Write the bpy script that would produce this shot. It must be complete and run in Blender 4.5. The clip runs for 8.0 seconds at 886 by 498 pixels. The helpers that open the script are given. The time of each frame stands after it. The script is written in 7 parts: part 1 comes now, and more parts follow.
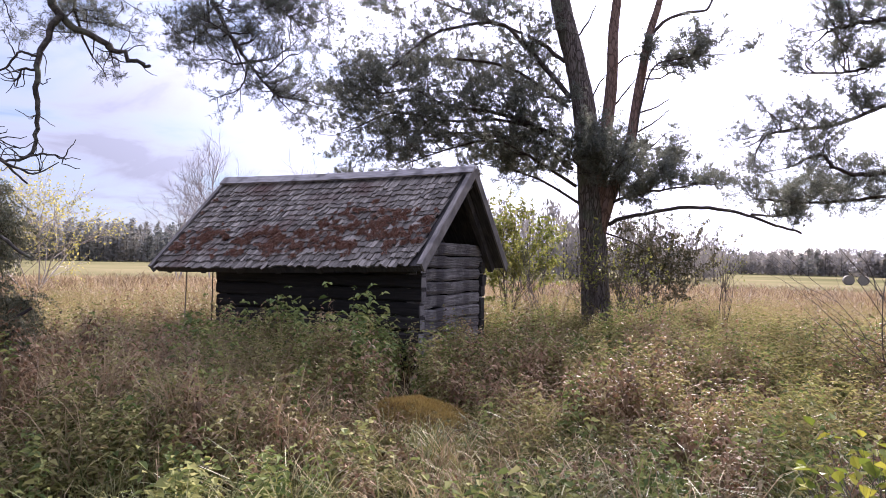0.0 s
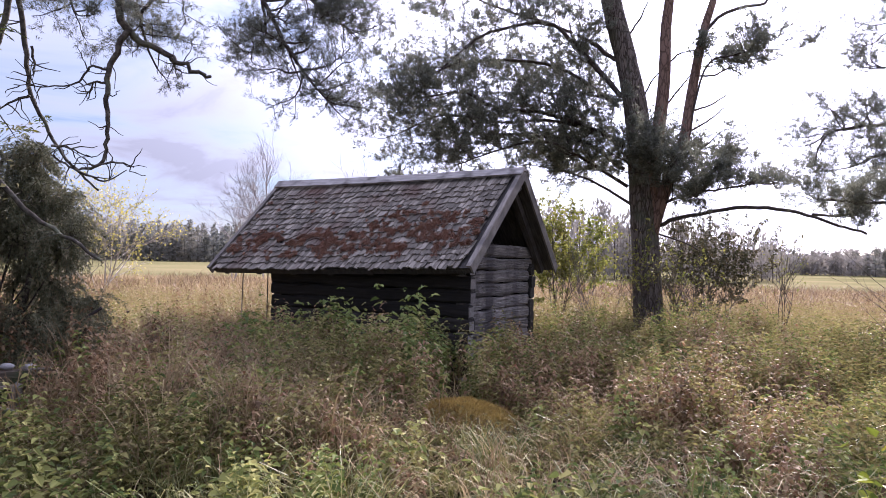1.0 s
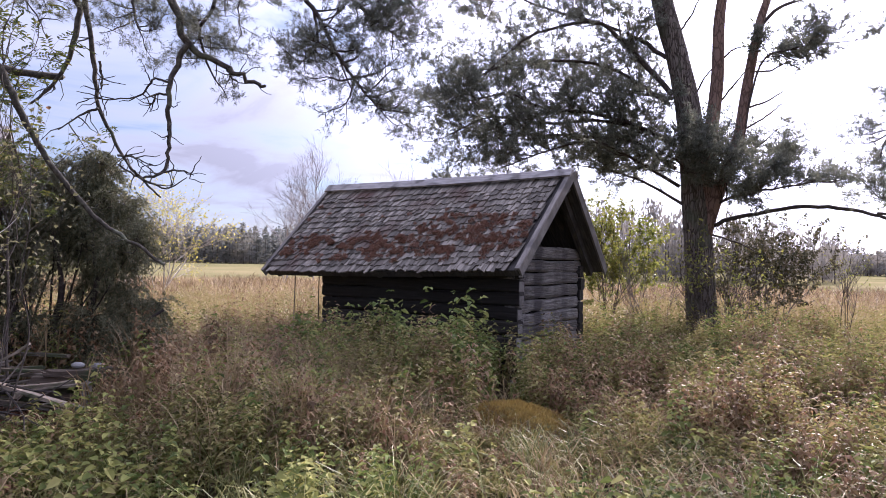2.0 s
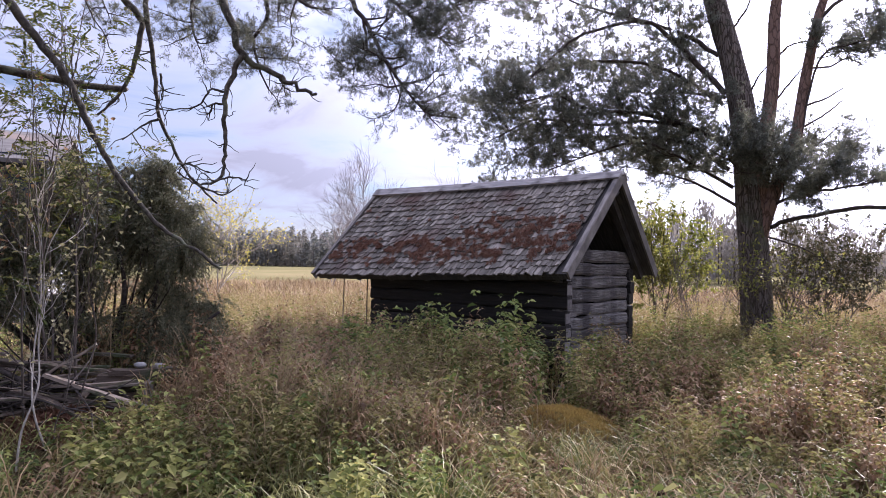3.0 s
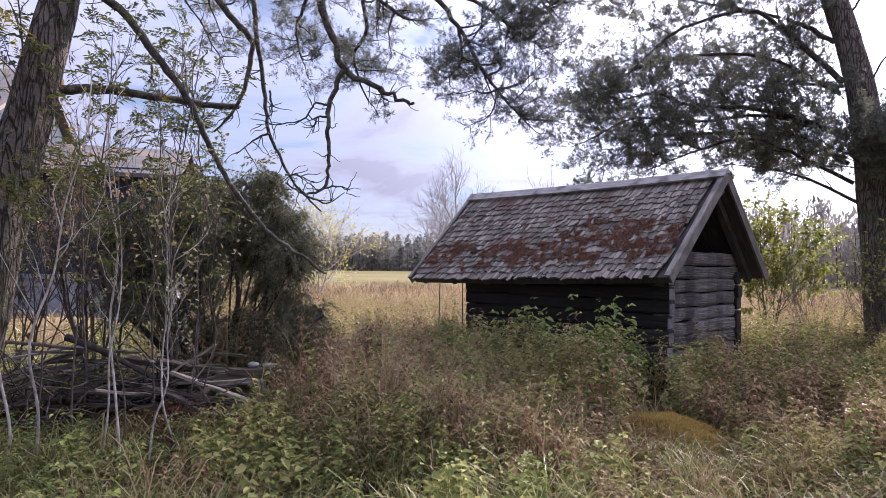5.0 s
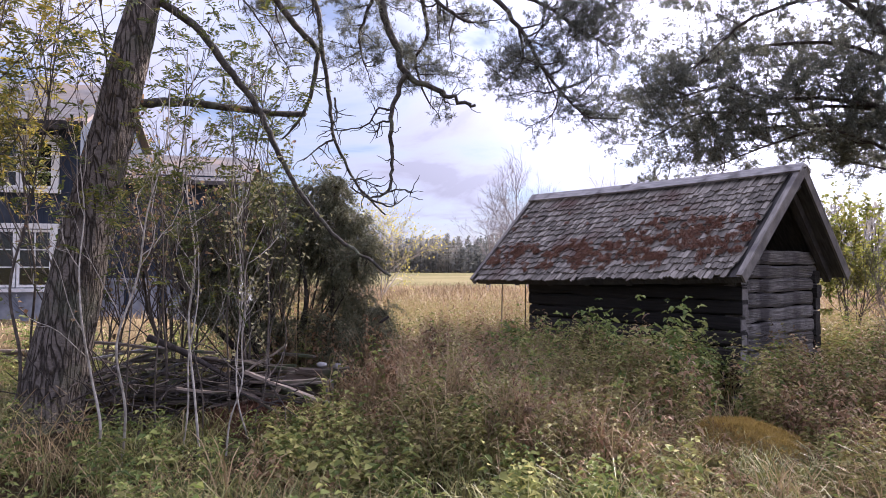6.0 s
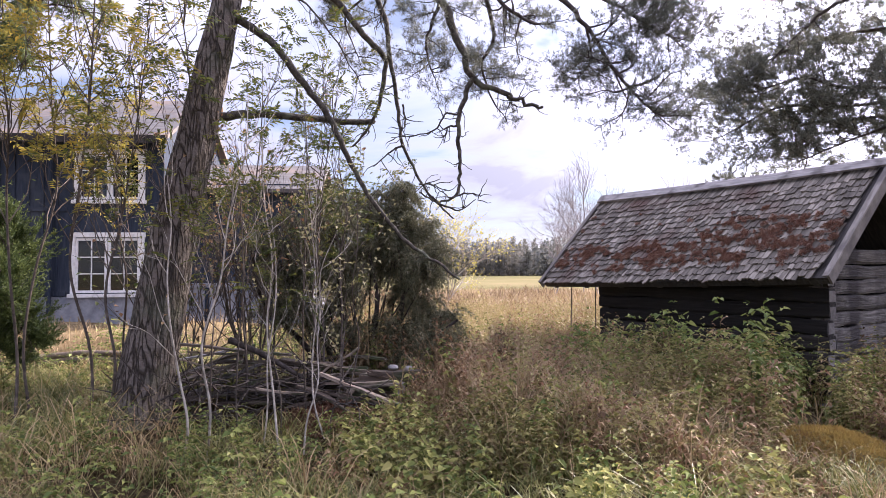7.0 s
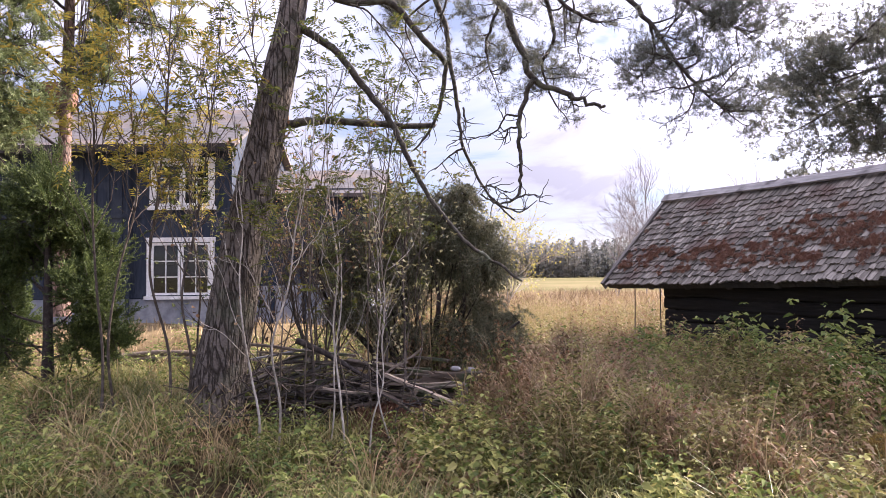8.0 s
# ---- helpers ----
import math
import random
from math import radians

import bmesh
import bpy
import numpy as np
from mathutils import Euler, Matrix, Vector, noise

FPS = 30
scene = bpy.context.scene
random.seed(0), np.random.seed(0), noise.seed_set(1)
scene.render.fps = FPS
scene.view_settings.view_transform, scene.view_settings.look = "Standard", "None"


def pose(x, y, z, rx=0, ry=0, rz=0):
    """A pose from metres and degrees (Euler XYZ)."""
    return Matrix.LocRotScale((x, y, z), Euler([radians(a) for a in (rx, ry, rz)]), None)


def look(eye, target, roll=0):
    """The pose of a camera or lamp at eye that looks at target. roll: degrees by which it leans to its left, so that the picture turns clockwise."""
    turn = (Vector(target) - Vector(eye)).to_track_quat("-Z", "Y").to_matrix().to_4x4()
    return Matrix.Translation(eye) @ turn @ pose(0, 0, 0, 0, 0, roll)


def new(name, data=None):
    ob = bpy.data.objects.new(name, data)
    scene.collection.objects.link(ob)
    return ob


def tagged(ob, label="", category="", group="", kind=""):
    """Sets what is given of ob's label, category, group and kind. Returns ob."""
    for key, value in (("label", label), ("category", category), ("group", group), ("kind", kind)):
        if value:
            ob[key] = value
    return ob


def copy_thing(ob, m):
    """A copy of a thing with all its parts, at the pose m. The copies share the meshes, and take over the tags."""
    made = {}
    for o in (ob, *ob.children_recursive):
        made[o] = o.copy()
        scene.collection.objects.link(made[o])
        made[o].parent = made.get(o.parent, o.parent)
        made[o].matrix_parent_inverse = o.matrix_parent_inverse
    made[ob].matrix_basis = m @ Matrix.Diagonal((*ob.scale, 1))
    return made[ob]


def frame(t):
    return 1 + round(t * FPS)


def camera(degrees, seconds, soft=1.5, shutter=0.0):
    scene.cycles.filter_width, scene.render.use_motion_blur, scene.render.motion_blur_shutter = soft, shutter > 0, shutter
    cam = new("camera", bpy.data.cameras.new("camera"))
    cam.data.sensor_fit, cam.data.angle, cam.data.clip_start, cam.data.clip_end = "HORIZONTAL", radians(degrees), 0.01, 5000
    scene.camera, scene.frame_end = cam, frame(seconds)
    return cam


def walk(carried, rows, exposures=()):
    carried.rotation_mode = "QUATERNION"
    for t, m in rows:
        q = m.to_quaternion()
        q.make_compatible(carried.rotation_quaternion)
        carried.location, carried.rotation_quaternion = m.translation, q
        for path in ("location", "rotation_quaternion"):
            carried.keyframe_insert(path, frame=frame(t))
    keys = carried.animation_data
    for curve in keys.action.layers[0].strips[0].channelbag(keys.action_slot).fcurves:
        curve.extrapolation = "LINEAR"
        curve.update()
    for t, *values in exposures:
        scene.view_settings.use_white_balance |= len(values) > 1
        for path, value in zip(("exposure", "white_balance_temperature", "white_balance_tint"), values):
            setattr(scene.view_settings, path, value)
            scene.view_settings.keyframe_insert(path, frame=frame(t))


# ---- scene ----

# ------------------------------------------------------------------ camera
cam = camera(70.04, 8.0, soft=0.6)
PATH = [
    (0, pose(0.000, 0.000, 1.600, 91.220, -1.170, -0.025)),
    (0.5, pose(-0.008, -0.028, 1.613, 91.161, -1.180, 2.174)),
    (1, pose(-0.015, -0.053, 1.625, 91.131, -1.219, 4.333)),
    (1.5, pose(-0.023, -0.075, 1.634, 91.115, -1.120, 6.495)),
    (3, pose(-0.045, -0.129, 1.650, 91.344, -1.019, 12.703)),
    (3.5, pose(-0.052, -0.144, 1.653, 91.384, -0.940, 14.848)),
    (4, pose(-0.059, -0.158, 1.655, 91.404, -0.828, 16.764)),
    (5.5, pose(-0.081, -0.199, 1.655, 91.615, -0.457, 23.635)),
    (6, pose(-0.088, -0.214, 1.654, 91.659, -0.154, 26.544)),
    (6.5, pose(-0.095, -0.230, 1.653, 91.822, 0.082, 29.596)),
    (7, pose(-0.102, -0.247, 1.652, 91.987, 0.333, 32.518)),
    (7.5, pose(-0.109, -0.266, 1.652, 92.083, 0.499, 35.192)),
    (8, pose(-0.116, -0.288, 1.651, 92.210, 0.596, 37.776)),
]
walk(cam, PATH, [(0.0, 1.82, 5980, 23), (4.0, 1.72, 5980, 23), (5.5, 1.76, 6020, 23), (6.5, 2.02, 6150, 23), (8.0, 2.12, 6450, 23)])

# ------------------------------------------------------------------ light
SUN_AZ, SUN_EL = radians(23.5), radians(30)      # to the right of +y, above the horizon
SUN_DIR = Vector((math.sin(SUN_AZ) * math.cos(SUN_EL), math.cos(SUN_AZ) * math.cos(SUN_EL), math.sin(SUN_EL)))


def build_world():
    world = bpy.data.worlds.new("sky")
    scene.world = world
    world.use_nodes = True
    nt = world.node_tree
    nt.nodes.clear()
    N, L = nt.nodes.new, nt.links.new
    out, bg = N("ShaderNodeOutputWorld"), N("ShaderNodeBackground")
    sky = N("ShaderNodeTexSky")
    sky.sky_type, sky.sun_disc = "NISHITA", False
    sky.sun_elevation, sky.sun_rotation = SUN_EL, SUN_AZ
    sky.air_density, sky.dust_density, sky.ozone_density = 1.0, 0.6, 3.0
    scaled = N("ShaderNodeVectorMath")
    scaled.operation = "SCALE"
    scaled.inputs[3].default_value = 0.075
    L(sky.outputs[0], scaled.inputs[0])
    # cloud layer on a flat ceiling
    tc = N("ShaderNodeTexCoord")
    sep = N("ShaderNodeSeparateXYZ")
    L(tc.outputs["Generated"], sep.inputs[0])
    up = N("ShaderNodeMath"); up.operation = "MAXIMUM"; up.inputs[1].default_value = 0.0
    L(sep.outputs[2], up.inputs[0])
    den = N("ShaderNodeMath"); den.operation = "ADD"; den.inputs[1].default_value = 0.16
    L(up.outputs[0], den.inputs[0])
    comb = N("ShaderNodeCombineXYZ")
    for i in (0, 1):
        d = N("ShaderNodeMath"); d.operation = "DIVIDE"
        L(sep.outputs[i], d.inputs[0]); L(den.outputs[0], d.inputs[1]); L(d.outputs[0], comb.inputs[i])
    noise_a = N("ShaderNodeTexNoise")
    noise_a.inputs["Scale"].default_value, noise_a.inputs["Detail"].default_value = 1.15, 6
    noise_a.inputs["Roughness"].default_value, noise_a.inputs["Distortion"].default_value = 0.55, 0.5
    L(comb.outputs[0], noise_a.inputs["Vector"])
    cover = N("ShaderNodeMapRange")
    cover.inputs[1].default_value, cover.inputs[2].default_value = 0.38, 0.60
    cover.inputs[3].default_value, cover.inputs[4].default_value = 0.18, 1.0
    L(noise_a.outputs[0], cover.inputs[0])
    # brightness of the cloud grows towards the veiled sun
    dot = N("ShaderNodeVectorMath"); dot.operation = "DOT_PRODUCT"
    dot.inputs[1].default_value = SUN_DIR
    nrm = N("ShaderNodeVectorMath"); nrm.operation = "NORMALIZE"
    L(tc.outputs["Generated"], nrm.inputs[0]); L(nrm.outputs[0], dot.inputs[0])
    near = N("ShaderNodeMapRange")
    near.inputs[1].default_value, near.inputs[2].default_value = 0.35, 1.0
    near.inputs[3].default_value, near.inputs[4].default_value = 0.0, 1.0
    L(dot.outputs["Value"], near.inputs[0])
    pw = N("ShaderNodeMath"); pw.operation = "POWER"; pw.inputs[1].default_value = 5.0
    L(near.outputs[0], pw.inputs[0])
    glow = N("ShaderNodeMath"); glow.operation = "MULTIPLY_ADD"
    glow.inputs[1].default_value = 4.5
    # an overcast sky brightens from the horizon to the zenith
    high = N("ShaderNodeMath"); high.operation = "MULTIPLY_ADD"
    high.inputs[1].default_value, high.inputs[2].default_value = 1.8, 0.47
    steep = N("ShaderNodeMath"); steep.operation = "POWER"; steep.inputs[1].default_value = 1.7
    L(up.outputs[0], steep.inputs[0]); L(steep.outputs[0], high.inputs[0]); L(high.outputs[0], glow.inputs[2])
    L(pw.outputs[0], glow.inputs[0])
    tone = N("ShaderNodeMapRange")
    tone.inputs[1].default_value, tone.inputs[2].default_value = 0.44, 0.62
    tone.inputs[3].default_value, tone.inputs[4].default_value = 1.25, 0.72
    L(noise_a.outputs[0], tone.inputs[0])
    amount = N("ShaderNodeMath"); amount.operation = "MULTIPLY"
    L(glow.outputs[0], amount.inputs[0]); L(tone.outputs[0], amount.inputs[1])
    cloud = N("ShaderNodeVectorMath"); cloud.operation = "SCALE"
    cloud.inputs[0].default_value = (0.93, 0.955, 1.16)
    L(amount.outputs[0], cloud.inputs[3])
    mix = N("ShaderNodeMix"); mix.data_type = "RGBA"
    L(cover.outputs[0], mix.inputs[0]); L(scaled.outputs[0], mix.inputs[6]); L(cloud.outputs[0], mix.inputs[7])
    L(mix.outputs[2], bg.inputs[0])
    bg.inputs[1].default_value = 0.44
    L(bg.outputs[0], out.inputs[0])


build_world()
sun = new("sun", bpy.data.lights.new("sun", "SUN"))
sun.data.energy, sun.data.angle, sun.data.color = 5.0, radians(5), (1.0, 0.90, 0.75)
sun.matrix_world = look(SUN_DIR * 50, (0, 0, 0))

# ------------------------------------------------------------------ materials


def ramp_fill(node, stops):
    el = node.color_ramp.elements
    while len(el) < len(stops):
        el.new(0.5)
    for e, (at, col) in zip(el, stops):
        e.position, e.color = at, (*col, 1)


def evenly(cols):
    return [(i / max(1, len(cols) - 1), c) for i, c in enumerate(cols)]


def leaf_material(name, cols, rough=0.55, through_light=0.35, patch=0.0, patch_scale=0.5, gloss=0.2):
    """Foliage: colour by leaf and by patch, with light coming through."""
    m = bpy.data.materials.new(name)
    m.use_nodes = True
    nt = m.node_tree
    N, L = nt.nodes.new, nt.links.new
    bsdf, out = nt.nodes["Principled BSDF"], nt.nodes["Material Output"]
    geo = N("ShaderNodeNewGeometry")
    ramp = N("ShaderNodeValToRGB")
    ramp_fill(ramp, evenly(cols))
    fac = geo.outputs["Random Per Island"]
    if patch:
        tex = N("ShaderNodeTexNoise")
        tex.inputs["Scale"].default_value, tex.inputs["Detail"].default_value = patch_scale, 2
        L(geo.outputs["Position"], tex.inputs["Vector"])
        spread = N("ShaderNodeMapRange")
        spread.inputs[1].default_value, spread.inputs[2].default_value = 0.3, 0.7
        L(tex.outputs[0], spread.inputs[0])
        mx = N("ShaderNodeMix")
        mx.inputs[0].default_value = patch
        L(fac, mx.inputs[2]); L(spread.outputs[0], mx.inputs[3])
        fac = mx.outputs[0]
    L(fac, ramp.inputs[0])
    L(ramp.outputs[0], bsdf.inputs["Base Color"])
    bsdf.inputs["Roughness"].default_value = rough
    bsdf.inputs["Specular IOR Level"].default_value = gloss
    if through_light:
        tr, mixer = N("ShaderNodeBsdfTranslucent"), N("ShaderNodeMixShader")
        L(ramp.outputs[0], tr.inputs[0])
        mixer.inputs[0].default_value = through_light
        L(bsdf.outputs[0], mixer.inputs[1]); L(tr.outputs[0], mixer.inputs[2]); L(mixer.outputs[0], out.inputs[0])
    return m


def rough_material(name, cols, scale=6.0, stretch=(1, 1, 1), rough=0.85, bump=0.4, bump_scale=None, vary=0.0,
                   stain=None, stain_scale=1.5, stain_range=(0.5, 0.65), metal=0.0, dist=0.02):
    """Wood, bark, stone, paint: stretched grain, a second scale of stains, relief, and piece-to-piece change."""
    m = bpy.data.materials.new(name)
    m.use_nodes = True
    nt = m.node_tree
    N, L = nt.nodes.new, nt.links.new
    bsdf = nt.nodes["Principled BSDF"]
    tc, mp = N("ShaderNodeTexCoord"), N("ShaderNodeMapping")
    mp.inputs["Scale"].default_value = stretch
    info = N("ShaderNodeObjectInfo")
    shift = N("ShaderNodeVectorMath"); shift.operation = "SCALE"
    shift.inputs[0].default_value = (17, 31, 23)
    L(info.outputs["Random"], shift.inputs[3])
    L(tc.outputs["Object"], mp.inputs["Vector"]); L(shift.outputs[0], mp.inputs["Location"])
    tex = N("ShaderNodeTexNoise")
    tex.inputs["Scale"].default_value, tex.inputs["Detail"].default_value = scale, 7
    tex.inputs["Roughness"].default_value = 0.65
    L(mp.outputs[0], tex.inputs["Vector"])
    spread = N("ShaderNodeMapRange")
    spread.inputs[1].default_value, spread.inputs[2].default_value = 0.28, 0.72
    L(tex.outputs[0], spread.inputs[0])
    fac = spread.outputs[0]
    if vary:
        mx = N("ShaderNodeMix")
        mx.inputs[0].default_value = vary
        geo = N("ShaderNodeNewGeometry")
        add = N("ShaderNodeMath"); add.operation = "ADD"
        L(info.outputs["Random"], add.inputs[0]); L(geo.outputs["Random Per Island"], add.inputs[1])
        fr = N("ShaderNodeMath"); fr.operation = "FRACT"
        L(add.outputs[0], fr.inputs[0])
        L(fac, mx.inputs[2]); L(fr.outputs[0], mx.inputs[3])
        fac = mx.outputs[0]
    ramp = N("ShaderNodeValToRGB")
    ramp_fill(ramp, evenly(cols))
    L(fac, ramp.inputs[0])
    col = ramp.outputs[0]
    if stain:
        st = N("ShaderNodeTexNoise")
        st.inputs["Scale"].default_value, st.inputs["Detail"].default_value = stain_scale, 4
        L(tc.outputs["Object"], st.inputs["Vector"])
        sr = N("ShaderNodeMapRange")
        sr.inputs[1].default_value, sr.inputs[2].default_value = stain_range
        L(st.outputs[0], sr.inputs[0])
        mx = N("ShaderNodeMix"); mx.data_type = "RGBA"
        L(sr.outputs[0], mx.inputs[0]); L(col, mx.inputs[6])
        mx.inputs[7].default_value = (*stain, 1)
        col = mx.outputs[2]
    L(col, bsdf.inputs["Base Color"])
    bsdf.inputs["Roughness"].default_value, bsdf.inputs["Metallic"].default_value = rough, metal
    bsdf.inputs["Specular IOR Level"].default_value = 0.3
    if bump:
        b = N("ShaderNodeBump")
        b.inputs["Strength"].default_value, b.inputs["Distance"].default_value = bump, dist
        src = tex
        if bump_scale:
            src = N("ShaderNodeTexNoise")
            src.inputs["Scale"].default_value, src.inputs["Detail"].default_value = bump_scale, 5
            L(mp.outputs[0], src.inputs["Vector"])
        L(src.outputs[0], b.inputs["Height"]); L(b.outputs[0], bsdf.inputs["Normal"])
    return m


def bark_material(name, cols, cells=9.0, squash=0.3, bump=1.0, lichen=None):
    """Plated bark: stretched cells with dark cracks between pale plates."""
    m = bpy.data.materials.new(name)
    m.use_nodes = True
    nt = m.node_tree
    N, L = nt.nodes.new, nt.links.new
    bsdf = nt.nodes["Principled BSDF"]
    tc, mp = N("ShaderNodeTexCoord"), N("ShaderNodeMapping")
    mp.inputs["Scale"].default_value = (1, 1, squash)
    L(tc.outputs["Object"], mp.inputs["Vector"])
    wob = N("ShaderNodeTexNoise")
    wob.inputs["Scale"].default_value, wob.inputs["Detail"].default_value = 9, 6
    L(mp.outputs[0], wob.inputs["Vector"])
    off = N("ShaderNodeVectorMath"); off.operation = "MULTIPLY_ADD"
    off.inputs[1].default_value = (0.16, 0.16, 0.06)
    L(wob.outputs[1], off.inputs[0]); L(mp.outputs[0], off.inputs[2])
    vor = N("ShaderNodeTexVoronoi")
    vor.feature = "DISTANCE_TO_EDGE"
    vor.inputs["Scale"].default_value = cells
    L(off.outputs[0], vor.inputs["Vector"])
    fine = N("ShaderNodeTexNoise")
    fine.inputs["Scale"].default_value, fine.inputs["Detail"].default_value = 40, 6
    L(tc.outputs["Object"], fine.inputs["Vector"])
    add = N("ShaderNodeMath"); add.operation = "MULTIPLY_ADD"
    add.inputs[1].default_value = 0.75
    mr = N("ShaderNodeMapRange")
    mr.inputs[1].default_value, mr.inputs[2].default_value = 0.0, 0.13
    L(vor.outputs["Distance"], mr.inputs[0])
    L(fine.outputs[0], add.inputs[0]); L(mr.outputs[0], add.inputs[2])
    ramp = N("ShaderNodeValToRGB")
    ramp_fill(ramp, evenly(cols))
    half = N("ShaderNodeMath"); half.operation = "MULTIPLY"; half.inputs[1].default_value = 0.58
    L(add.outputs[0], half.inputs[0]); L(half.outputs[0], ramp.inputs[0])
    col = ramp.outputs[0]
    if lichen:
        st = N("ShaderNodeTexNoise")
        st.inputs["Scale"].default_value, st.inputs["Detail"].default_value = 2.2, 5
        L(tc.outputs["Object"], st.inputs["Vector"])
        sr = N("ShaderNodeMapRange")
        sr.inputs[1].default_value, sr.inputs[2].default_value = 0.52, 0.68
        L(st.outputs[0], sr.inputs[0])
        mx = N("ShaderNodeMix"); mx.data_type = "RGBA"
        L(sr.outputs[0], mx.inputs[0]); L(col, mx.inputs[6])
        mx.inputs[7].default_value = (*lichen, 1)
        col = mx.outputs[2]
    L(col, bsdf.inputs["Base Color"])
    bsdf.inputs["Roughness"].default_value = 0.92
    bsdf.inputs["Specular IOR Level"].default_value = 0.2
    b = N("ShaderNodeBump")
    b.inputs["Strength"].default_value, b.inputs["Distance"].default_value = bump, 0.03
    L(add.outputs[0], b.inputs["Height"]); L(b.outputs[0], bsdf.inputs["Normal"])
    return m


def ground_material():
    """Meadow soil and litter near by, dry grass further out, a mown green field in the distance."""
    m = bpy.data.materials.new("meadow_ground")
    m.use_nodes = True
    nt = m.node_tree
    N, L = nt.nodes.new, nt.links.new
    bsdf = nt.nodes["Principled BSDF"]
    geo = N("ShaderNodeNewGeometry")
    mp = N("ShaderNodeMapping")
    L(geo.outputs["Position"], mp.inputs["Vector"])
    fine, mid, big = (N("ShaderNodeTexNoise") for _ in range(3))
    for tex, sc in ((fine, 22), (mid, 1.6), (big, 0.035)):
        tex.inputs["Scale"].default_value, tex.inputs["Detail"].default_value = sc, 5
        L(mp.outputs[0], tex.inputs["Vector"])
    litter, dry, mown = (N("ShaderNodeValToRGB") for _ in range(3))
    ramp_fill(litter, [(0.3, (0.018, 0.014, 0.009)), (0.5, (0.05, 0.037, 0.022)), (0.7, (0.09, 0.07, 0.035))])
    ramp_fill(dry, [(0.3, (0.10, 0.072, 0.04)), (0.5, (0.19, 0.14, 0.08)), (0.7, (0.27, 0.21, 0.125))])
    ramp_fill(mown, [(0.35, (0.090, 0.088, 0.043)), (0.5, (0.130, 0.119, 0.062)), (0.65, (0.175, 0.150, 0.085))])
    L(fine.outputs[0], litter.inputs[0]); L(mid.outputs[0], dry.inputs[0]); L(big.outputs[0], mown.inputs[0])
    length = N("ShaderNodeVectorMath"); length.operation = "LENGTH"
    L(geo.outputs["Position"], length.inputs[0])
    wob = N("ShaderNodeMath"); wob.operation = "MULTIPLY_ADD"; wob.inputs[1].default_value = 14
    L(big.outputs[0], wob.inputs[0]); L(length.outputs["Value"], wob.inputs[2])
    f1, f2 = N("ShaderNodeMapRange"), N("ShaderNodeMapRange")
    f1.inputs[1].default_value, f1.inputs[2].default_value = 17, 24
    f2.inputs[1].default_value, f2.inputs[2].default_value = 58, 66
    L(wob.outputs[0], f1.inputs[0]); L(wob.outputs[0], f2.inputs[0])
    m1, m2 = N("ShaderNodeMix"), N("ShaderNodeMix")
    m1.data_type = m2.data_type = "RGBA"
    L(f1.outputs[0], m1.inputs[0]); L(litter.outputs[0], m1.inputs[6]); L(dry.outputs[0], m1.inputs[7])
    L(f2.outputs[0], m2.inputs[0]); L(m1.outputs[2], m2.inputs[6]); L(mown.outputs[0], m2.inputs[7])
    L(m2.outputs[2], bsdf.inputs["Base Color"])
    bsdf.inputs["Roughness"].default_value = 0.95
    bsdf.inputs["Specular IOR Level"].default_value = 0.0
    b = N("ShaderNodeBump")
    b.inputs["Strength"].default_value, b.inputs["Distance"].default_value = 0.7, 0.05
    L(fine.outputs[0], b.inputs["Height"]); L(b.outputs[0], bsdf.inputs["Normal"])
    return m


def glass_material():
    m = bpy.data.materials.new("window_glass")
    m.use_nodes = True
    bsdf = m.node_tree.nodes["Principled BSDF"]
    bsdf.inputs["Base Color"].default_value = (0.02, 0.025, 0.03, 1)
    bsdf.inputs["Roughness"].default_value = 0.04
    bsdf.inputs["Transmission Weight"].default_value = 0.7
    return m


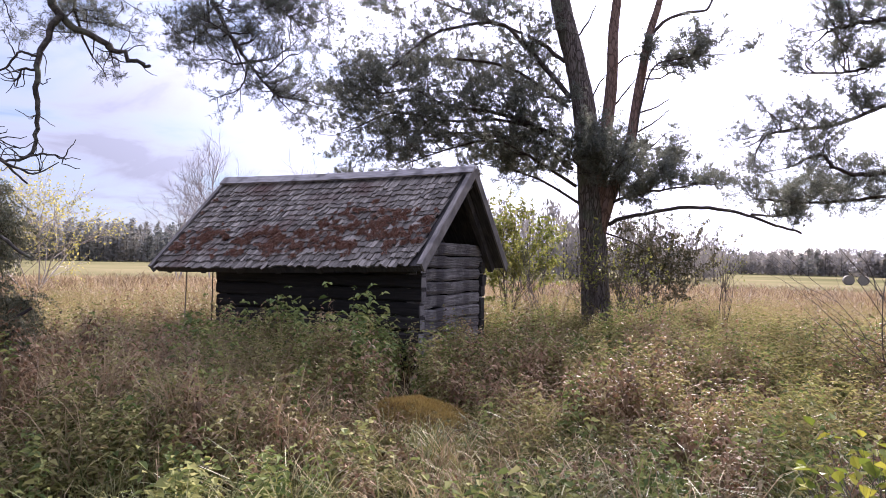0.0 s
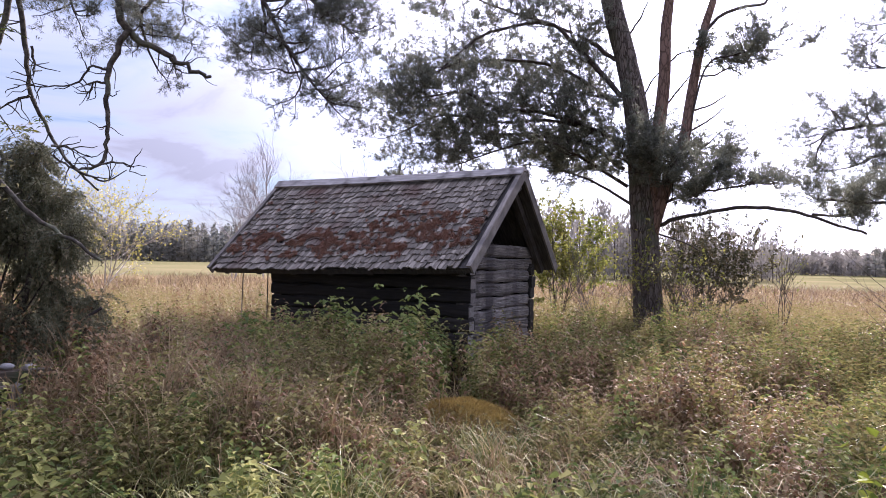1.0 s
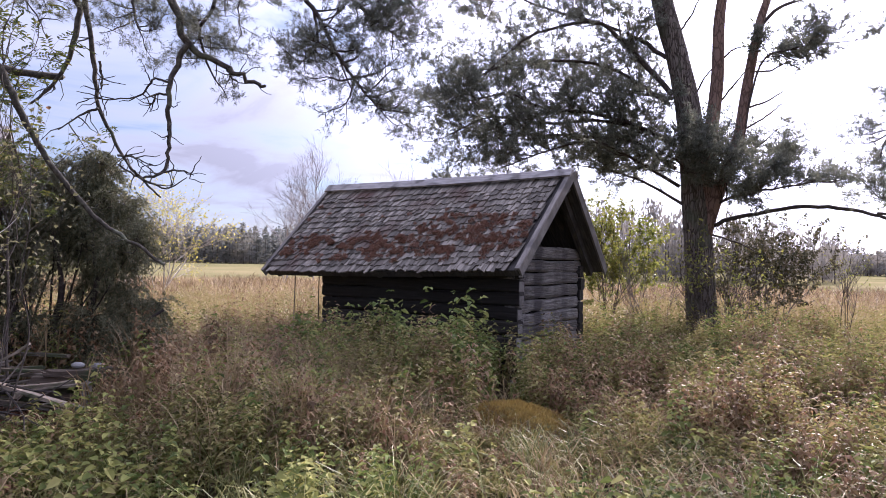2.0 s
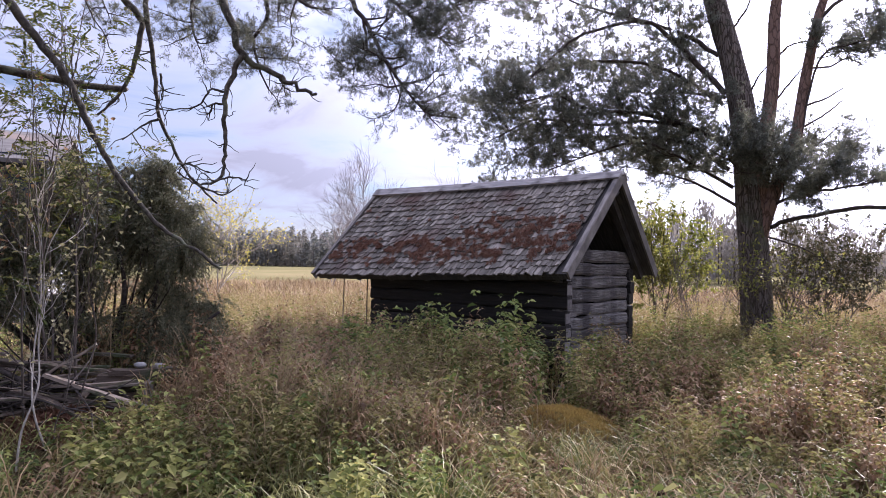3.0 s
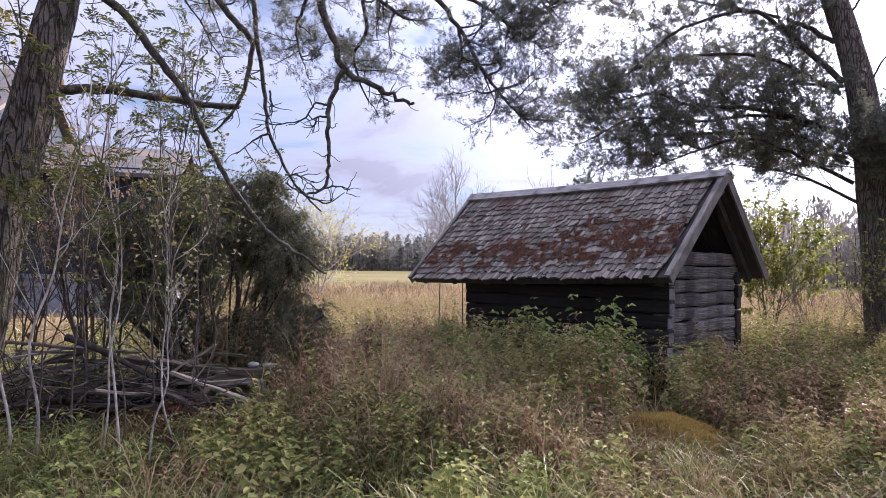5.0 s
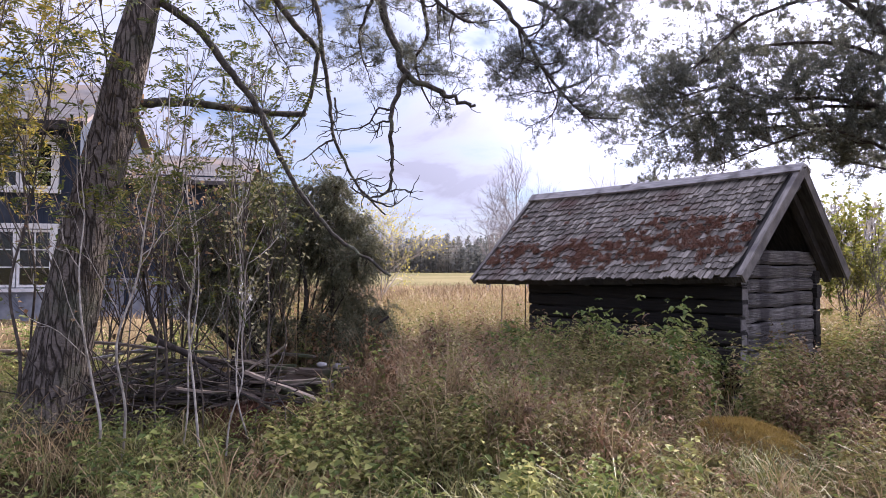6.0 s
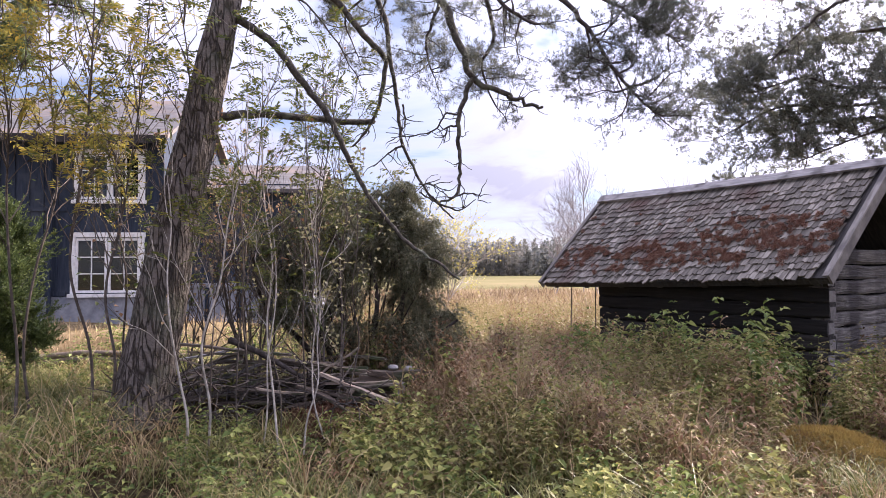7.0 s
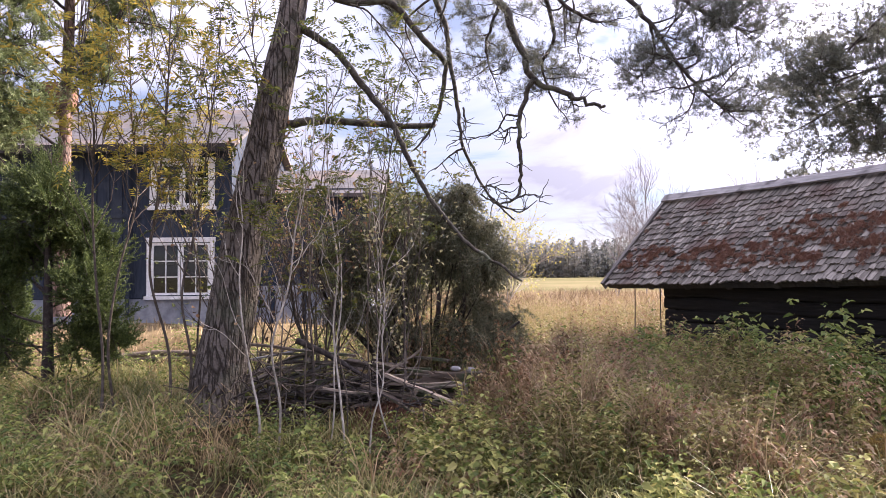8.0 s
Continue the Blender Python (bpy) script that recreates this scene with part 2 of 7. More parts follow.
GRAIN_X = (0.7, 9, 9)
MAT = {
    "ground": ground_material(),
    # dark stained logs, with the front wall's deep shade put into the colour
    "log_dark_shaded": rough_material("shaded_dark_log", [(0.004, 0.0035, 0.003), (0.018, 0.0155, 0.0135), (0.060, 0.052, 0.046)], 3, GRAIN_X, bump=0.8, vary=0.45),
    "log_end": rough_material("log_end", [(0.05, 0.045, 0.04), (0.16, 0.145, 0.135), (0.30, 0.28, 0.26)], 14, bump=0.6, vary=0.5),
    "shingle": rough_material("weathered_shingle", [(0.032, 0.028, 0.023), (0.135, 0.119, 0.100), (0.38, 0.34, 0.29)], 4, (14, 0.9, 1), bump=0.9, vary=0.5,
                              stain=(0.085, 0.050, 0.040), stain_scale=1.3, stain_range=(0.52, 0.74), dist=0.012),
    "board_grey": rough_material("grey_board", [(0.13, 0.12, 0.115), (0.26, 0.245, 0.235), (0.40, 0.38, 0.365)], 3, (1.2, 8, 8), bump=0.5, vary=0.3, stain=(0.10, 0.09, 0.085), stain_scale=3),
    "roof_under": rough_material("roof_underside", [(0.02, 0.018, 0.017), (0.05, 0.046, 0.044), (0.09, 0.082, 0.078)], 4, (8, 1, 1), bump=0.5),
    "roof_moss": leaf_material("dry_roof_moss", [(0.075, 0.037, 0.026), (0.175, 0.088, 0.060), (0.30, 0.165, 0.118), (0.22, 0.15, 0.10)], 0.9, 0.15, 0.3, 3.0),
    "bark_pine": bark_material("pine_bark", [(0.030, 0.024, 0.020), (0.060, 0.049, 0.041), (0.112, 0.094, 0.081), (0.19, 0.165, 0.145)], 22, 0.16, 1.0, (0.10, 0.105, 0.075)),
    "bark_upper": bark_material("upper_pine_bark", [(0.045, 0.032, 0.027), (0.13, 0.085, 0.068), (0.23, 0.155, 0.125)], 12, 0.35, 0.6),
    "bark_limb": rough_material("limb_bark", [(0.015, 0.012, 0.011), (0.045, 0.036, 0.032), (0.10, 0.082, 0.07)], 18, bump=0.7),
    "bark_dead": rough_material("dead_limb_bark", [(0.018, 0.016, 0.014), (0.055, 0.048, 0.040), (0.13, 0.12, 0.10)], 20, bump=0.8, stain=(0.11, 0.12, 0.08), stain_scale=6, stain_range=(0.55, 0.7)),
    "bark_sapling": rough_material("pale_sapling_bark", [(0.14, 0.12, 0.10), (0.30, 0.27, 0.235), (0.46, 0.43, 0.39)], 16, bump=0.3),
    "bark_dark_sapling": rough_material("dark_sapling_bark", [(0.03, 0.025, 0.02), (0.075, 0.06, 0.05), (0.14, 0.12, 0.10)], 16, bump=0.3),
    "needle_pine": leaf_material("pine_needles", [(0.060, 0.067, 0.056), (0.120, 0.128, 0.100), (0.20, 0.20, 0.155)], 0.45, 0.45, 0.25, 1.5),
    "needle_fresh": leaf_material("fresh_pine_needles", [(0.065, 0.092, 0.042), (0.135, 0.168, 0.072), (0.22, 0.24, 0.11)], 0.5, 0.35, 0.3, 1.0),
    "needle_juniper": leaf_material("juniper_needles", [(0.034, 0.042, 0.024), (0.105, 0.112, 0.066), (0.19, 0.185, 0.115), (0.25, 0.20, 0.13)], 0.6, 0.35, 0.35, 4.0),
    "needle_juniper_fresh": leaf_material("green_juniper_needles", [(0.022, 0.036, 0.014), (0.065, 0.092, 0.030), (0.16, 0.195, 0.062)], 0.55, 0.30, 0.35, 4.0),
    "weed_leaf": leaf_material("weed_leaves", [(0.036, 0.041, 0.012), (0.105, 0.110, 0.034), (0.21, 0.195, 0.064), (0.35, 0.315, 0.125), (0.165, 0.115, 0.055), (0.40, 0.355, 0.18)], 0.6, 0.34, 0.30, 1.3, 0.2),
    "nettle_leaf": leaf_material("nettle_leaves", [(0.036, 0.056, 0.016), (0.11, 0.150, 0.042), (0.22, 0.25, 0.070), (0.40, 0.38, 0.14)], 0.6, 0.34, 0.3, 1.5, 0.2),
    "bramble_leaf": leaf_material("bramble_leaves", [(0.055, 0.080, 0.026), (0.14, 0.165, 0.050), (0.31, 0.30, 0.10), (0.42, 0.37, 0.16)], 0.65, 0.35, 0.3, 1.5, 0.1),
    "grass": leaf_material("meadow_grass", [(0.036, 0.048, 0.012), (0.105, 0.118, 0.028), (0.21, 0.198, 0.062), (0.39, 0.35, 0.165)], 0.45, 0.36, 0.15, 0.9, 0.35),
    "straw": leaf_material("dead_grass", [(0.10, 0.065, 0.034), (0.25, 0.172, 0.090), (0.45, 0.345, 0.20), (0.28, 0.150, 0.080)], 0.6, 0.3, 0.4, 0.8),
    "gold_grass": leaf_material("golden_field_grass", [(0.095, 0.066, 0.038), (0.22, 0.155, 0.085), (0.37, 0.28, 0.165), (0.19, 0.165, 0.075)], 0.6, 0.22, 0.45, 0.25),
    "reed": leaf_material("brown_field_weeds", [(0.08, 0.05, 0.03), (0.15, 0.10, 0.06), (0.24, 0.165, 0.10)], 0.7, 0.25, 0.4, 0.3),
    "yellow_leaf": leaf_material("yellow_autumn_leaves", [(0.085, 0.12, 0.018), (0.20, 0.22, 0.030), (0.36, 0.31, 0.045)], 0.45, 0.36, 0.2, 2),
    "birch_leaf": leaf_material("yellow_birch_leaves", [(0.22, 0.22, 0.06), (0.40, 0.36, 0.10), (0.52, 0.45, 0.14)], 0.5, 0.4),
    "rowan_leaf": leaf_material("rowan_leaves", [(0.045, 0.066, 0.022), (0.095, 0.115, 0.034), (0.23, 0.20, 0.045)], 0.5, 0.4, 0.3, 2),
    "rowan_gold": leaf_material("turning_rowan_leaves", [(0.12, 0.125, 0.032), (0.26, 0.23, 0.05), (0.40, 0.27, 0.05)], 0.5, 0.45, 0.3, 2),
    "wilted_leaf": leaf_material("wilted_leaves", [(0.042, 0.027, 0.014), (0.135, 0.082, 0.043), (0.29, 0.205, 0.11), (0.21, 0.105, 0.058), (0.38, 0.30, 0.17)], 0.6, 0.34, 0.25, 1.4, 0.2),
    "shrub_leaf": leaf_material("shrub_leaves", [(0.10, 0.13, 0.03), (0.20, 0.21, 0.05), (0.30, 0.27, 0.08)], 0.5, 0.4, 0.3, 1),
    "field_leaf": leaf_material("field_weed_leaves", [(0.08, 0.085, 0.028), (0.19, 0.175, 0.06), (0.30, 0.24, 0.11), (0.17, 0.12, 0.065)], 0.5, 0.35, 0.4, 0.7),
    "dark_shrub": leaf_material("dark_shrub_leaves", [(0.03, 0.035, 0.018), (0.07, 0.068, 0.035), (0.12, 0.095, 0.055)], 0.6, 0.25),
    # far conifers: distance haze is mixed into the foliage colour as pale grey
    "forest": leaf_material("hazed_forest_foliage", [(0.13, 0.14, 0.135), (0.18, 0.18, 0.165), (0.22, 0.20, 0.17)], 0.9, 0.35, 0.6, 0.06),
    "bark_far": rough_material("far_birch_bark", [(0.16, 0.14, 0.14), (0.26, 0.235, 0.235), (0.36, 0.335, 0.335)], 6, bump=0.2),
    "bark_twig": rough_material("grey_twig_bark", [(0.06, 0.052, 0.048), (0.115, 0.10, 0.094), (0.19, 0.172, 0.163)], 16, bump=0.3),
    "pale_leaf": leaf_material("pale_autumn_leaves", [(0.16, 0.15, 0.06), (0.34, 0.31, 0.15), (0.50, 0.45, 0.28)], 0.5, 0.4, 0.3, 2),
    # far bare trees, likewise greyed and lightened to stand in for haze
    "forest_bare": leaf_material("hazed_bare_trees", [(0.155, 0.150, 0.145), (0.205, 0.193, 0.180), (0.265, 0.242, 0.215)], 0.9, 0.3, 0.5, 0.06),
    "moss": leaf_material("mound_moss", [(0.13, 0.080, 0.028), (0.24, 0.155, 0.046), (0.36, 0.265, 0.075), (0.22, 0.11, 0.05)], 0.85, 0.2, 0.5, 3),
    "moss_base": rough_material("mossy_mound", [(0.06, 0.05, 0.015), (0.14, 0.11, 0.03), (0.22, 0.17, 0.05)], 14, bump=1.0, stain=(0.12, 0.075, 0.035), stain_scale=4),
    "blue_wall": rough_material("blue_painted_boards", [(0.012, 0.018, 0.031), (0.020, 0.029, 0.047), (0.034, 0.044, 0.066)], 3, (6, 6, 0.6), bump=0.3, stain=(0.060, 0.070, 0.086), stain_scale=1.1, stain_range=(0.55, 0.75)),
    "pale_wall": rough_material("faded_plaster", [(0.15, 0.155, 0.175), (0.24, 0.25, 0.275), (0.34, 0.35, 0.37)], 4, bump=0.3, stain=(0.12, 0.14, 0.18), stain_scale=1.2),
    "roof_metal": rough_material("grey_sheet_roof", [(0.050, 0.048, 0.050), (0.085, 0.080, 0.082), (0.13, 0.124, 0.126)], 2, (1, 4, 4), 0.8, 0.15, stain=(0.14, 0.11, 0.095), stain_scale=0.9),
    "white_paint": rough_material("white_window_paint", [(0.50, 0.50, 0.49), (0.70, 0.70, 0.69), (0.80, 0.80, 0.79)], 9, rough=0.6, bump=0.15),
    "dark_wood": rough_material("dark_eave_wood", [(0.015, 0.014, 0.014), (0.035, 0.032, 0.03), (0.06, 0.055, 0.05)], 5, bump=0.4),
    "room_dark": rough_material("dark_room", [(0.012, 0.012, 0.012), (0.02, 0.02, 0.02), (0.03, 0.03, 0.03)], 2, bump=0),
    "glass": glass_material(),
    "plank_old": rough_material("rotten_plank", [(0.028, 0.021, 0.016), (0.120, 0.092, 0.072), (0.36, 0.295, 0.24)], 4, (0.8, 9, 9), bump=0.8, vary=0.7, stain=(0.05, 0.06, 0.03), stain_scale=4),
    "red_rot": rough_material("red_brown_rotten_wood", [(0.05, 0.024, 0.015), (0.125, 0.060, 0.036), (0.25, 0.125, 0.075)], 9, bump=0.9),
    "stone": rough_material("grey_stone", [(0.10, 0.10, 0.10), (0.22, 0.215, 0.21), (0.36, 0.35, 0.34)], 5, bump=0.6),
    "bale": rough_material("hay_bale", [(0.09, 0.084, 0.072), (0.155, 0.143, 0.12), (0.23, 0.21, 0.178)], 5, (5, 1, 5), bump=0.5),
}

# ------------------------------------------------------------------ builders


class Soup:
    """Vertices and faces gathered for one mesh."""

    def __init__(self):
        self.v, self.f, self.n = [], [], 0

    def add(self, verts, faces):
        verts = np.asarray(verts, dtype=float).reshape(-1, 3)
        self.v.append(verts)
        self.f.append(np.asarray(faces, dtype=np.int64) + self.n)
        self.n += len(verts)

    def mesh(self, name, origin=(0, 0, 0), smooth=False):
        me = bpy.data.meshes.new(name)
        v = np.concatenate(self.v) - np.asarray(origin, dtype=float)
        counts = np.concatenate([np.full(len(f), f.shape[1]) for f in self.f])
        loops = np.concatenate([f.ravel() for f in self.f])
        me.vertices.add(len(v)); me.loops.add(len(loops)); me.polygons.add(len(counts))
        me.vertices.foreach_set("co", v.astype(np.float32).ravel())
        me.loops.foreach_set("vertex_index", loops.astype(np.int32))
        starts = np.concatenate([[0], np.cumsum(counts)[:-1]])
        me.polygons.foreach_set("loop_start", starts.astype(np.int32))
        me.polygons.foreach_set("use_smooth", np.full(len(counts), smooth, dtype=bool))
        me.update(calc_edges=True)
        return me


def thing(name, at=(0, 0, 0), label="", category="", group="", kind=""):
    ob = new(name)
    ob.location = at
    return tagged(ob, label, category, group, kind)


def part(name, shape, material, parent=None, label="", smooth=False, kind=""):
    """One mesh object from a Soup in world places (or a ready mesh in the parent's own axes)."""
    origin = (0, 0, 0)
    p = parent
    while p is not None:
        origin = np.asarray(origin) + np.asarray(p.location)
        p = p.parent
    me = shape.mesh(name, origin, smooth) if isinstance(shape, Soup) else shape
    if not me.materials:
        me.materials.append(material)
    ob = new(name, me)
    if parent is not None:
        ob.parent = parent
    if label:
        ob["label"] = label
    if kind:
        ob["kind"] = kind
    return ob


def unit(v):
    v = np.asarray(v, dtype=float)
    return v / np.maximum(np.linalg.norm(v, axis=-1, keepdims=True), 1e-9)


def smooth_line(pts, steps=5):
    """Catmull-Rom through control points."""
    p = np.asarray(pts, dtype=float)
    p = np.vstack([2 * p[0] - p[1], p, 2 * p[-1] - p[-2]])
    out = []
    for i in range(1, len(p) - 2):
        for s in range(steps):
            t = s / steps
            a, b, c, d = p[i - 1], p[i], p[i + 1], p[i + 2]
            out.append(0.5 * (2 * b + (c - a) * t + (2 * a - 5 * b + 4 * c - d) * t * t + (3 * b - a - 3 * c + d) * t ** 3))
    out.append(p[-2])
    return np.array(out)


def tube(soup, line, r0, r1, sides=6, rough=0.0, rng=None, radii=None):
    """A tapered round limb along a line."""
    line = np.asarray(line, dtype=float)
    n = len(line)
    tan = unit(np.gradient(line, axis=0))
    ref = np.array([0, 0, 1.0]) if abs(tan[0][2]) < 0.9 else np.array([1.0, 0, 0])
    side = unit(np.cross(tan[0], ref))
    rad = np.linspace(r0, r1, n) if radii is None else np.asarray(radii)
    ang = np.linspace(0, 2 * np.pi, sides, endpoint=False)
    verts = []
    for i in range(n):
        side = unit(side - tan[i] * np.dot(side, tan[i]))
        up = np.cross(tan[i], side)
        rr = rad[i] * (1 + (rng.uniform(-rough, rough, sides) if rough else 0))
        verts.append(line[i] + (np.cos(ang) * rr)[:, None] * side + (np.sin(ang) * rr)[:, None] * up)
    verts = np.concatenate(verts)
    i = np.arange(n - 1)[:, None] * sides
    k = np.arange(sides)[None]
    k2 = (k + 1) % sides
    faces = np.stack([i + k, i + k2, i + sides + k2, i + sides + k], -1).reshape(-1, 4)
    soup.add(verts, faces)
    soup.add(np.vstack([verts[-sides:], line[-1] + tan[-1] * rad[-1]]), [[a, (a + 1) % sides, sides] for a in range(sides)])
    soup.add(np.vstack([verts[:sides], line[0]]), [[(a + 1) % sides, a, sides] for a in range(sides)])


def box(soup, lo, hi, frame_m=None, jitter=0.0, rng=None):
    lo, hi = np.asarray(lo, float), np.asarray(hi, float)
    v = np.array([[x, y, z] for z in (0, 1) for y in (0, 1) for x in (0, 1)], float) * (hi - lo) + lo
    if jitter:
        v += rng.uniform(-jitter, jitter, v.shape)
    if frame_m is not None:
        v = v @ np.array(frame_m.to_3x3()).T + np.array(frame_m.translation)
    soup.add(v, [[0, 2, 3, 1], [4, 5, 7, 6], [0, 1, 5, 4], [2, 6, 7, 3], [0, 4, 6, 2], [1, 3, 7, 5]])


def leaves(soup, at, way, size, wide, rng, droop=0.25, full=False):
    """Folded leaves, one island each: four corners, or six with a midrib for plants close by."""
    at, way = np.asarray(at, float), unit(way)
    n = len(at)
    size = np.broadcast_to(size, n)[:, None]
    side = unit(np.cross(way, unit(rng.normal(0, 0.33, (n, 3)) + [0, 0, 1.0])))
    nor = np.cross(side, way)
    w = size * wide
    tip = at + way * size + np.array([0, 0, -1.0]) * size * droop
    if full:
        low, high = at + way * size * 0.30, at + way * size * 0.68 + np.array([0, 0, -0.45]) * size * droop
        up = nor * w * 0.30
        v = np.stack([at, low + side * w + up, high + side * w * 0.72 + up * 0.7, tip, high - side * w * 0.72 + up * 0.7, low - side * w + up], 1).reshape(-1, 3)
        b = np.arange(n)[:, None] * 6
        soup.add(v, np.concatenate([b + [0, 1, 2, 3], b + [0, 3, 4, 5]]))
        return
    mid = at + way * size * 0.45
    v = np.stack([at, mid + side * w + nor * w * 0.35, tip, mid - side * w + nor * w * 0.35], 1).reshape(-1, 3)
    soup.add(v, np.arange(4 * n).reshape(n, 4))


def tufts(soup, at, way, count, length, wide, spread, rng):
    """Bunches of needles: count thin triangles at each place."""
    at, way = np.asarray(at, float), unit(way)
    n = len(at) * count
    a = np.repeat(at, count, 0) + rng.normal(0, length * 0.18, (n, 3))
    d = unit(np.repeat(way, count, 0) + rng.normal(0, spread, (n, 3)))
    s = unit(np.cross(d, rng.normal(0, 1, (n, 3)))) * wide
    l = length * rng.uniform(0.6, 1.2, (n, 1))
    v = np.stack([a - s, a + s, a + d * l], 1).reshape(-1, 3)
    soup.add(v, np.arange(3 * n).reshape(n, 3))


def blades(soup, at, height, wide, lean, rng, curl=0.6):
    """Grass blades that rise, bend over and hang at the tip; height is the blade's length."""
    at = np.asarray(at, float)
    n = len(at)
    height, wide, lean = (np.broadcast_to(x, n)[:, None] for x in (height, wide, lean))
    az = rng.uniform(0, 2 * np.pi, n)
    out = np.stack([np.cos(az), np.sin(az), 0 * az], 1)
    side = np.stack([-np.sin(az), np.cos(az), 0 * az], 1)
    turn = rng.uniform(-1.2, 1.2, n)[:, None]
    side = unit(side * np.cos(turn) + out * np.sin(turn)) * wide
    up = np.array([0, 0, 1.0])
    p, pts = at, [at]
    for k, seg in ((0.05, 0.34), (0.30, 0.28), (0.75, 0.22), (1.25, 0.22)):
        a = np.clip(lean * (0.25 + k * curl * 1.25), 0, 2.4)
        p = p + (up * np.cos(a) + out * np.sin(a)) * height * seg
        pts.append(p)
    v = np.stack([pts[0] - side, pts[0] + side, pts[1] - side * 0.9, pts[1] + side * 0.9, pts[2] - side * 0.75, pts[2] + side * 0.75,
                  pts[3] - side * 0.5, pts[3] + side * 0.5, pts[4]], 1).reshape(-1, 3)
    b = np.arange(n)[:, None] * 9
    f = np.concatenate([b + [0, 1, 3], b + [0, 3, 2], b + [2, 3, 5], b + [2, 5, 4], b + [4, 5, 7], b + [4, 7, 6], b + [6, 7, 8]])
    soup.add(v, f)


def smoothstep(a, b, x):
    t = np.clip((np.asarray(x, float) - a) / (b - a), 0, 1)
    return t * t * (3 - 2 * t)


def gz(x, y):
    """Height of the ground: a slight rise towards the house, gentle bumps, flat field beyond."""
    x, y = np.asarray(x, float), np.asarray(y, float)
    s = -0.84 * x + 0.54 * y
    r = np.hypot(x, y)
    hill = (0.28 * smoothstep(2.5, 6.0, s) + 0.27 * smoothstep(9, 14, s)) * (1 - smoothstep(22, 45, r)) * smoothstep(0, 6, 10 - y + 0.35 * -x)
    bumps = 0.05 * np.sin(x * 1.3 + 0.7) * np.sin(y * 1.1 + 1.9) + 0.03 * np.sin(x * 2.9 + y * 1.7)
    return hill + bumps * (1 - smoothstep(30, 60, r))


def on_ground(x, y, dz=0.0):
    return np.array([x, y, float(gz(x, y)) + dz])


# ------------------------------------------------------------------ ground


def build_ground():
    rings = np.concatenate([[0.0], np.linspace(0.6, 24, 60), np.geomspace(25.5, 3000, 50)])
    seg = 180
    ang = np.linspace(0, 2 * np.pi, seg, endpoint=False)
    x, y = np.outer(rings, np.cos(ang)), np.outer(rings, np.sin(ang))
    v = np.stack([x, y, gz(x, y)], -1).reshape(-1, 3)
    i = np.arange(len(rings) - 1)[:, None] * seg
    k = np.arange(seg)[None]
    k2 = (k + 1) % seg
    s = Soup()
    s.add(v, np.stack([i + k, i + seg + k, i + seg + k2, i + k2], -1).reshape(-1, 4))
    ob = part("ground", s, MAT["ground"], None, smooth=True)
    tagged(ob, "overgrown autumn meadow ground running out to a mown field", "ground", kind="structure")


build_ground()

# ------------------------------------------------------------------ log hut

HUT_Z, HUT_YAW = 1.564, -26.0
HUT_L, HUT_W, HUT_H = 4.877, 2.97, 1.382
SLOPE = math.atan2(HUT_H, HUT_W / 2)
SLOPE_LEN = math.hypot(HUT_H, HUT_W / 2)


def roof_point(x, s, n, back=False):
    """Local place on the roof: along the ridge, up the slope, out of the slope. The old roof leans and sags a little."""
    y = s * math.cos(SLOPE) - n * math.sin(SLOPE)
    up = s / SLOPE_LEN
    z = HUT_Z + s * math.sin(SLOPE) + n * math.cos(SLOPE) + (0.0248 - 0.0282 * up) * x - 0.02 * math.sin(math.pi * -x / HUT_L)
    return (x + 0.043 * up, HUT_W - y if back else y, z)


def hewn_log(length, high, deep, rng, taper=1.0):
    """A hewn log along x: rounded section, wavering faces."""
    s = Soup()
    n, k = 9, 8
    prof = np.array([(-0.5, -0.32), (-0.36, -0.5), (0.36, -0.5), (0.5, -0.32), (0.5, 0.32), (0.36, 0.5), (-0.36, 0.5), (-0.5, 0.32)])
    xs = np.linspace(0, length, n) 
    wave = rng.normal(0, 0.009, (n, 1, 2))
    v = np.zeros((n, k, 3))
    v[:, :, 0] = xs[:, None]
    sc = np.linspace(1, taper, n)[:, None]
    v[:, :, 1] = prof[None, :, 0] * deep * sc + wave[:, :, 0] + rng.normal(0, 0.004, (n, k))
    v[:, :, 2] = prof[None, :, 1] * high * sc + wave[:, :, 1] + rng.normal(0, 0.004, (n, k))
    i = np.arange(n - 1)[:, None] * k
    a = np.arange(k)[None]
    b = (a + 1) % k
    s.add(v.reshape(-1, 3), np.stack([i + a, i + k + a, i + k + b, i + b], -1).reshape(-1, 4))
    s.add(v[0], [[0, 1, 2, 3], [0, 3, 4, 7], [7, 4, 5, 6]])
    s.add(v[-1], [[3, 2, 1, 0], [7, 4, 3, 0], [6, 5, 4, 7]])
    return s.mesh("log")


def roof_slab(x0, x1, s0, s1, n0, n1, back=False, cuts=10):
    s = Soup()
    xs = np.linspace(x0, x1, cuts + 1)
    ring = np.array([[roof_point(x, a, b, back) for a, b in ((s0, n0), (s1, n0), (s1, n1), (s0, n1))] for x in xs])
    i = np.arange(cuts)[:, None] * 4
    a = np.arange(4)[None]
    b = (a + 1) % 4
    f = np.stack([i + a, i + 4 + a, i + 4 + b, i + b], -1).reshape(-1, 4)
    e = cuts * 4
    f = np.vstack([f, [[0, 1, 2, 3], [e + 3, e + 2, e + 1, e]]])
    if back:
        f = f[:, ::-1]
    s.add(ring.reshape(-1, 3), f)
    return s


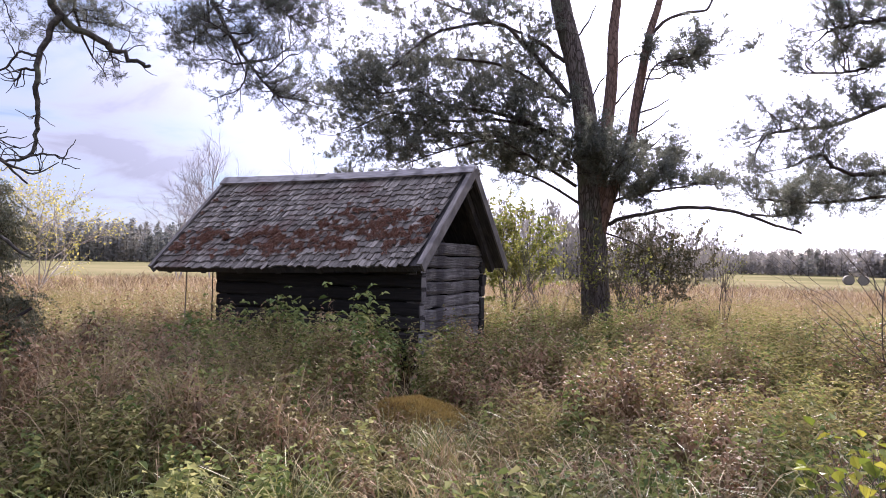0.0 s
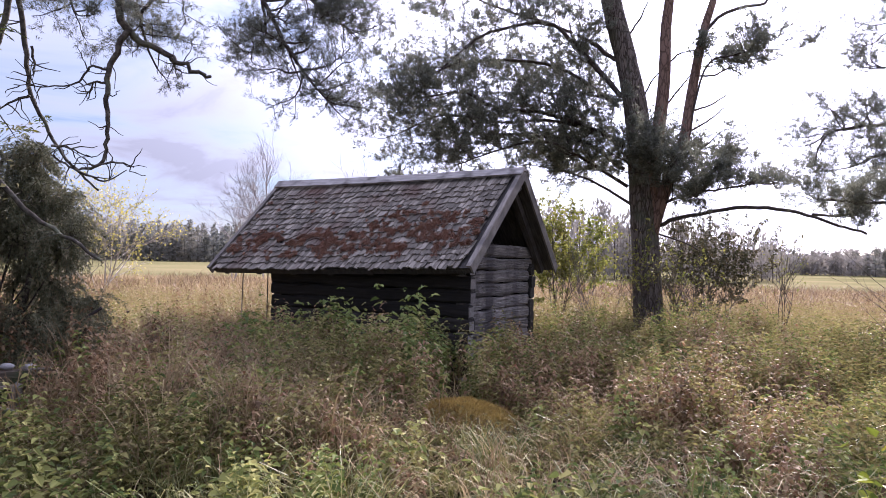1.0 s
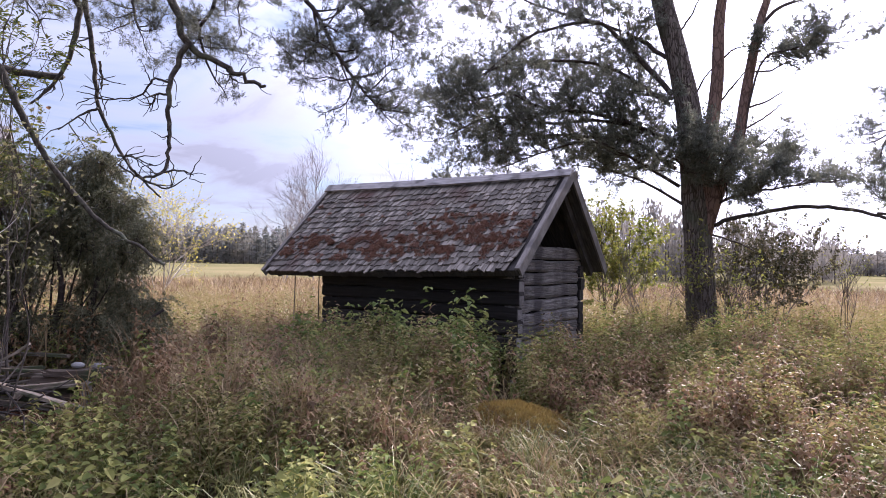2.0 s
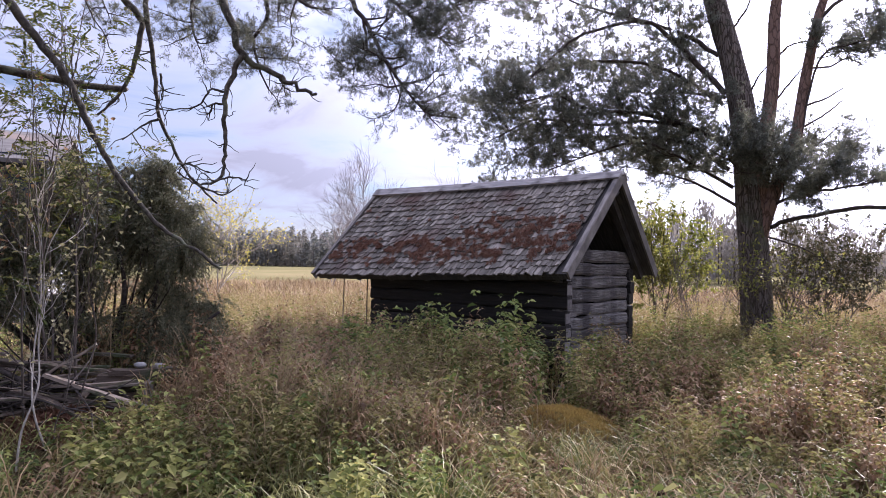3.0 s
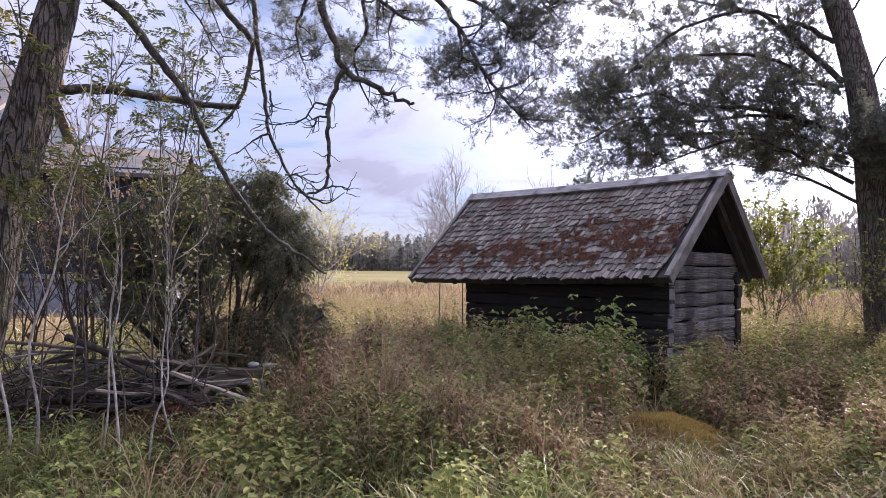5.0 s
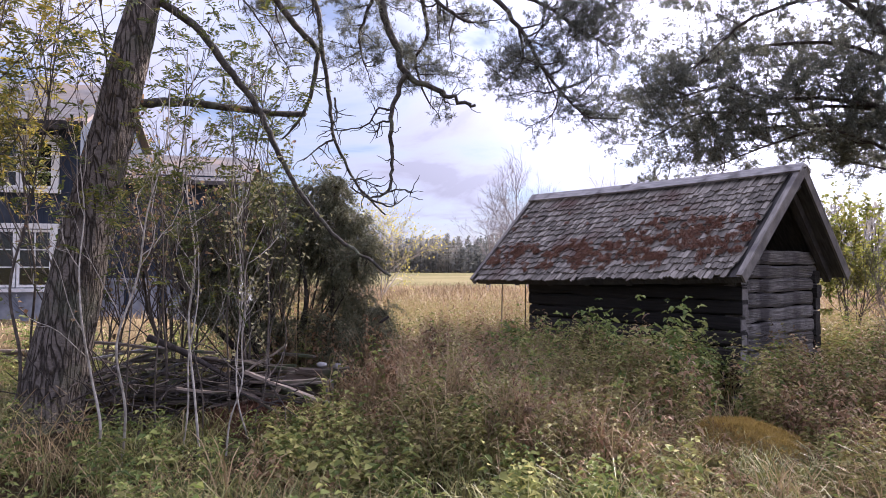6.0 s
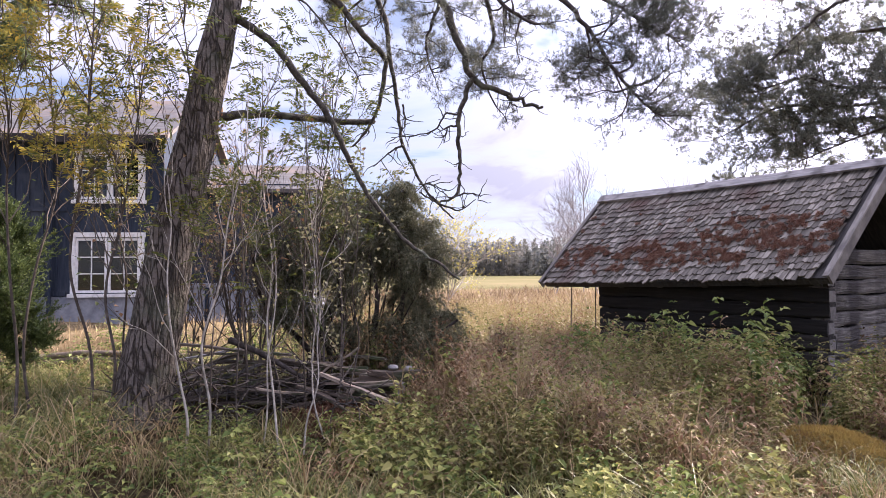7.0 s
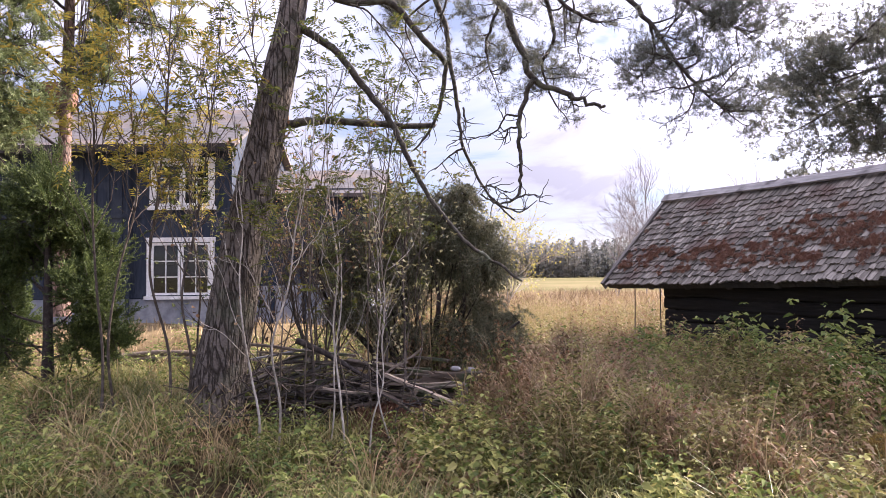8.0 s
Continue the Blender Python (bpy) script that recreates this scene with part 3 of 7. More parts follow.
def shingle_mesh(rng):
    """A split shingle: thicker butt, uneven lower edge, tapering upwards."""
    w = rng.uniform(0.038, 0.085)
    l = rng.uniform(0.30, 0.36)
    t = rng.uniform(0.010, 0.024)
    skew = rng.normal(0, 0.006)
    lo = [rng.uniform(-0.018, 0.012) + skew * (i - 1.5) for i in range(4)]
    xs = [-w / 2, -w / 6 + rng.uniform(-0.01, 0.01), w / 6, w / 2]
    cup = rng.uniform(-0.004, 0.008)
    v = [(x, lo[i], cup if i in (0, 3) else 0) for i, x in enumerate(xs)] + [(x, lo[i], t + (cup if i in (0, 3) else 0)) for i, x in enumerate(xs)]
    v += [(x, l, 0) for x in xs] + [(x, l, 0.006) for x in xs]
    f = []
    for i in range(3):
        f += [(i, i + 1, i + 5, i + 4), (4 + i, 5 + i, 13 + i, 12 + i), (i, 8 + i, 9 + i, i + 1)]
    f += [(0, 4, 12, 8), (3, 11, 15, 7)]
    return w, np.array(v), np.array(f)


def build_hut():
    rng = np.random.default_rng(7)
    hut = thing("log_hut", (-0.242, 7.976, 0.0), "small weathered log hut with a mossy shingle roof in tall weeds", "hut")
    hut.rotation_euler = (0, 0, radians(HUT_YAW))
    xl, xr, yf, yb = -3.80, -0.27, 0.40, 2.55
    pitch, deep = 0.188, 0.155
    walls = {}
    for nm in ("front_wall", "back_wall", "near_gable", "far_gable"):
        walls[nm] = new(nm)
        walls[nm].parent = hut
    # long walls
    for nm, y in (("front_wall", yf), ("back_wall", yb)):
        for i in range(8):
            over_l, over_r = rng.uniform(0.02, 0.06), rng.uniform(0.03, 0.07)
            me = hewn_log(xr - xl + over_l + over_r, pitch * 0.955, deep, rng)
            ob = part("log", me, MAT["log_dark_shaded"], walls[nm])
            ob.location = (xl - over_l, y, 0.20 + pitch * i)
            if nm == "front_wall":
                s = Soup()
                e, hy, hz = xr + over_r, deep * 0.40, pitch * 0.34
                box(s, (e + 0.001, y - hy, 0.20 + pitch * i - hz), (e + 0.008, y + hy, 0.20 + pitch * i + hz), jitter=0.004, rng=rng)
                part("log_end", s.mesh("log_end"), MAT["log_end"], walls[nm], "pale cracked log end")
    # gables, half a course up, topped by one course across the opening
    for nm, x in (("near_gable", xr - deep / 2), ("far_gable", xl + deep / 2)):
        for i in range(10):
            z = 0.105 + pitch * i
            me = hewn_log(yb - yf + 0.11 + rng.uniform(0.0, 0.05), pitch * rng.uniform(0.90, 0.96), deep, rng)
            ob = part("log", me, MAT["log_grey_x" if nm == "near_gable" else "log_dark_shaded"], walls[nm])
            ob.rotation_euler = (0, 0, radians(90))
            ob.location = (x, yf - 0.055 + rng.uniform(0.0, 0.02), z)
    # boards that close the far gable above the logs
    for i in range(11):
        y = 0.62 + i * 0.16
        top = HUT_Z + (min(y, HUT_W - y)) * math.tan(SLOPE) - 0.24
        if top > 1.97:
            s = Soup()
            box(s, (xl + 0.03, y - 0.075, 1.90), (xl + 0.055, y + 0.075, top), jitter=0.003, rng=rng)
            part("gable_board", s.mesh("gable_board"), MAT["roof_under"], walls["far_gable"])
    # stone footing under the corners
    for x, y in ((xl, yf), (xr, yf), (xl, yb), (xr, yb)):
        s = Soup()
        lathe = np.linspace(0, 2 * np.pi, 9)[:-1]
        ring = [np.stack([x + np.cos(lathe) * r * rng.uniform(0.85, 1.15, 8), y + np.sin(lathe) * r * rng.uniform(0.85, 1.15, 8), np.full(8, z)], 1)
                for r, z in ((0.20, -0.12), (0.22, 0.0), (0.15, 0.07))]
        v = np.concatenate(ring)
        k = np.arange(8)
        f = [np.stack([j * 8 + k, j * 8 + (k + 1) % 8, j * 8 + 8 + (k + 1) % 8, j * 8 + 8 + k], 1) for j in (0, 1)]
        s.add(v, np.concatenate(f))
        s.add(np.vstack([ring[-1], [x, y, 0.085]]), [[a, (a + 1) % 8, 8] for a in range(8)])
        part("footing_stone", s.mesh("footing_stone"), MAT["stone"], hut, "grey corner stone")
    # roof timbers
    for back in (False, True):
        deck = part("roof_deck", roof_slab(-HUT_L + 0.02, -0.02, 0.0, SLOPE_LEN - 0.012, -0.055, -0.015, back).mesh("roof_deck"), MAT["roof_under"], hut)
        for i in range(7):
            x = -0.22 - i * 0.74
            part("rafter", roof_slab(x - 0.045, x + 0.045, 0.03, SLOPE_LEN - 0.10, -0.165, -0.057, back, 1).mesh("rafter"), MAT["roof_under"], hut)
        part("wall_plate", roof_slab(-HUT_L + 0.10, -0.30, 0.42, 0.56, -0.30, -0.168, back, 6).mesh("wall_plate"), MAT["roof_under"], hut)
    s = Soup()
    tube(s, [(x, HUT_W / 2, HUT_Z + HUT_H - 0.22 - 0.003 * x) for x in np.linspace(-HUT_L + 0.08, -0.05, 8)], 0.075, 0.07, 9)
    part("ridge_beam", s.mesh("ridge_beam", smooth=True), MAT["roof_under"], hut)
    # trim boards: gable edges and ridge
    for back in (False, True):
        for x0 in (-HUT_L, 0.0):
            face = roof_slab(x0 - 0.013, x0 + 0.015, -0.05, SLOPE_LEN - 0.01, -0.072, 0.045, back, 1)
            part("barge_board", face.mesh("barge_board"), MAT["board_grey_y"], hut, "weathered grey barge board")
            cap0, cap1 = (x0 - 0.055, x0 + 0.018) if x0 == 0.0 else (x0 - 0.02, x0 + 0.05)
            cap = roof_slab(cap0, cap1, -0.055, SLOPE_LEN + 0.005, 0.048, 0.070, back, 1)
            part("verge_board", cap.mesh("verge_board"), MAT["board_grey_y"], hut, "grey board along the roof edge")
        ridge = roof_slab(-HUT_L - 0.02, 0.03, SLOPE_LEN - 0.135, SLOPE_LEN + (0.03 if not back else 0.0), 0.072, 0.097, back, 12)
        part("ridge_board", ridge.mesh("ridge_board"), MAT["board_grey"], hut, "grey ridge board")
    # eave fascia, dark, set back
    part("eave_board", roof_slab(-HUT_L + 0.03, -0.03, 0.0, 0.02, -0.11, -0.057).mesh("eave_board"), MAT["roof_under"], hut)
    # shingles
    kinds = [shingle_mesh(rng) for _ in range(28)]
    meshes = []
    for w, v, f in kinds:
        s = Soup()
        s.add(v, f)
        me = s.mesh("shingle")
        me.materials.append(MAT["shingle"])
        meshes.append(me)
    rest = {False: Soup(), True: Soup()}
    rows_n, expose = 15, 0.1262
    field = new("shingle_field")
    field.parent = hut
    for back in (False, True):
        for r in range(rows_n):
            s0 = -0.045 + r * expose
            x = -0.14 - rng.uniform(0, 0.06)
            while x > -HUT_L + 0.09:
                k = int(rng.integers(len(kinds)))
                w, v, f = kinds[k]
                cx = x - w / 2
                tilt, spin = math.atan2(0.030, 0.33) + max(0.0, rng.normal(-0.015, 0.030)), rng.normal(0, 0.020)
                s1 = s0 + rng.normal(0, 0.015) + 0.012 * math.sin(x * 2.3 + r * 1.9)
                m = Matrix.Translation(roof_point(cx, s1, 0.032 + rng.uniform(0, 0.006)))
                m = m @ Matrix.Rotation(SLOPE - tilt, 4, "X") @ Matrix.Rotation(spin, 4, "Z") @ Matrix.Rotation(rng.normal(0, 0.02), 4, "Y")
                if not back and x > -1.02:
                    ob = new("shingle", meshes[k])
                    ob.parent = field
                    ob.matrix_basis = m
                else:
                    vv = v @ np.array(m.to_3x3()).T + np.array(m.translation)
                    if back:
                        vv[:, 1] = HUT_W - vv[:, 1]
                        f = f[:, ::-1]
                    rest[back].add(vv, f)
                x -= w * rng.uniform(0.98, 1.06) + 0.007
    for back in (False, True):
        part("shingle_covering", rest[back].mesh("shingle_covering"), MAT["shingle"], hut, kind="stuff")
    # dry reddish moss on the lower half of the front slope
    s = Soup()
    count = 0
    while count < 600:
        x, sl = rng.uniform(-HUT_L + 0.15, -0.18), rng.uniform(0.10, 1.5)
        top = 0.92 + 0.42 * float(smoothstep(-2.6, -1.5, x))
        low = 0.18 + 0.10 * float(smoothstep(-1.2, -0.3, x))
        edge = float(smoothstep(low - 0.06, low + 0.16, sl) * (1 - smoothstep(top - 0.35, top + 0.06, sl)))
        lump = 0.8 * noise.noise(Vector((x * 3.2, sl * 4.5, 1.3))) + 0.8 * noise.noise(Vector((x * 8.5, sl * 11, 4.1)))
        if edge * 1.0 + lump * 1.45 < 1.02 + rng.uniform(-0.36, 0.12):
            continue
        count += 1
        rad = rng.uniform(0.010, 0.042)
        k = int(8 + 240 * rad)
        a, rr = rng.uniform(0, 2 * np.pi, k), rad * np.sqrt(rng.uniform(0, 1, k))
        pts = np.array([roof_point(x + 1.5 * c * q, sl + d * q, 0.050 + 0.03 * (1 - q / rad)) for c, d, q in zip(np.cos(a), np.sin(a), rr)])
        tufts(s, pts, np.tile((0, -0.4, 1.0), (k, 1)), 6, 0.034, 0.0032, 0.8, rng)
    part("roof_moss", s.mesh("roof_moss"), MAT["roof_moss"], hut, "dry red-brown moss", kind="stuff")
    # thin props under the long overhang
    for x, lean in ((-4.62, 0.02), (-3.99, -0.02)):
        s = Soup()
        tube(s, smooth_line([(x, 0.4, -0.05), (x + lean, 0.41, 0.8), (x + lean * 1.4, 0.42, 1.62)], 3), 0.011, 0.009, 7)
        part("prop_pole", s.mesh("prop_pole", smooth=True), MAT["plank_old"], hut, "thin pole under the roof overhang")


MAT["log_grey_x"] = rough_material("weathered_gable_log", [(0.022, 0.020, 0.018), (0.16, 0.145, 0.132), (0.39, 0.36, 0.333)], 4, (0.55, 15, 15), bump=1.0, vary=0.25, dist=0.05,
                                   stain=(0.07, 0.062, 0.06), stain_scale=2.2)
MAT["board_grey_y"] = rough_material("grey_edge_board", [(0.055, 0.049, 0.043), (0.150, 0.135, 0.120), (0.29, 0.265, 0.238)], 3, (8, 1.0, 1.0), bump=0.5, vary=0.3,
                                     stain=(0.10, 0.09, 0.085), stain_scale=3)
build_hut()

# ------------------------------------------------------------------ pines


def furrow(soup, line, sides):
    """Press bark furrows and plates into a trunk."""
    v = soup.v[0].reshape(len(line), sides, 3)
    for i in range(len(line)):
        for j in range(sides):
            a = 2 * math.pi * j / sides
            q = Vector((math.cos(a) * 3.2, math.sin(a) * 3.2, line[i][2] * 1.1))
            k = 1 + 0.075 * abs(noise.noise(q * 1.6)) + 0.05 * noise.noise(q * 3.5) + 0.06 * noise.noise(Vector((math.cos(a), math.sin(a), line[i][2] * 0.8)))
            v[i, j] = line[i] + (v[i, j] - line[i]) * (k - 0.03)
    soup.v[0] = v.reshape(-1, 3)


class Pine:
    """A pine: stems, limbs and boughs along given lines; side twigs and needle bunches grow from them."""

    def __init__(self, name, base, label, seed, bark, upper, needles, needle_len, needle_wide, per_tuft, fill=1.0, shoots=6, shoot_len=0.14, group=""):
        self.rng = np.random.default_rng(seed)
        self.root = thing(name, base, label, "tree", group)
        self.bark, self.upper, self.needles = bark, upper, needles
        self.len, self.wide, self.per, self.fill = needle_len, needle_wide, per_tuft, fill
        self.twigs, self.at, self.way = Soup(), [], []
        self.shoots, self.shoot_len = shoots, shoot_len
        self.first = True

    def trunk(self, pts, r0, r1):
        line = smooth_line(pts, 9)
        n = len(line)
        t = np.linspace(0, 1, n)
        rad = r0 + (r1 - r0) * t
        rad = np.maximum(rad, r1)
        if self.first:
            rad = rad * (1 + 0.35 * np.exp(-t * n / 2.5))
        s = Soup()
        tube(s, line, 0, 0, 40 if self.first else 14, 0.0, self.rng, rad)
        if self.first:
            furrow(s, line, 40)
        part("trunk" if self.first else "stem", s, self.bark if self.first else self.upper, self.root, smooth=True)
        self.first = False

    def side(self, start, way, length, r, hang):
        """A side branch with twigs, each carrying short needled shoots."""
        rng = self.rng
        w = unit(way)
        pts = [start]
        n = 6
        for j in range(n):
            w = unit(w + rng.normal(0, 0.2, 3) + np.array([0, 0, 0.10 - hang]))
            pts.append(pts[-1] + w * length / n)
        line = np.array(pts)
        tube(self.twigs, line, r, r * 0.35, 4)
        m = int(7 * self.fill)
        k = rng.integers(1, n + 1, m)
        d = unit(line[k] - line[k - 1])
        lat = unit(np.cross(d, rng.normal(0, 1, (m, 3)))) * np.array([1, 1, 0.65])
        tw = unit(lat + d * rng.uniform(0.3, 1.0, (m, 1)) + np.array([0, 0, 0.18 - hang]))
        tl = length * rng.uniform(0.28, 0.55, (m, 1))
        mid = line[k] + tw * tl * 0.5 + rng.normal(0, 0.02, (m, 3))
        end = mid + unit(tw + rng.normal(0, 0.25, (m, 3)) + [0, 0, 0.12 - hang]) * tl * 0.5
        for p, q, e in zip(line[k], mid, end):
            tube(self.twigs, np.array([p, q, e]), r * 0.4, r * 0.15, 3)
        # shoots along each twig, and needles on each shoot
        c = self.shoots
        i = np.repeat(np.arange(m), c)
        t = rng.uniform(0.25, 1.05, (len(i), 1))
        a = np.where(t < 0.5, line[k][i] + (mid - line[k])[i] * t * 2, mid[i] + (end - mid)[i] * (t - 0.5) * 2)
        sw = unit(tw[i] + rng.normal(0, 0.6, (len(i), 3)) + [0, 0, 0.3 - hang])
        sl = rng.uniform(0.3, 1.0, (len(i), 1)) * self.shoot_len
        for f in (0.45, 1.0):
            self.at.append(a + sw * sl * f)
            self.way.append(sw + rng.normal(0, 0.15, sw.shape))

    def limb(self, pts, r0, r1, twigs=0, reach=0.5, name="limb", hang=0.0, start=0.25, mat=None):
        rng = self.rng
        line = smooth_line(pts, 5)
        line = line + np.concatenate([[np.zeros(3)], rng.normal(0, 0.006 if r0 < 0.05 else 0.012, (len(line) - 1, 3))])
        s = Soup()
        tube(s, line, r0, r1, 8 if r0 > 0.02 else 6, 0.08, rng)
        part(name, s, mat or MAT["bark_limb"], self.root, smooth=True)
        for j in range(twigs):
            k = rng.uniform(start, 1.0) * (len(line) - 1.001)
            i = int(k)
            p = line[i] + (line[i + 1] - line[i]) * (k - i)
            d = unit(line[i + 1] - line[i])
            lat = rng.normal(0, 1, 3)
            lat = unit(lat - d * np.dot(lat, d)) * np.array([1, 1, 0.6])
            self.side(p, lat + d * rng.uniform(0.2, 0.9) + [0, 0, 0.15 - hang], reach * rng.uniform(0.5, 1.15), 0.011 if reach > 0.4 else 0.007, hang)
        if twigs:
            self.side(line[-1], line[-1] - line[-2], reach * 0.7, r1 * 0.8, hang)

    def spurs(self, pts, n, length, mat=None):
        """Short dead twigs along a limb."""
        line = smooth_line(pts, 5)
        rng = self.rng
        s = Soup()
        for j in range(n):
            k = rng.integers(2, len(line) - 1)
            d = unit(line[k] - line[k - 1])
            w = unit(np.cross(d, rng.normal(0, 1, 3)) + d * 0.5)
            p = [line[k]]
            for q in range(4):
                w = unit(w + rng.normal(0, 0.35, 3))
                p.append(p[-1] + w * length * rng.uniform(0.15, 0.35))
            tube(s, np.array(p), 0.006, 0.0025, 4)
        return s

    def done(self):
        part("twig_growth", self.twigs, MAT["bark_limb"], self.root, kind="stuff")
        s = Soup()
        tufts(s, np.concatenate(self.at), np.concatenate(self.way), self.per, self.len, self.wide, 0.8, self.rng)
        part("needles", s, self.needles, self.root, kind="stuff")


def build_big_pine():
    p = Pine("pine_tree", (3.35, 13.59, -0.02), "tall many-stemmed pine with dark plated bark behind the hut", 11, MAT["bark_pine"], MAT["bark_upper"], MAT["needle_pine"], 0.082, 0.0080, 8, 1.25, 6, 0.21)
    trunk = p.trunk

    def limb(pts, r0, r1, twigs=0, reach=0.5):
        p.limb(pts, r0 * 0.72, r1 * 0.8, int(twigs * 1.3), reach * 1.05, start=0.10)

    trunk([(3.37, 13.59, -0.45), (3.33, 13.6, 0.51), (3.27, 13.61, 1.48), (3.2, 13.63, 2.7), (3.12, 13.65, 3.8), (3.02, 13.67, 4.91), (2.8, 13.72, 6.04), (2.51, 13.77, 7.17), (2.31, 13.81, 8.19), (1.91, 13.87, 10.75), (1.62, 13.91, 12.82)], 0.33, 0.16)
    trunk([(3.26, 13.62, 2.21), (3.34, 13.51, 3.3), (3.41, 13.4, 4.37), (3.49, 13.29, 5.43), (3.49, 13.2, 6.49), (3.53, 13.1, 7.16), (3.63, 12.99, 8.9), (3.53, 12.93, 10.64)], 0.17, 0.06)
    trunk([(3.26, 13.61, 1.85), (3.4, 13.52, 2.57), (3.64, 13.4, 3.41), (3.89, 13.27, 4.18), (4.03, 13.17, 5.29), (4.21, 13.05, 6.44), (4.37, 12.94, 7.11), (4.57, 12.81, 8.46)], 0.16, 0.05)
    limb([(4.21, 13.04, 6.38), (4.52, 12.93, 6.7), (4.92, 12.78, 6.8), (5.22, 12.67, 6.81), (5.32, 12.63, 7)], 0.05, 0.03, 0)
    limb([(3.46, 13.57, 2.46), (3.83, 13.17, 2.62), (4.68, 12.6, 2.78), (5.42, 11.99, 2.71), (5.89, 11.45, 2.44), (6.23, 10.95, 2.24)], 0.07, 0.025, 0)
    limb([(5.65, 11.6, 2.6), (5.9, 11.28, 2.55), (6.13, 10.97, 2.64), (6.27, 10.7, 2.83)], 0.035, 0.012, 7, 0.5)
    limb([(3.34, 13.6, 2.82), (3.92, 13.09, 3.09), (4.44, 12.57, 3.15), (4.99, 12.01, 3.21)], 0.05, 0.015, 16, 0.75)
    limb([(3.94, 13.22, 4.11), (4.21, 13, 5.6), (4.67, 12.7, 5.81), (5.49, 12.22, 5.78)], 0.035, 0.012, 12, 0.75)
    limb([(2.72, 13.73, 5.23), (2.15, 13.7, 5.89), (1.58, 13.64, 6.48), (1.07, 13.56, 6.79), (-0.14, 13.47, 6.57), (-0.85, 13.31, 6.01), (-1.53, 13.11, 5.28)], 0.09, 0.02, 26, 1.15)
    limb([(2.59, 13.76, 6.05), (2.1, 13.84, 6.44), (1.79, 13.88, 6.67)], 0.07, 0.05, 0)
    limb([(1.67, 13.9, 6.7), (0.86, 14.12, 7.09), (-0.04, 14.3, 7.46), (-0.95, 14.42, 7.88), (-1.34, 14.54, 7.4)], 0.05, 0.015, 18, 1.1)
    limb([(2.8, 13.72, 4.18), (1.97, 13.58, 4.56), (1.1, 13.4, 4.81), (0.13, 13.16, 4.85), (-0.69, 12.86, 5.11), (-1.57, 12.5, 4.88)], 0.08, 0.015, 27, 1.1)
    limb([(2.8, 13.72, 3.68), (2, 13.77, 4.23), (1.01, 13.8, 4.41), (-0.1, 13.76, 4.44), (-1.08, 13.64, 4.33), (-1.78, 13.48, 3.74)], 0.07, 0.015, 27, 1.0)
    limb([(2.87, 13.7, 3.31), (1.98, 13.58, 3.83), (1.11, 13.4, 4.21), (0.15, 13.17, 4), (-0.77, 12.88, 3.6)], 0.06, 0.015, 24, 1.0)
    limb([(2.66, 13.74, 5.05), (1.39, 14.13, 6.01), (-0.14, 14.4, 6.26), (-1.31, 14.54, 6.08), (-2.29, 14.62, 5.16)], 0.06, 0.015, 22, 1.05)
    limb([(2.76, 13.73, 4.3), (1.37, 13.68, 4.7), (0.14, 13.5, 4.63), (-1.05, 13.21, 4.72), (-1.94, 12.85, 4.27)], 0.06, 0.015, 18, 0.95)
    limb([(2.93, 13.69, 2.94), (2.2, 14.16, 3.48), (1.48, 14.59, 3.79), (0.84, 14.98, 3.96)], 0.05, 0.012, 15, 0.9)
    limb([(2.72, 13.73, 5.17), (2.05, 14.25, 5.42), (1.2, 14.75, 5.6), (0.41, 15.19, 6.05)], 0.05, 0.012, 18, 1.1)
    limb([(3.22, 13.62, 3.31), (3.46, 12.95, 3.58), (3.56, 12.3, 3.66)], 0.04, 0.012, 10, 0.85)
    limb([(3.1, 13.65, 3.44), (2.75, 13.17, 3.72), (2.52, 12.65, 3.86)], 0.04, 0.012, 10, 0.85)
    limb([(3.33, 13.6, 3.68), (4.26, 13.86, 3.73), (4.98, 14.15, 3.98)], 0.04, 0.012, 12, 0.75)
    limb([(2.45, 13.78, 7.43), (1.68, 13.73, 8.01), (0.68, 13.65, 8.2), (-0.42, 13.49, 8.35)], 0.07, 0.015, 20, 1.2)
    limb([(1.91, 13.87, 10.62), (0.64, 13.74, 11.01), (-0.47, 13.49, 10.7)], 0.06, 0.015, 18, 1.0)
    limb([(4.13, 13.38, 4.87), (4.38, 13.14, 4.93), (4.59, 12.91, 5.06)], 0.03, 0.012, 0)
    limb([(4.08, 13.39, 4.45), (4.38, 13.14, 4.64), (4.59, 12.91, 4.82)], 0.03, 0.012, 0)
    limb([(3.95, 13.43, 3.97), (4.28, 13.17, 4.08), (4.52, 12.93, 4.33)], 0.03, 0.012, 0)
    limb([(3.6, 13.53, 5.01), (3.83, 13.31, 5.33), (3.95, 13.12, 5.51)], 0.03, 0.012, 0)
    limb([(3.13, 13.64, 5.16), (3.27, 13.46, 5.48), (3.45, 13.26, 5.72)], 0.03, 0.012, 0)
    limb([(2.82, 13.71, 6.53), (3.02, 13.52, 6.84), (3.15, 13.33, 7.13)], 0.03, 0.012, 0)
    limb([(3.62, 13.52, 5.87), (3.82, 13.31, 6.05), (4.1, 13.07, 6.03)], 0.03, 0.012, 0)
    limb([(4.15, 13.37, 5.59), (4.44, 13.17, 5.54), (4.67, 12.99, 5.63), (4.89, 12.8, 5.44)], 0.03, 0.012, 0)
    limb([(3.35, 13.59, 2.34), (3.87, 13.3, 2.15), (4.15, 13.05, 1.97)], 0.03, 0.012, 0)
    p.done()


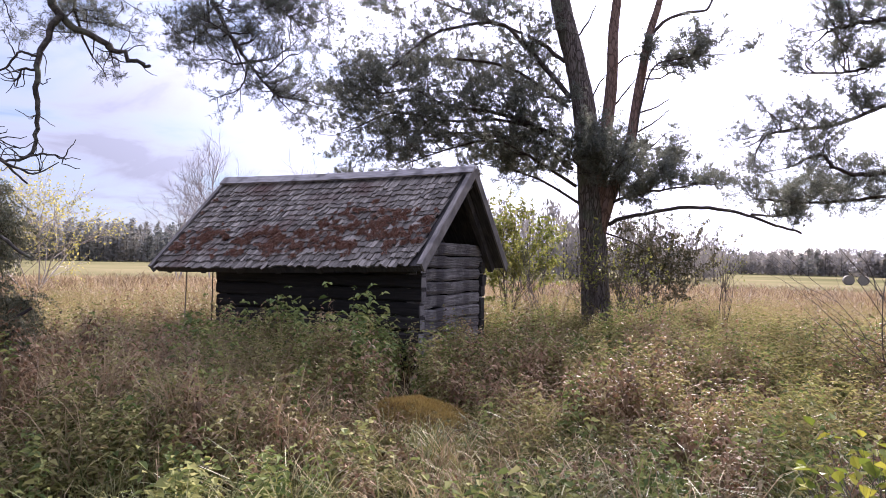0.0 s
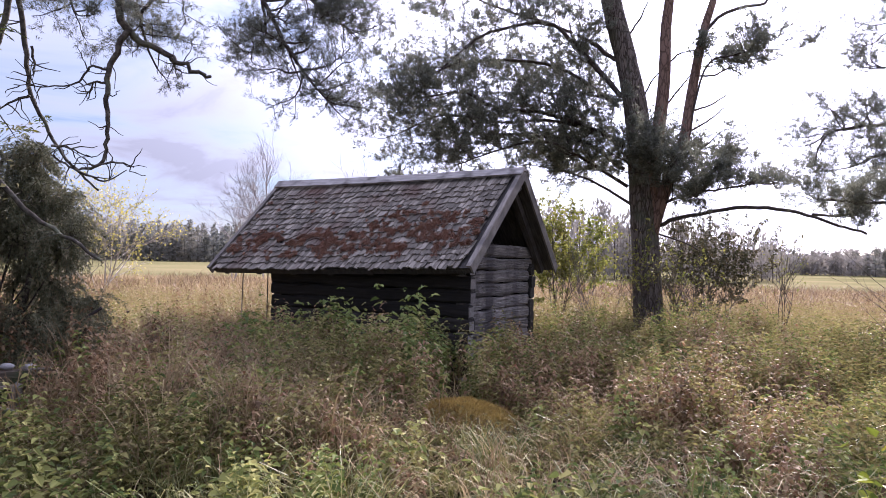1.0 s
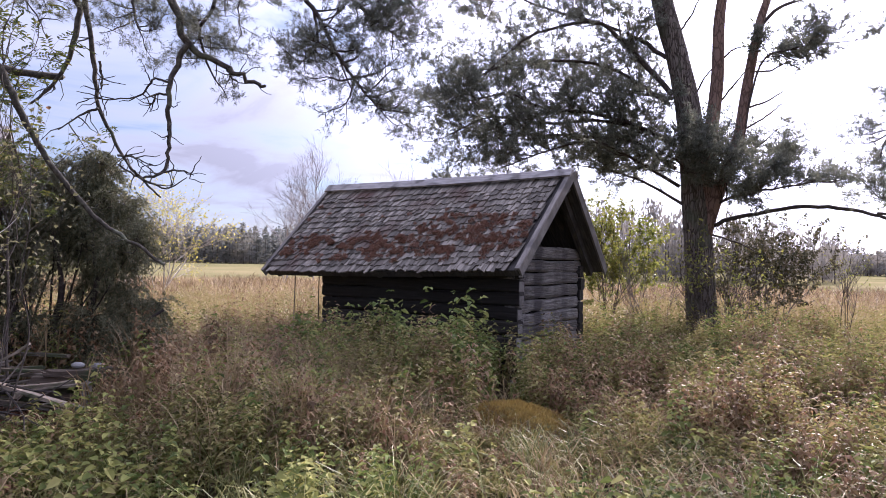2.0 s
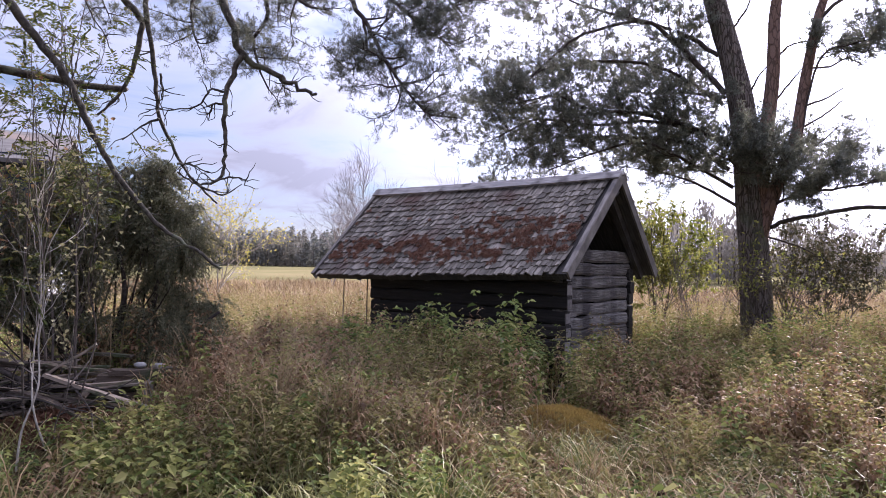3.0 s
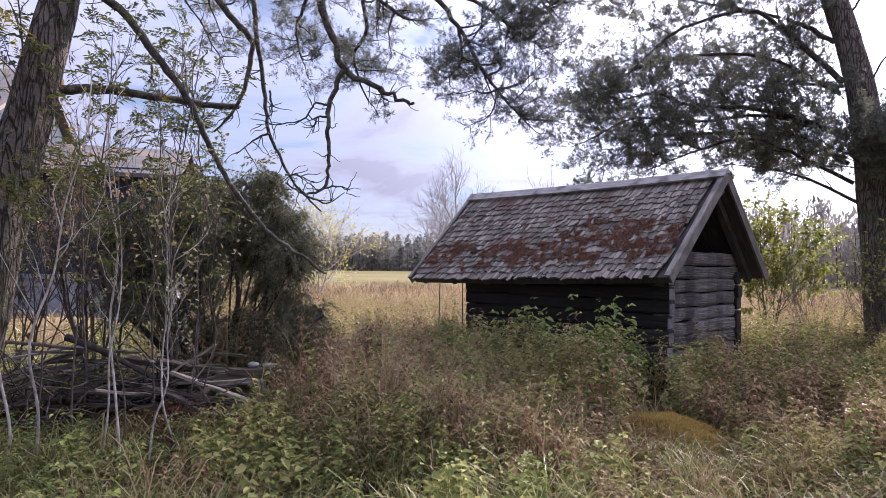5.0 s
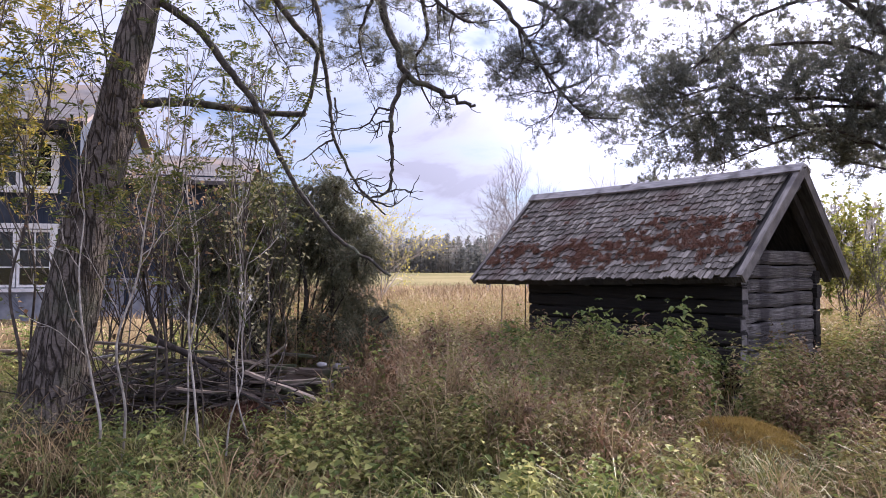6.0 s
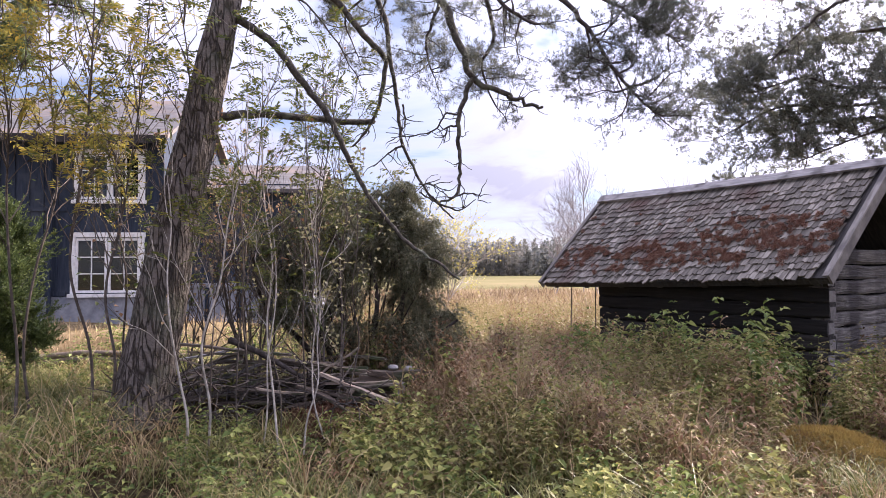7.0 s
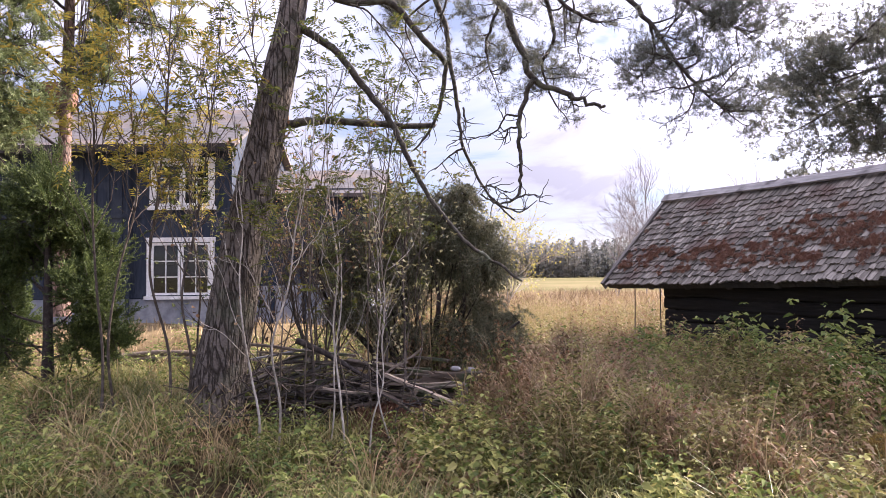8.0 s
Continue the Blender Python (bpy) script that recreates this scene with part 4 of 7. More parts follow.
def build_front_pine():
    p = Pine("pine_tree", (-5.50, 3.18, 0.2), "leaning rough-barked pine with long dead hanging limbs", 12, MAT["bark_pine"], MAT["bark_upper"], MAT["needle_pine"], 0.046, 0.0024, 9, 1.15, 5, 0.11)
    trunk = p.trunk

    def limb(pts, r0, r1, n):
        p.limb(pts, r0, r1, 0, name="dead_limb", mat=MAT["bark_dead"])
        if len(pts) > 2:
            dead.append(p.spurs(pts, max(2, int(len(pts) * 2.2)), 0.21))

    def bough(pts, r0, r1, n, reach):
        p.limb(pts, r0, r1, int(n * 1.25), reach * 0.80, name="bough", hang=0.02, start=0.40)

    dead = []
    trunk([(-5.54, 3.11, 0.21), (-5.51, 3.16, 0.52), (-5.46, 3.23, 1.05), (-5.39, 3.34, 1.86), (-5.29, 3.48, 2.69), (-5.19, 3.61, 3.54), (-5.1, 3.73, 4.29), (-5.04, 3.8, 4.93), (-4.94, 3.91, 6.77), (-4.9, 3.96, 8.59)], 0.285, 0.06)
    limb([(-5.14, 3.6, 3.12), (-5.02, 3.96, 3.21), (-4.8, 4.39, 3.24), (-4.64, 4.74, 3.25), (-4.41, 5.11, 3.27)], 0.045, 0.03, 0)
    limb([(-5, 3.77, 4.1), (-4.78, 3.98, 3.91), (-4.56, 4.16, 3.54), (-4.34, 4.33, 3.17), (-4.18, 4.43, 2.77), (-4.01, 4.53, 2.4), (-3.73, 4.7, 1.98), (-3.49, 4.83, 1.78), (-3.24, 4.95, 1.57)], 0.042, 0.012, 0)
    limb([(-5.02, 3.82, 4.65), (-4.8, 4.15, 4.45), (-4.5, 4.51, 4.47), (-4.27, 4.78, 4.11), (-4.11, 4.96, 3.88)], 0.045, 0.03, 0)
    limb([(-4.11, 4.96, 3.9), (-4.17, 4.96, 3.53), (-4.28, 4.92, 3.21), (-4.44, 4.83, 2.97)], 0.028, 0.01, 0)
    limb([(-4.16, 4.8, 4.57), (-4.07, 4.91, 4.22), (-4.06, 4.95, 3.87), (-4.01, 5.02, 3.4), (-3.99, 5.08, 2.98), (-3.86, 5.2, 2.62), (-3.73, 5.32, 2.38), (-3.59, 5.44, 2.2)], 0.03, 0.008, 0)
    limb([(-5.02, 3.83, 5.34), (-4.44, 4.37, 5.2), (-3.88, 4.78, 4.77), (-3.49, 5, 4.39), (-3.3, 5.06, 3.96), (-3.14, 5.1, 3.54), (-2.86, 5.2, 3.37), (-2.65, 5.25, 3.26), (-2.48, 5.28, 3.19)], 0.06, 0.014, 0)
    limb([(-3.13, 5.07, 3.53), (-3.24, 5.04, 3.29), (-3.28, 5.03, 2.99), (-3.28, 5.06, 2.72), (-3.3, 5.07, 2.47), (-3.39, 5.05, 2.36), (-3.52, 4.99, 2.34), (-3.67, 4.92, 2.43)], 0.026, 0.007, 0)
    limb([(-3.29, 5.04, 3.19), (-3.41, 5, 3.2), (-3.52, 4.96, 3.04), (-3.69, 4.87, 3), (-3.89, 4.75, 2.98)], 0.012, 0.004, 0)
    limb([(-3.29, 5.04, 3.08), (-3.4, 5.03, 3.07), (-3.46, 5.05, 2.94)], 0.012, 0.004, 0)
    limb([(-3.36, 5, 2.36), (-3.24, 5.13, 2.42), (-3.14, 5.24, 2.39)], 0.012, 0.004, 0)
    limb([(-3.47, 4.92, 2.33), (-3.31, 5.08, 2.25), (-3.19, 5.21, 2.36)], 0.012, 0.004, 0)
    limb([(-3.74, 4.74, 2.89), (-3.86, 4.71, 2.83), (-4.03, 4.65, 2.69)], 0.012, 0.004, 0)
    limb([(-3.61, 4.83, 2.5), (-3.55, 4.94, 2.51), (-3.43, 5.07, 2.45)], 0.012, 0.004, 0)
    limb([(-2.89, 5.26, 3.39), (-2.86, 5.33, 3.33), (-2.85, 5.39, 3.24)], 0.012, 0.004, 0)
    limb([(-4.58, 4.02, 4.31), (-4.48, 4.15, 4.26), (-4.29, 4.36, 3.94), (-4.18, 4.49, 3.66), (-4.11, 4.58, 3.47)], 0.012, 0.004, 0)
    limb([(-3.86, 4.65, 4.38), (-3.94, 4.65, 4.17), (-3.95, 4.71, 4.07)], 0.012, 0.004, 0)
    limb([(-3.74, 4.74, 3.29), (-3.75, 4.8, 3.13), (-3.82, 4.81, 3.03)], 0.012, 0.004, 0)
    bough([(-4.94, 3.91, 6.89), (-4.31, 4.41, 6.35), (-3.58, 4.85, 5.4), (-3.06, 5.05, 4.62), (-2.79, 5.08, 4.17), (-2.47, 5.12, 3.94)], 0.05, 0.012, 16, 0.55)
    bough([(-3.58, 4.85, 5.4), (-3.38, 5.04, 4.72), (-3.51, 5.02, 4.29), (-3.63, 5, 3.96), (-3.62, 5.07, 3.69)], 0.03, 0.008, 12, 0.5)
    bough([(-3.09, 5.04, 4.68), (-2.99, 5.24, 4), (-3.16, 5.3, 3.71), (-3.1, 5.49, 3.33)], 0.025, 0.008, 9, 0.45)
    bough([(-3.02, 4.96, 4.58), (-2.4, 5.24, 4.28), (-2.08, 5.34, 3.91), (-1.89, 5.38, 3.56), (-1.67, 5.42, 3.23), (-1.46, 5.46, 3)], 0.03, 0.008, 20, 0.55)
    bough([(-2.41, 5.26, 4.28), (-1.97, 5.49, 4.19), (-1.62, 5.66, 3.94), (-1.37, 5.78, 3.76)], 0.025, 0.008, 18, 0.5)
    bough([(-2.09, 5.38, 3.92), (-2.07, 5.44, 3.62), (-2.23, 5.44, 3.44)], 0.015, 0.006, 7, 0.35)
    bough([(-4.31, 4.41, 6.35), (-3.4, 5.12, 6.05), (-2.42, 5.63, 5.44), (-1.71, 5.88, 4.74), (-1.31, 6, 4.13)], 0.04, 0.01, 16, 0.55)
    bough([(-5.1, 4.04, 4.87), (-4.85, 4.45, 4.64), (-4.66, 4.77, 4.51), (-4.63, 4.93, 4.37)], 0.02, 0.006, 6, 0.3)
    bough([(-3.58, 4.85, 5.4), (-3.81, 4.87, 4.79), (-4.19, 4.78, 4.51), (-4.47, 4.74, 4.33), (-4.47, 4.93, 3.95)], 0.02, 0.006, 6, 0.35)
    whole = Soup()
    for s in dead:
        for v, f in zip(s.v, s.f):
            whole.v.append(v); whole.f.append(f + whole.n)
        whole.n += s.n
    part("dead_twig_growth", whole, MAT["bark_dead"], p.root, kind="stuff")
    p.done()


def build_right_pine():
    p = Pine("pine_tree", (6.6, 5.6, -0.05), "pine with drooping needled limbs over the meadow", 13, MAT["bark_pine"], MAT["bark_upper"], MAT["needle_pine"], 0.058, 0.0034, 9, 1.2, 5, 0.16)
    trunk, limb = p.trunk, p.limb
    trunk([(6.07, 6.09, 0.13), (6.06, 6.1, 1.53), (6.02, 6.14, 3.18), (5.99, 6.17, 4.87), (5.98, 6.18, 7.15)], 0.24, 0.1)
    limb([(6.02, 6.14, 4.07), (5.54, 6.42, 4.23), (5.07, 6.64, 4.34), (4.69, 6.78, 4.32), (4.37, 6.85, 4.28), (4.1, 6.87, 4.18)], 0.05, 0.015, 18, 0.45)
    limb([(6.03, 6.13, 3.62), (5.5, 6.44, 3.65), (5.06, 6.62, 3.58), (4.67, 6.74, 3.36), (4.25, 6.85, 3.19), (3.82, 6.95, 3.14), (3.51, 6.96, 3.08)], 0.04, 0.01, 24, 0.45)
    limb([(6.03, 6.13, 2.9), (5.52, 6.46, 2.84), (5.1, 6.67, 2.75), (4.64, 6.88, 2.65), (4.33, 6.97, 2.72), (4.14, 6.96, 2.87), (3.8, 7.04, 2.72)], 0.04, 0.01, 20, 0.4)
    limb([(6.05, 6.11, 2.52), (5.59, 6.54, 2.5), (5.23, 6.83, 2.47), (4.81, 7.13, 2.43), (4.35, 7.42, 2.39), (3.77, 7.73, 2.47)], 0.035, 0.01, 24, 0.4)
    limb([(6.03, 6.13, 3.96), (5.57, 6.52, 4.09), (5.2, 6.8, 4.06), (4.86, 7.02, 3.94), (4.58, 7.18, 3.86), (4.29, 7.34, 3.9)], 0.04, 0.01, 20, 0.45)
    limb([(6.02, 6.14, 4.63), (5.54, 6.48, 4.79), (5.13, 6.72, 4.83), (4.68, 6.95, 4.73), (4.32, 7.08, 4.72)], 0.04, 0.01, 18, 0.5)
    p.done()


def build_left_pine():
    p = Pine("pine_tree", (-12.2, 4.4, 0.35), "young pine with a reddish trunk beside the house", 14, MAT["bark_upper"], MAT["bark_upper"], MAT["needle_fresh"], 0.085, 0.0080, 6, 1.0, 6, 0.18)
    trunk, limb = p.trunk, p.limb
    trunk([(-12.24, 4.4, 0.97), (-12.24, 4.41, 3.26), (-12.23, 4.44, 4.78), (-12.21, 4.47, 6.63), (-12.2, 4.5, 8.72), (-12.19, 4.52, 11.05)], 0.13, 0.05)
    limb([(-12.24, 4.42, 4.88), (-12.05, 4.67, 5.21), (-11.87, 4.88, 5.53), (-11.73, 5.01, 6.05), (-11.6, 5.09, 6.46), (-11.34, 5.43, 6.72)], 0.035, 0.012, 12, 0.75)
    limb([(-12.24, 4.42, 4.93), (-11.9, 4.7, 5.29), (-11.69, 4.7, 5.65)], 0.03, 0.012, 6, 0.5)
    limb([(-12.25, 4.38, 4.17), (-12.17, 3.91, 4.46), (-12.1, 3.39, 4.44), (-11.99, 2.9, 4.24)], 0.03, 0.012, 20, 0.9)
    limb([(-12.24, 4.41, 5.39), (-12.18, 3.89, 5.64), (-12.1, 3.37, 5.66), (-11.98, 2.96, 5.33)], 0.03, 0.012, 20, 0.9)
    limb([(-12.23, 4.43, 6), (-12.22, 3.99, 6.27), (-12.19, 3.55, 6.41), (-12.16, 3.07, 6.23)], 0.03, 0.012, 20, 0.7)
    limb([(-12.22, 4.45, 6.01), (-12.08, 4.96, 6.55), (-11.91, 5.5, 7), (-11.64, 6.14, 7.04)], 0.03, 0.012, 16, 0.7)
    limb([(-12.25, 4.37, 3.56), (-12.14, 3.99, 3.89), (-12.05, 3.54, 3.9), (-11.93, 3.12, 3.64)], 0.03, 0.012, 20, 0.65)
    limb([(-12.24, 4.4, 4.37), (-11.99, 4.74, 5.01), (-11.89, 4.74, 5.14)], 0.025, 0.012, 6, 0.45)
    limb([(-12.21, 4.48, 7.25), (-12.17, 3.87, 7.5), (-12.08, 3.34, 7.34)], 0.03, 0.012, 18, 0.8)
    limb([(-12.21, 4.49, 7.88), (-11.95, 5.09, 8.58), (-11.66, 5.69, 8.86)], 0.03, 0.012, 18, 0.8)
    limb([(-12.25, 4.38, 4.57), (-12.11, 3.79, 5.01), (-11.91, 3.32, 4.95), (-11.72, 2.75, 4.68)], 0.03, 0.012, 20, 0.7)
    limb([(-12.24, 4.4, 3.87), (-12.27, 3.94, 4.19), (-12.27, 3.52, 4.17), (-12.26, 3.06, 3.99)], 0.03, 0.012, 18, 0.65)
    limb([(-12.23, 4.44, 6.42), (-12.07, 3.84, 6.67), (-11.86, 3.36, 6.71)], 0.03, 0.012, 16, 0.7)
    limb([(-12.23, 4.42, 5.29), (-11.99, 4.83, 6.07), (-11.71, 5.3, 6.35), (-11.39, 5.78, 6.31)], 0.025, 0.012, 12, 0.6)
    p.done()


build_big_pine()
build_front_pine()
build_right_pine()
build_left_pine()

# ------------------------------------------------------------------ house

HOUSE_AT, HOUSE_YAW, HOUSE_BASE = (-9.31, 11.56), 37.8, 0.50


def build_window(house, x0, x1, z0, z1):
    """Two casements with six panes each, white frame, dark glass, in the facade's own axes (y = 0 is the wall's face)."""
    win = new("window")
    win.parent = house
    s = Soup()
    t = 0.10
    box(s, (x0 - t, -0.05, z0 - 0.02), (x0, 0.06, z1 + 0.02)); box(s, (x1, -0.05, z0 - 0.02), (x1 + t, 0.06, z1 + 0.02))
    box(s, (x0 - t - 0.02, -0.055, z1 + 0.02), (x1 + t + 0.02, 0.06, z1 + 0.13))
    part("window_frame", s.mesh("window_frame"), MAT["white_paint"], win, "white-painted window frame")
    s = Soup()
    box(s, (x0 - t - 0.04, -0.10, z0 - 0.10), (x1 + t + 0.04, 0.06, z0 - 0.022))
    part("window_sill", s.mesh("window_sill"), MAT["white_paint"], win)
    mid = (x0 + x1) / 2
    for a, b in ((x0, mid - 0.012), (mid + 0.012, x1)):
        sash = Soup()
        f = 0.055
        box(sash, (a, -0.03, z0), (a + f, 0.03, z1)); box(sash, (b - f, -0.03, z0), (b, 0.03, z1))
        box(sash, (a + f, -0.03, z0), (b - f, 0.03, z0 + f)); box(sash, (a + f, -0.03, z1 - f), (b - f, 0.03, z1))
        xm = (a + b) / 2
        hs = (z1 - z0 - 2 * f) / 3
        box(sash, (xm - 0.012, -0.02, z0 + f), (xm + 0.012, 0.02, z1 - f))
        for k in (1, 2):
            zz = z0 + f + k * hs
            box(sash, (a + f, -0.018, zz - 0.013), (xm - 0.012, 0.018, zz + 0.013)); box(sash, (xm + 0.012, -0.018, zz - 0.013), (b - f, 0.018, zz + 0.013))
        part("casement", sash.mesh("casement"), MAT["white_paint"], win)
        for k in range(3):
            for c0, c1 in ((a + f, xm - 0.012), (xm + 0.012, b - f)):
                g = Soup()
                box(g, (c0, -0.003, z0 + f + k * hs + 0.013), (c1, 0.003, z0 + f + (k + 1) * hs - 0.013))
                ob = part("pane", g.mesh("pane"), MAT["glass"], win)
                ob.visible_shadow = False


def wall_with_holes(x0, x1, z0, z1, holes, y0, y1):
    """One slab wall with openings through it, as a closed mesh."""
    xs = sorted({x0, x1, *(h[0] for h in holes), *(h[1] for h in holes)})
    zs = sorted({z0, z1, *(h[2] for h in holes), *(h[3] for h in holes)})
    nx, nz = len(xs), len(zs)
    v = [(x, y, z) for y in (y0, y1) for z in zs for x in xs]

    def full(i, j):
        if not (0 <= i < nx - 1 and 0 <= j < nz - 1):
            return False
        cx, cz = (xs[i] + xs[i + 1]) / 2, (zs[j] + zs[j + 1]) / 2
        return not any(h[0] < cx < h[1] and h[2] < cz < h[3] for h in holes)

    f, o = [], nx * nz
    for i in range(nx - 1):
        for j in range(nz - 1):
            if not full(i, j):
                continue
            a, b, c, d = j * nx + i, j * nx + i + 1, (j + 1) * nx + i + 1, (j + 1) * nx + i
            f += [(a, b, c, d), (o + d, o + c, o + b, o + a)]
            for k, (p, q) in (((i, j - 1), (b, a)), ((i + 1, j), (c, b)), ((i, j + 1), (d, c)), ((i - 1, j), (a, d))):
                if not full(*k):
                    f.append((p, q, o + q, o + p))
    s = Soup()
    s.add(v, f)
    return s


def gable_roof(x0, x1, y0, y1, eave, ridge, over, thick=0.09):
    """Two thin slopes that meet at the ridge, as one closed sheet."""
    ym = (y0 + y1) / 2
    k = (ridge - eave) / (ym - y0)
    pro = [(y0 - over, eave - over * k), (ym, ridge), (y1 + over, eave - over * k)]
    pro += [(y, z - thick) for y, z in reversed(pro)]
    v = [(x, y, z) for x in (x0 - over, x1 + over) for y, z in pro]
    s = Soup()
    n = len(pro)
    s.add(v, [[i, (i + 1) % n, (i + 1) % n + n, i + n] for i in range(n)])
    s.add(v, [[0, 5, 4, 1], [1, 4, 3, 2], [n + 1, n + 4, n + 5, n], [n + 2, n + 3, n + 4, n + 1]])
    return s


def build_house():
    rng = np.random.default_rng(5)
    house = thing("house", (*HOUSE_AT, HOUSE_BASE), "abandoned blue wooden house with white windows and a grey roof", "house")
    house.rotation_euler = (0, 0, radians(HOUSE_YAW))
    b = HOUSE_BASE
    x0, x1, deep = -13.5, -5.0, 5.6
    lower = [(-6.90, -5.50, 1.20 - b, 2.44 - b)]
    upper = [(-6.84, -5.50, 3.32 - b, 4.34 - b)]
    top = 4.86 - b
    front = wall_with_holes(x0, x1, 0.62, top, lower + upper, 0, 0.18)
    part("wall", front.mesh("wall"), MAT["blue_wall"], house, "dark blue painted boards")
    for lo, hi in (((x0, 0.18, 0.62), (x0 + 0.18, deep, top)), ((x1 - 0.18, 0.18, 0.62), (x1, deep, top)), ((x0 + 0.18, deep - 0.18, 0.62), (x1 - 0.18, deep, top))):
        s = Soup()
        box(s, lo, hi)
        part("wall", s.mesh("wall"), MAT["blue_wall"], house)
    # gable triangles
    for x in (x0, x1 - 0.18):
        s = Soup()
        ym, zr = deep / 2, 6.25 - b
        v = [(x, 0.05, top), (x, deep - 0.05, top), (x, ym, zr - 0.12), (x + 0.18, 0.05, top), (x + 0.18, deep - 0.05, top), (x + 0.18, ym, zr - 0.12)]
        s.add(v, [[0, 2, 1], [3, 4, 5]]); s.add(v, [[0, 1, 4, 3], [1, 2, 5, 4], [2, 0, 3, 5]])
        part("gable", s.mesh("gable"), MAT["blue_wall"], house)
    s = Soup()
    box(s, (x0 - 0.03, -0.04, -0.2), (x1 + 0.03, deep, 0.615))
    part("foundation", s.mesh("foundation"), MAT["pale_wall"], house, "pale plastered foundation")
    s = Soup()
    box(s, (x0 + 0.2, 0.9, 0.63), (x1 - 0.2, 1.0, top - 0.02))
    part("inner_wall", s.mesh("inner_wall"), MAT["room_dark"], house, "dark unlit room behind the windows")
    for w in lower + upper:
        build_window(house, w[0] + 0.003, w[1] - 0.003, w[2] + 0.003, w[3] - 0.003)
    # corner boards, belt boards, battens
    solid = [(x0, -6.98), (-5.42, x1)]
    for a, c in solid:
        for z in (0.64, 2.55, top - 0.14):
            s = Soup()
            box(s, (a + 0.12, -0.03, z), (c - 0.12, -0.002, z + 0.10))
            part("belt_board", s.mesh("belt_board"), MAT["blue_wall"], house, "")
        s = Soup()
        x = a + 0.30
        while x < c - 0.2:
            box(s, (x - 0.022, -0.022, 0.745), (x + 0.022, -0.002, 2.545)); box(s, (x - 0.022, -0.022, 2.655), (x + 0.022, -0.002, top - 0.145))
            x += 0.31
        if s.n:
            part("battens", s.mesh("battens"), MAT["blue_wall"], house, kind="stuff")
    # downpipe
    s = Soup()
    tube(s, [(-7.42, -0.10, 0.2), (-7.42, -0.10, 2.0), (-7.42, -0.10, top - 0.25), (-7.42, -0.22, top - 0.05)], 0.045, 0.045, 10)
    part("downpipe", s.mesh("downpipe", smooth=True), MAT["blue_wall"], house)
    part("roof", gable_roof(x0, x1 - 0.15, 0, deep, top + 0.06, 6.35 - b, 0.34).mesh("roof"), MAT["roof_metal"], house, "grey sheet-metal roof")
    s = Soup()
    box(s, (x0 - 0.30, -0.40, top - 0.31), (x1 + 0.18, -0.365, top - 0.13))
    part("fascia", s.mesh("fascia"), MAT["dark_wood"], house, "dark eave board")
    s = Soup()
    for i in range(8):
        x = x0 + 0.4 + i * 1.0
        box(s, (x, -0.36, top - 0.24), (x + 0.10, -0.005, top - 0.12))
    part("rafter_ends", s.mesh("rafter_ends"), MAT["dark_wood"], house, kind="stuff")
    s = Soup()
    box(s, (-11.2, deep / 2 - 0.35, 5.9 - b), (-10.5, deep / 2 + 0.35, 7.1 - b))
    part("chimney", s.mesh("chimney"), MAT["red_rot"], house, "brick chimney")
    # lower wing
    wx0, wx1, wy0, wy1 = x1 + 0.004, -1.75, 0.35, 4.3
    s = wall_with_holes(wx0, wx1, 0.90, 3.25, [], wy0, wy0 + 0.16)
    part("wall", s.mesh("wall"), MAT["blue_wall"], house)
    for lo, hi in (((wx1 - 0.16, wy0 + 0.16, 0.90), (wx1, wy1, 3.25)), ((wx0, wy1 - 0.16, 0.90), (wx1 - 0.16, wy1, 3.25))):
        s = Soup()
        box(s, lo, hi)
        part("wall", s.mesh("wall"), MAT["blue_wall"], house)
    s = Soup()
    box(s, (wx0, wy0 - 0.03, -0.2), (wx1 + 0.02, wy1, 0.80))
    part("foundation", s.mesh("foundation"), MAT["pale_wall"], house, "pale blue-grey lower panels")
    s = Soup()
    box(s, (wx0, wy0 - 0.07, 0.80), (wx1 + 0.04, wy0 + 0.02, 0.897))
    part("belt_board", s.mesh("belt_board"), MAT["pale_wall"], house)
    for x in (-4.1, -3.35, -2.6):
        s = Soup()
        box(s, (x - 0.05, wy0 - 0.06, -0.2), (x + 0.05, wy0 - 0.032, 0.795))
        part("panel_batten", s.mesh("panel_batten"), MAT["blue_wall"], house)
    part("roof", gable_roof(wx0 + 0.18, wx1, wy0, wy1, 3.22, 4.02, 0.30).mesh("roof"), MAT["roof_metal"], house, "grey sheet-metal roof")


build_house()

# ------------------------------------------------------------------ shrubs, junipers, saplings, birches


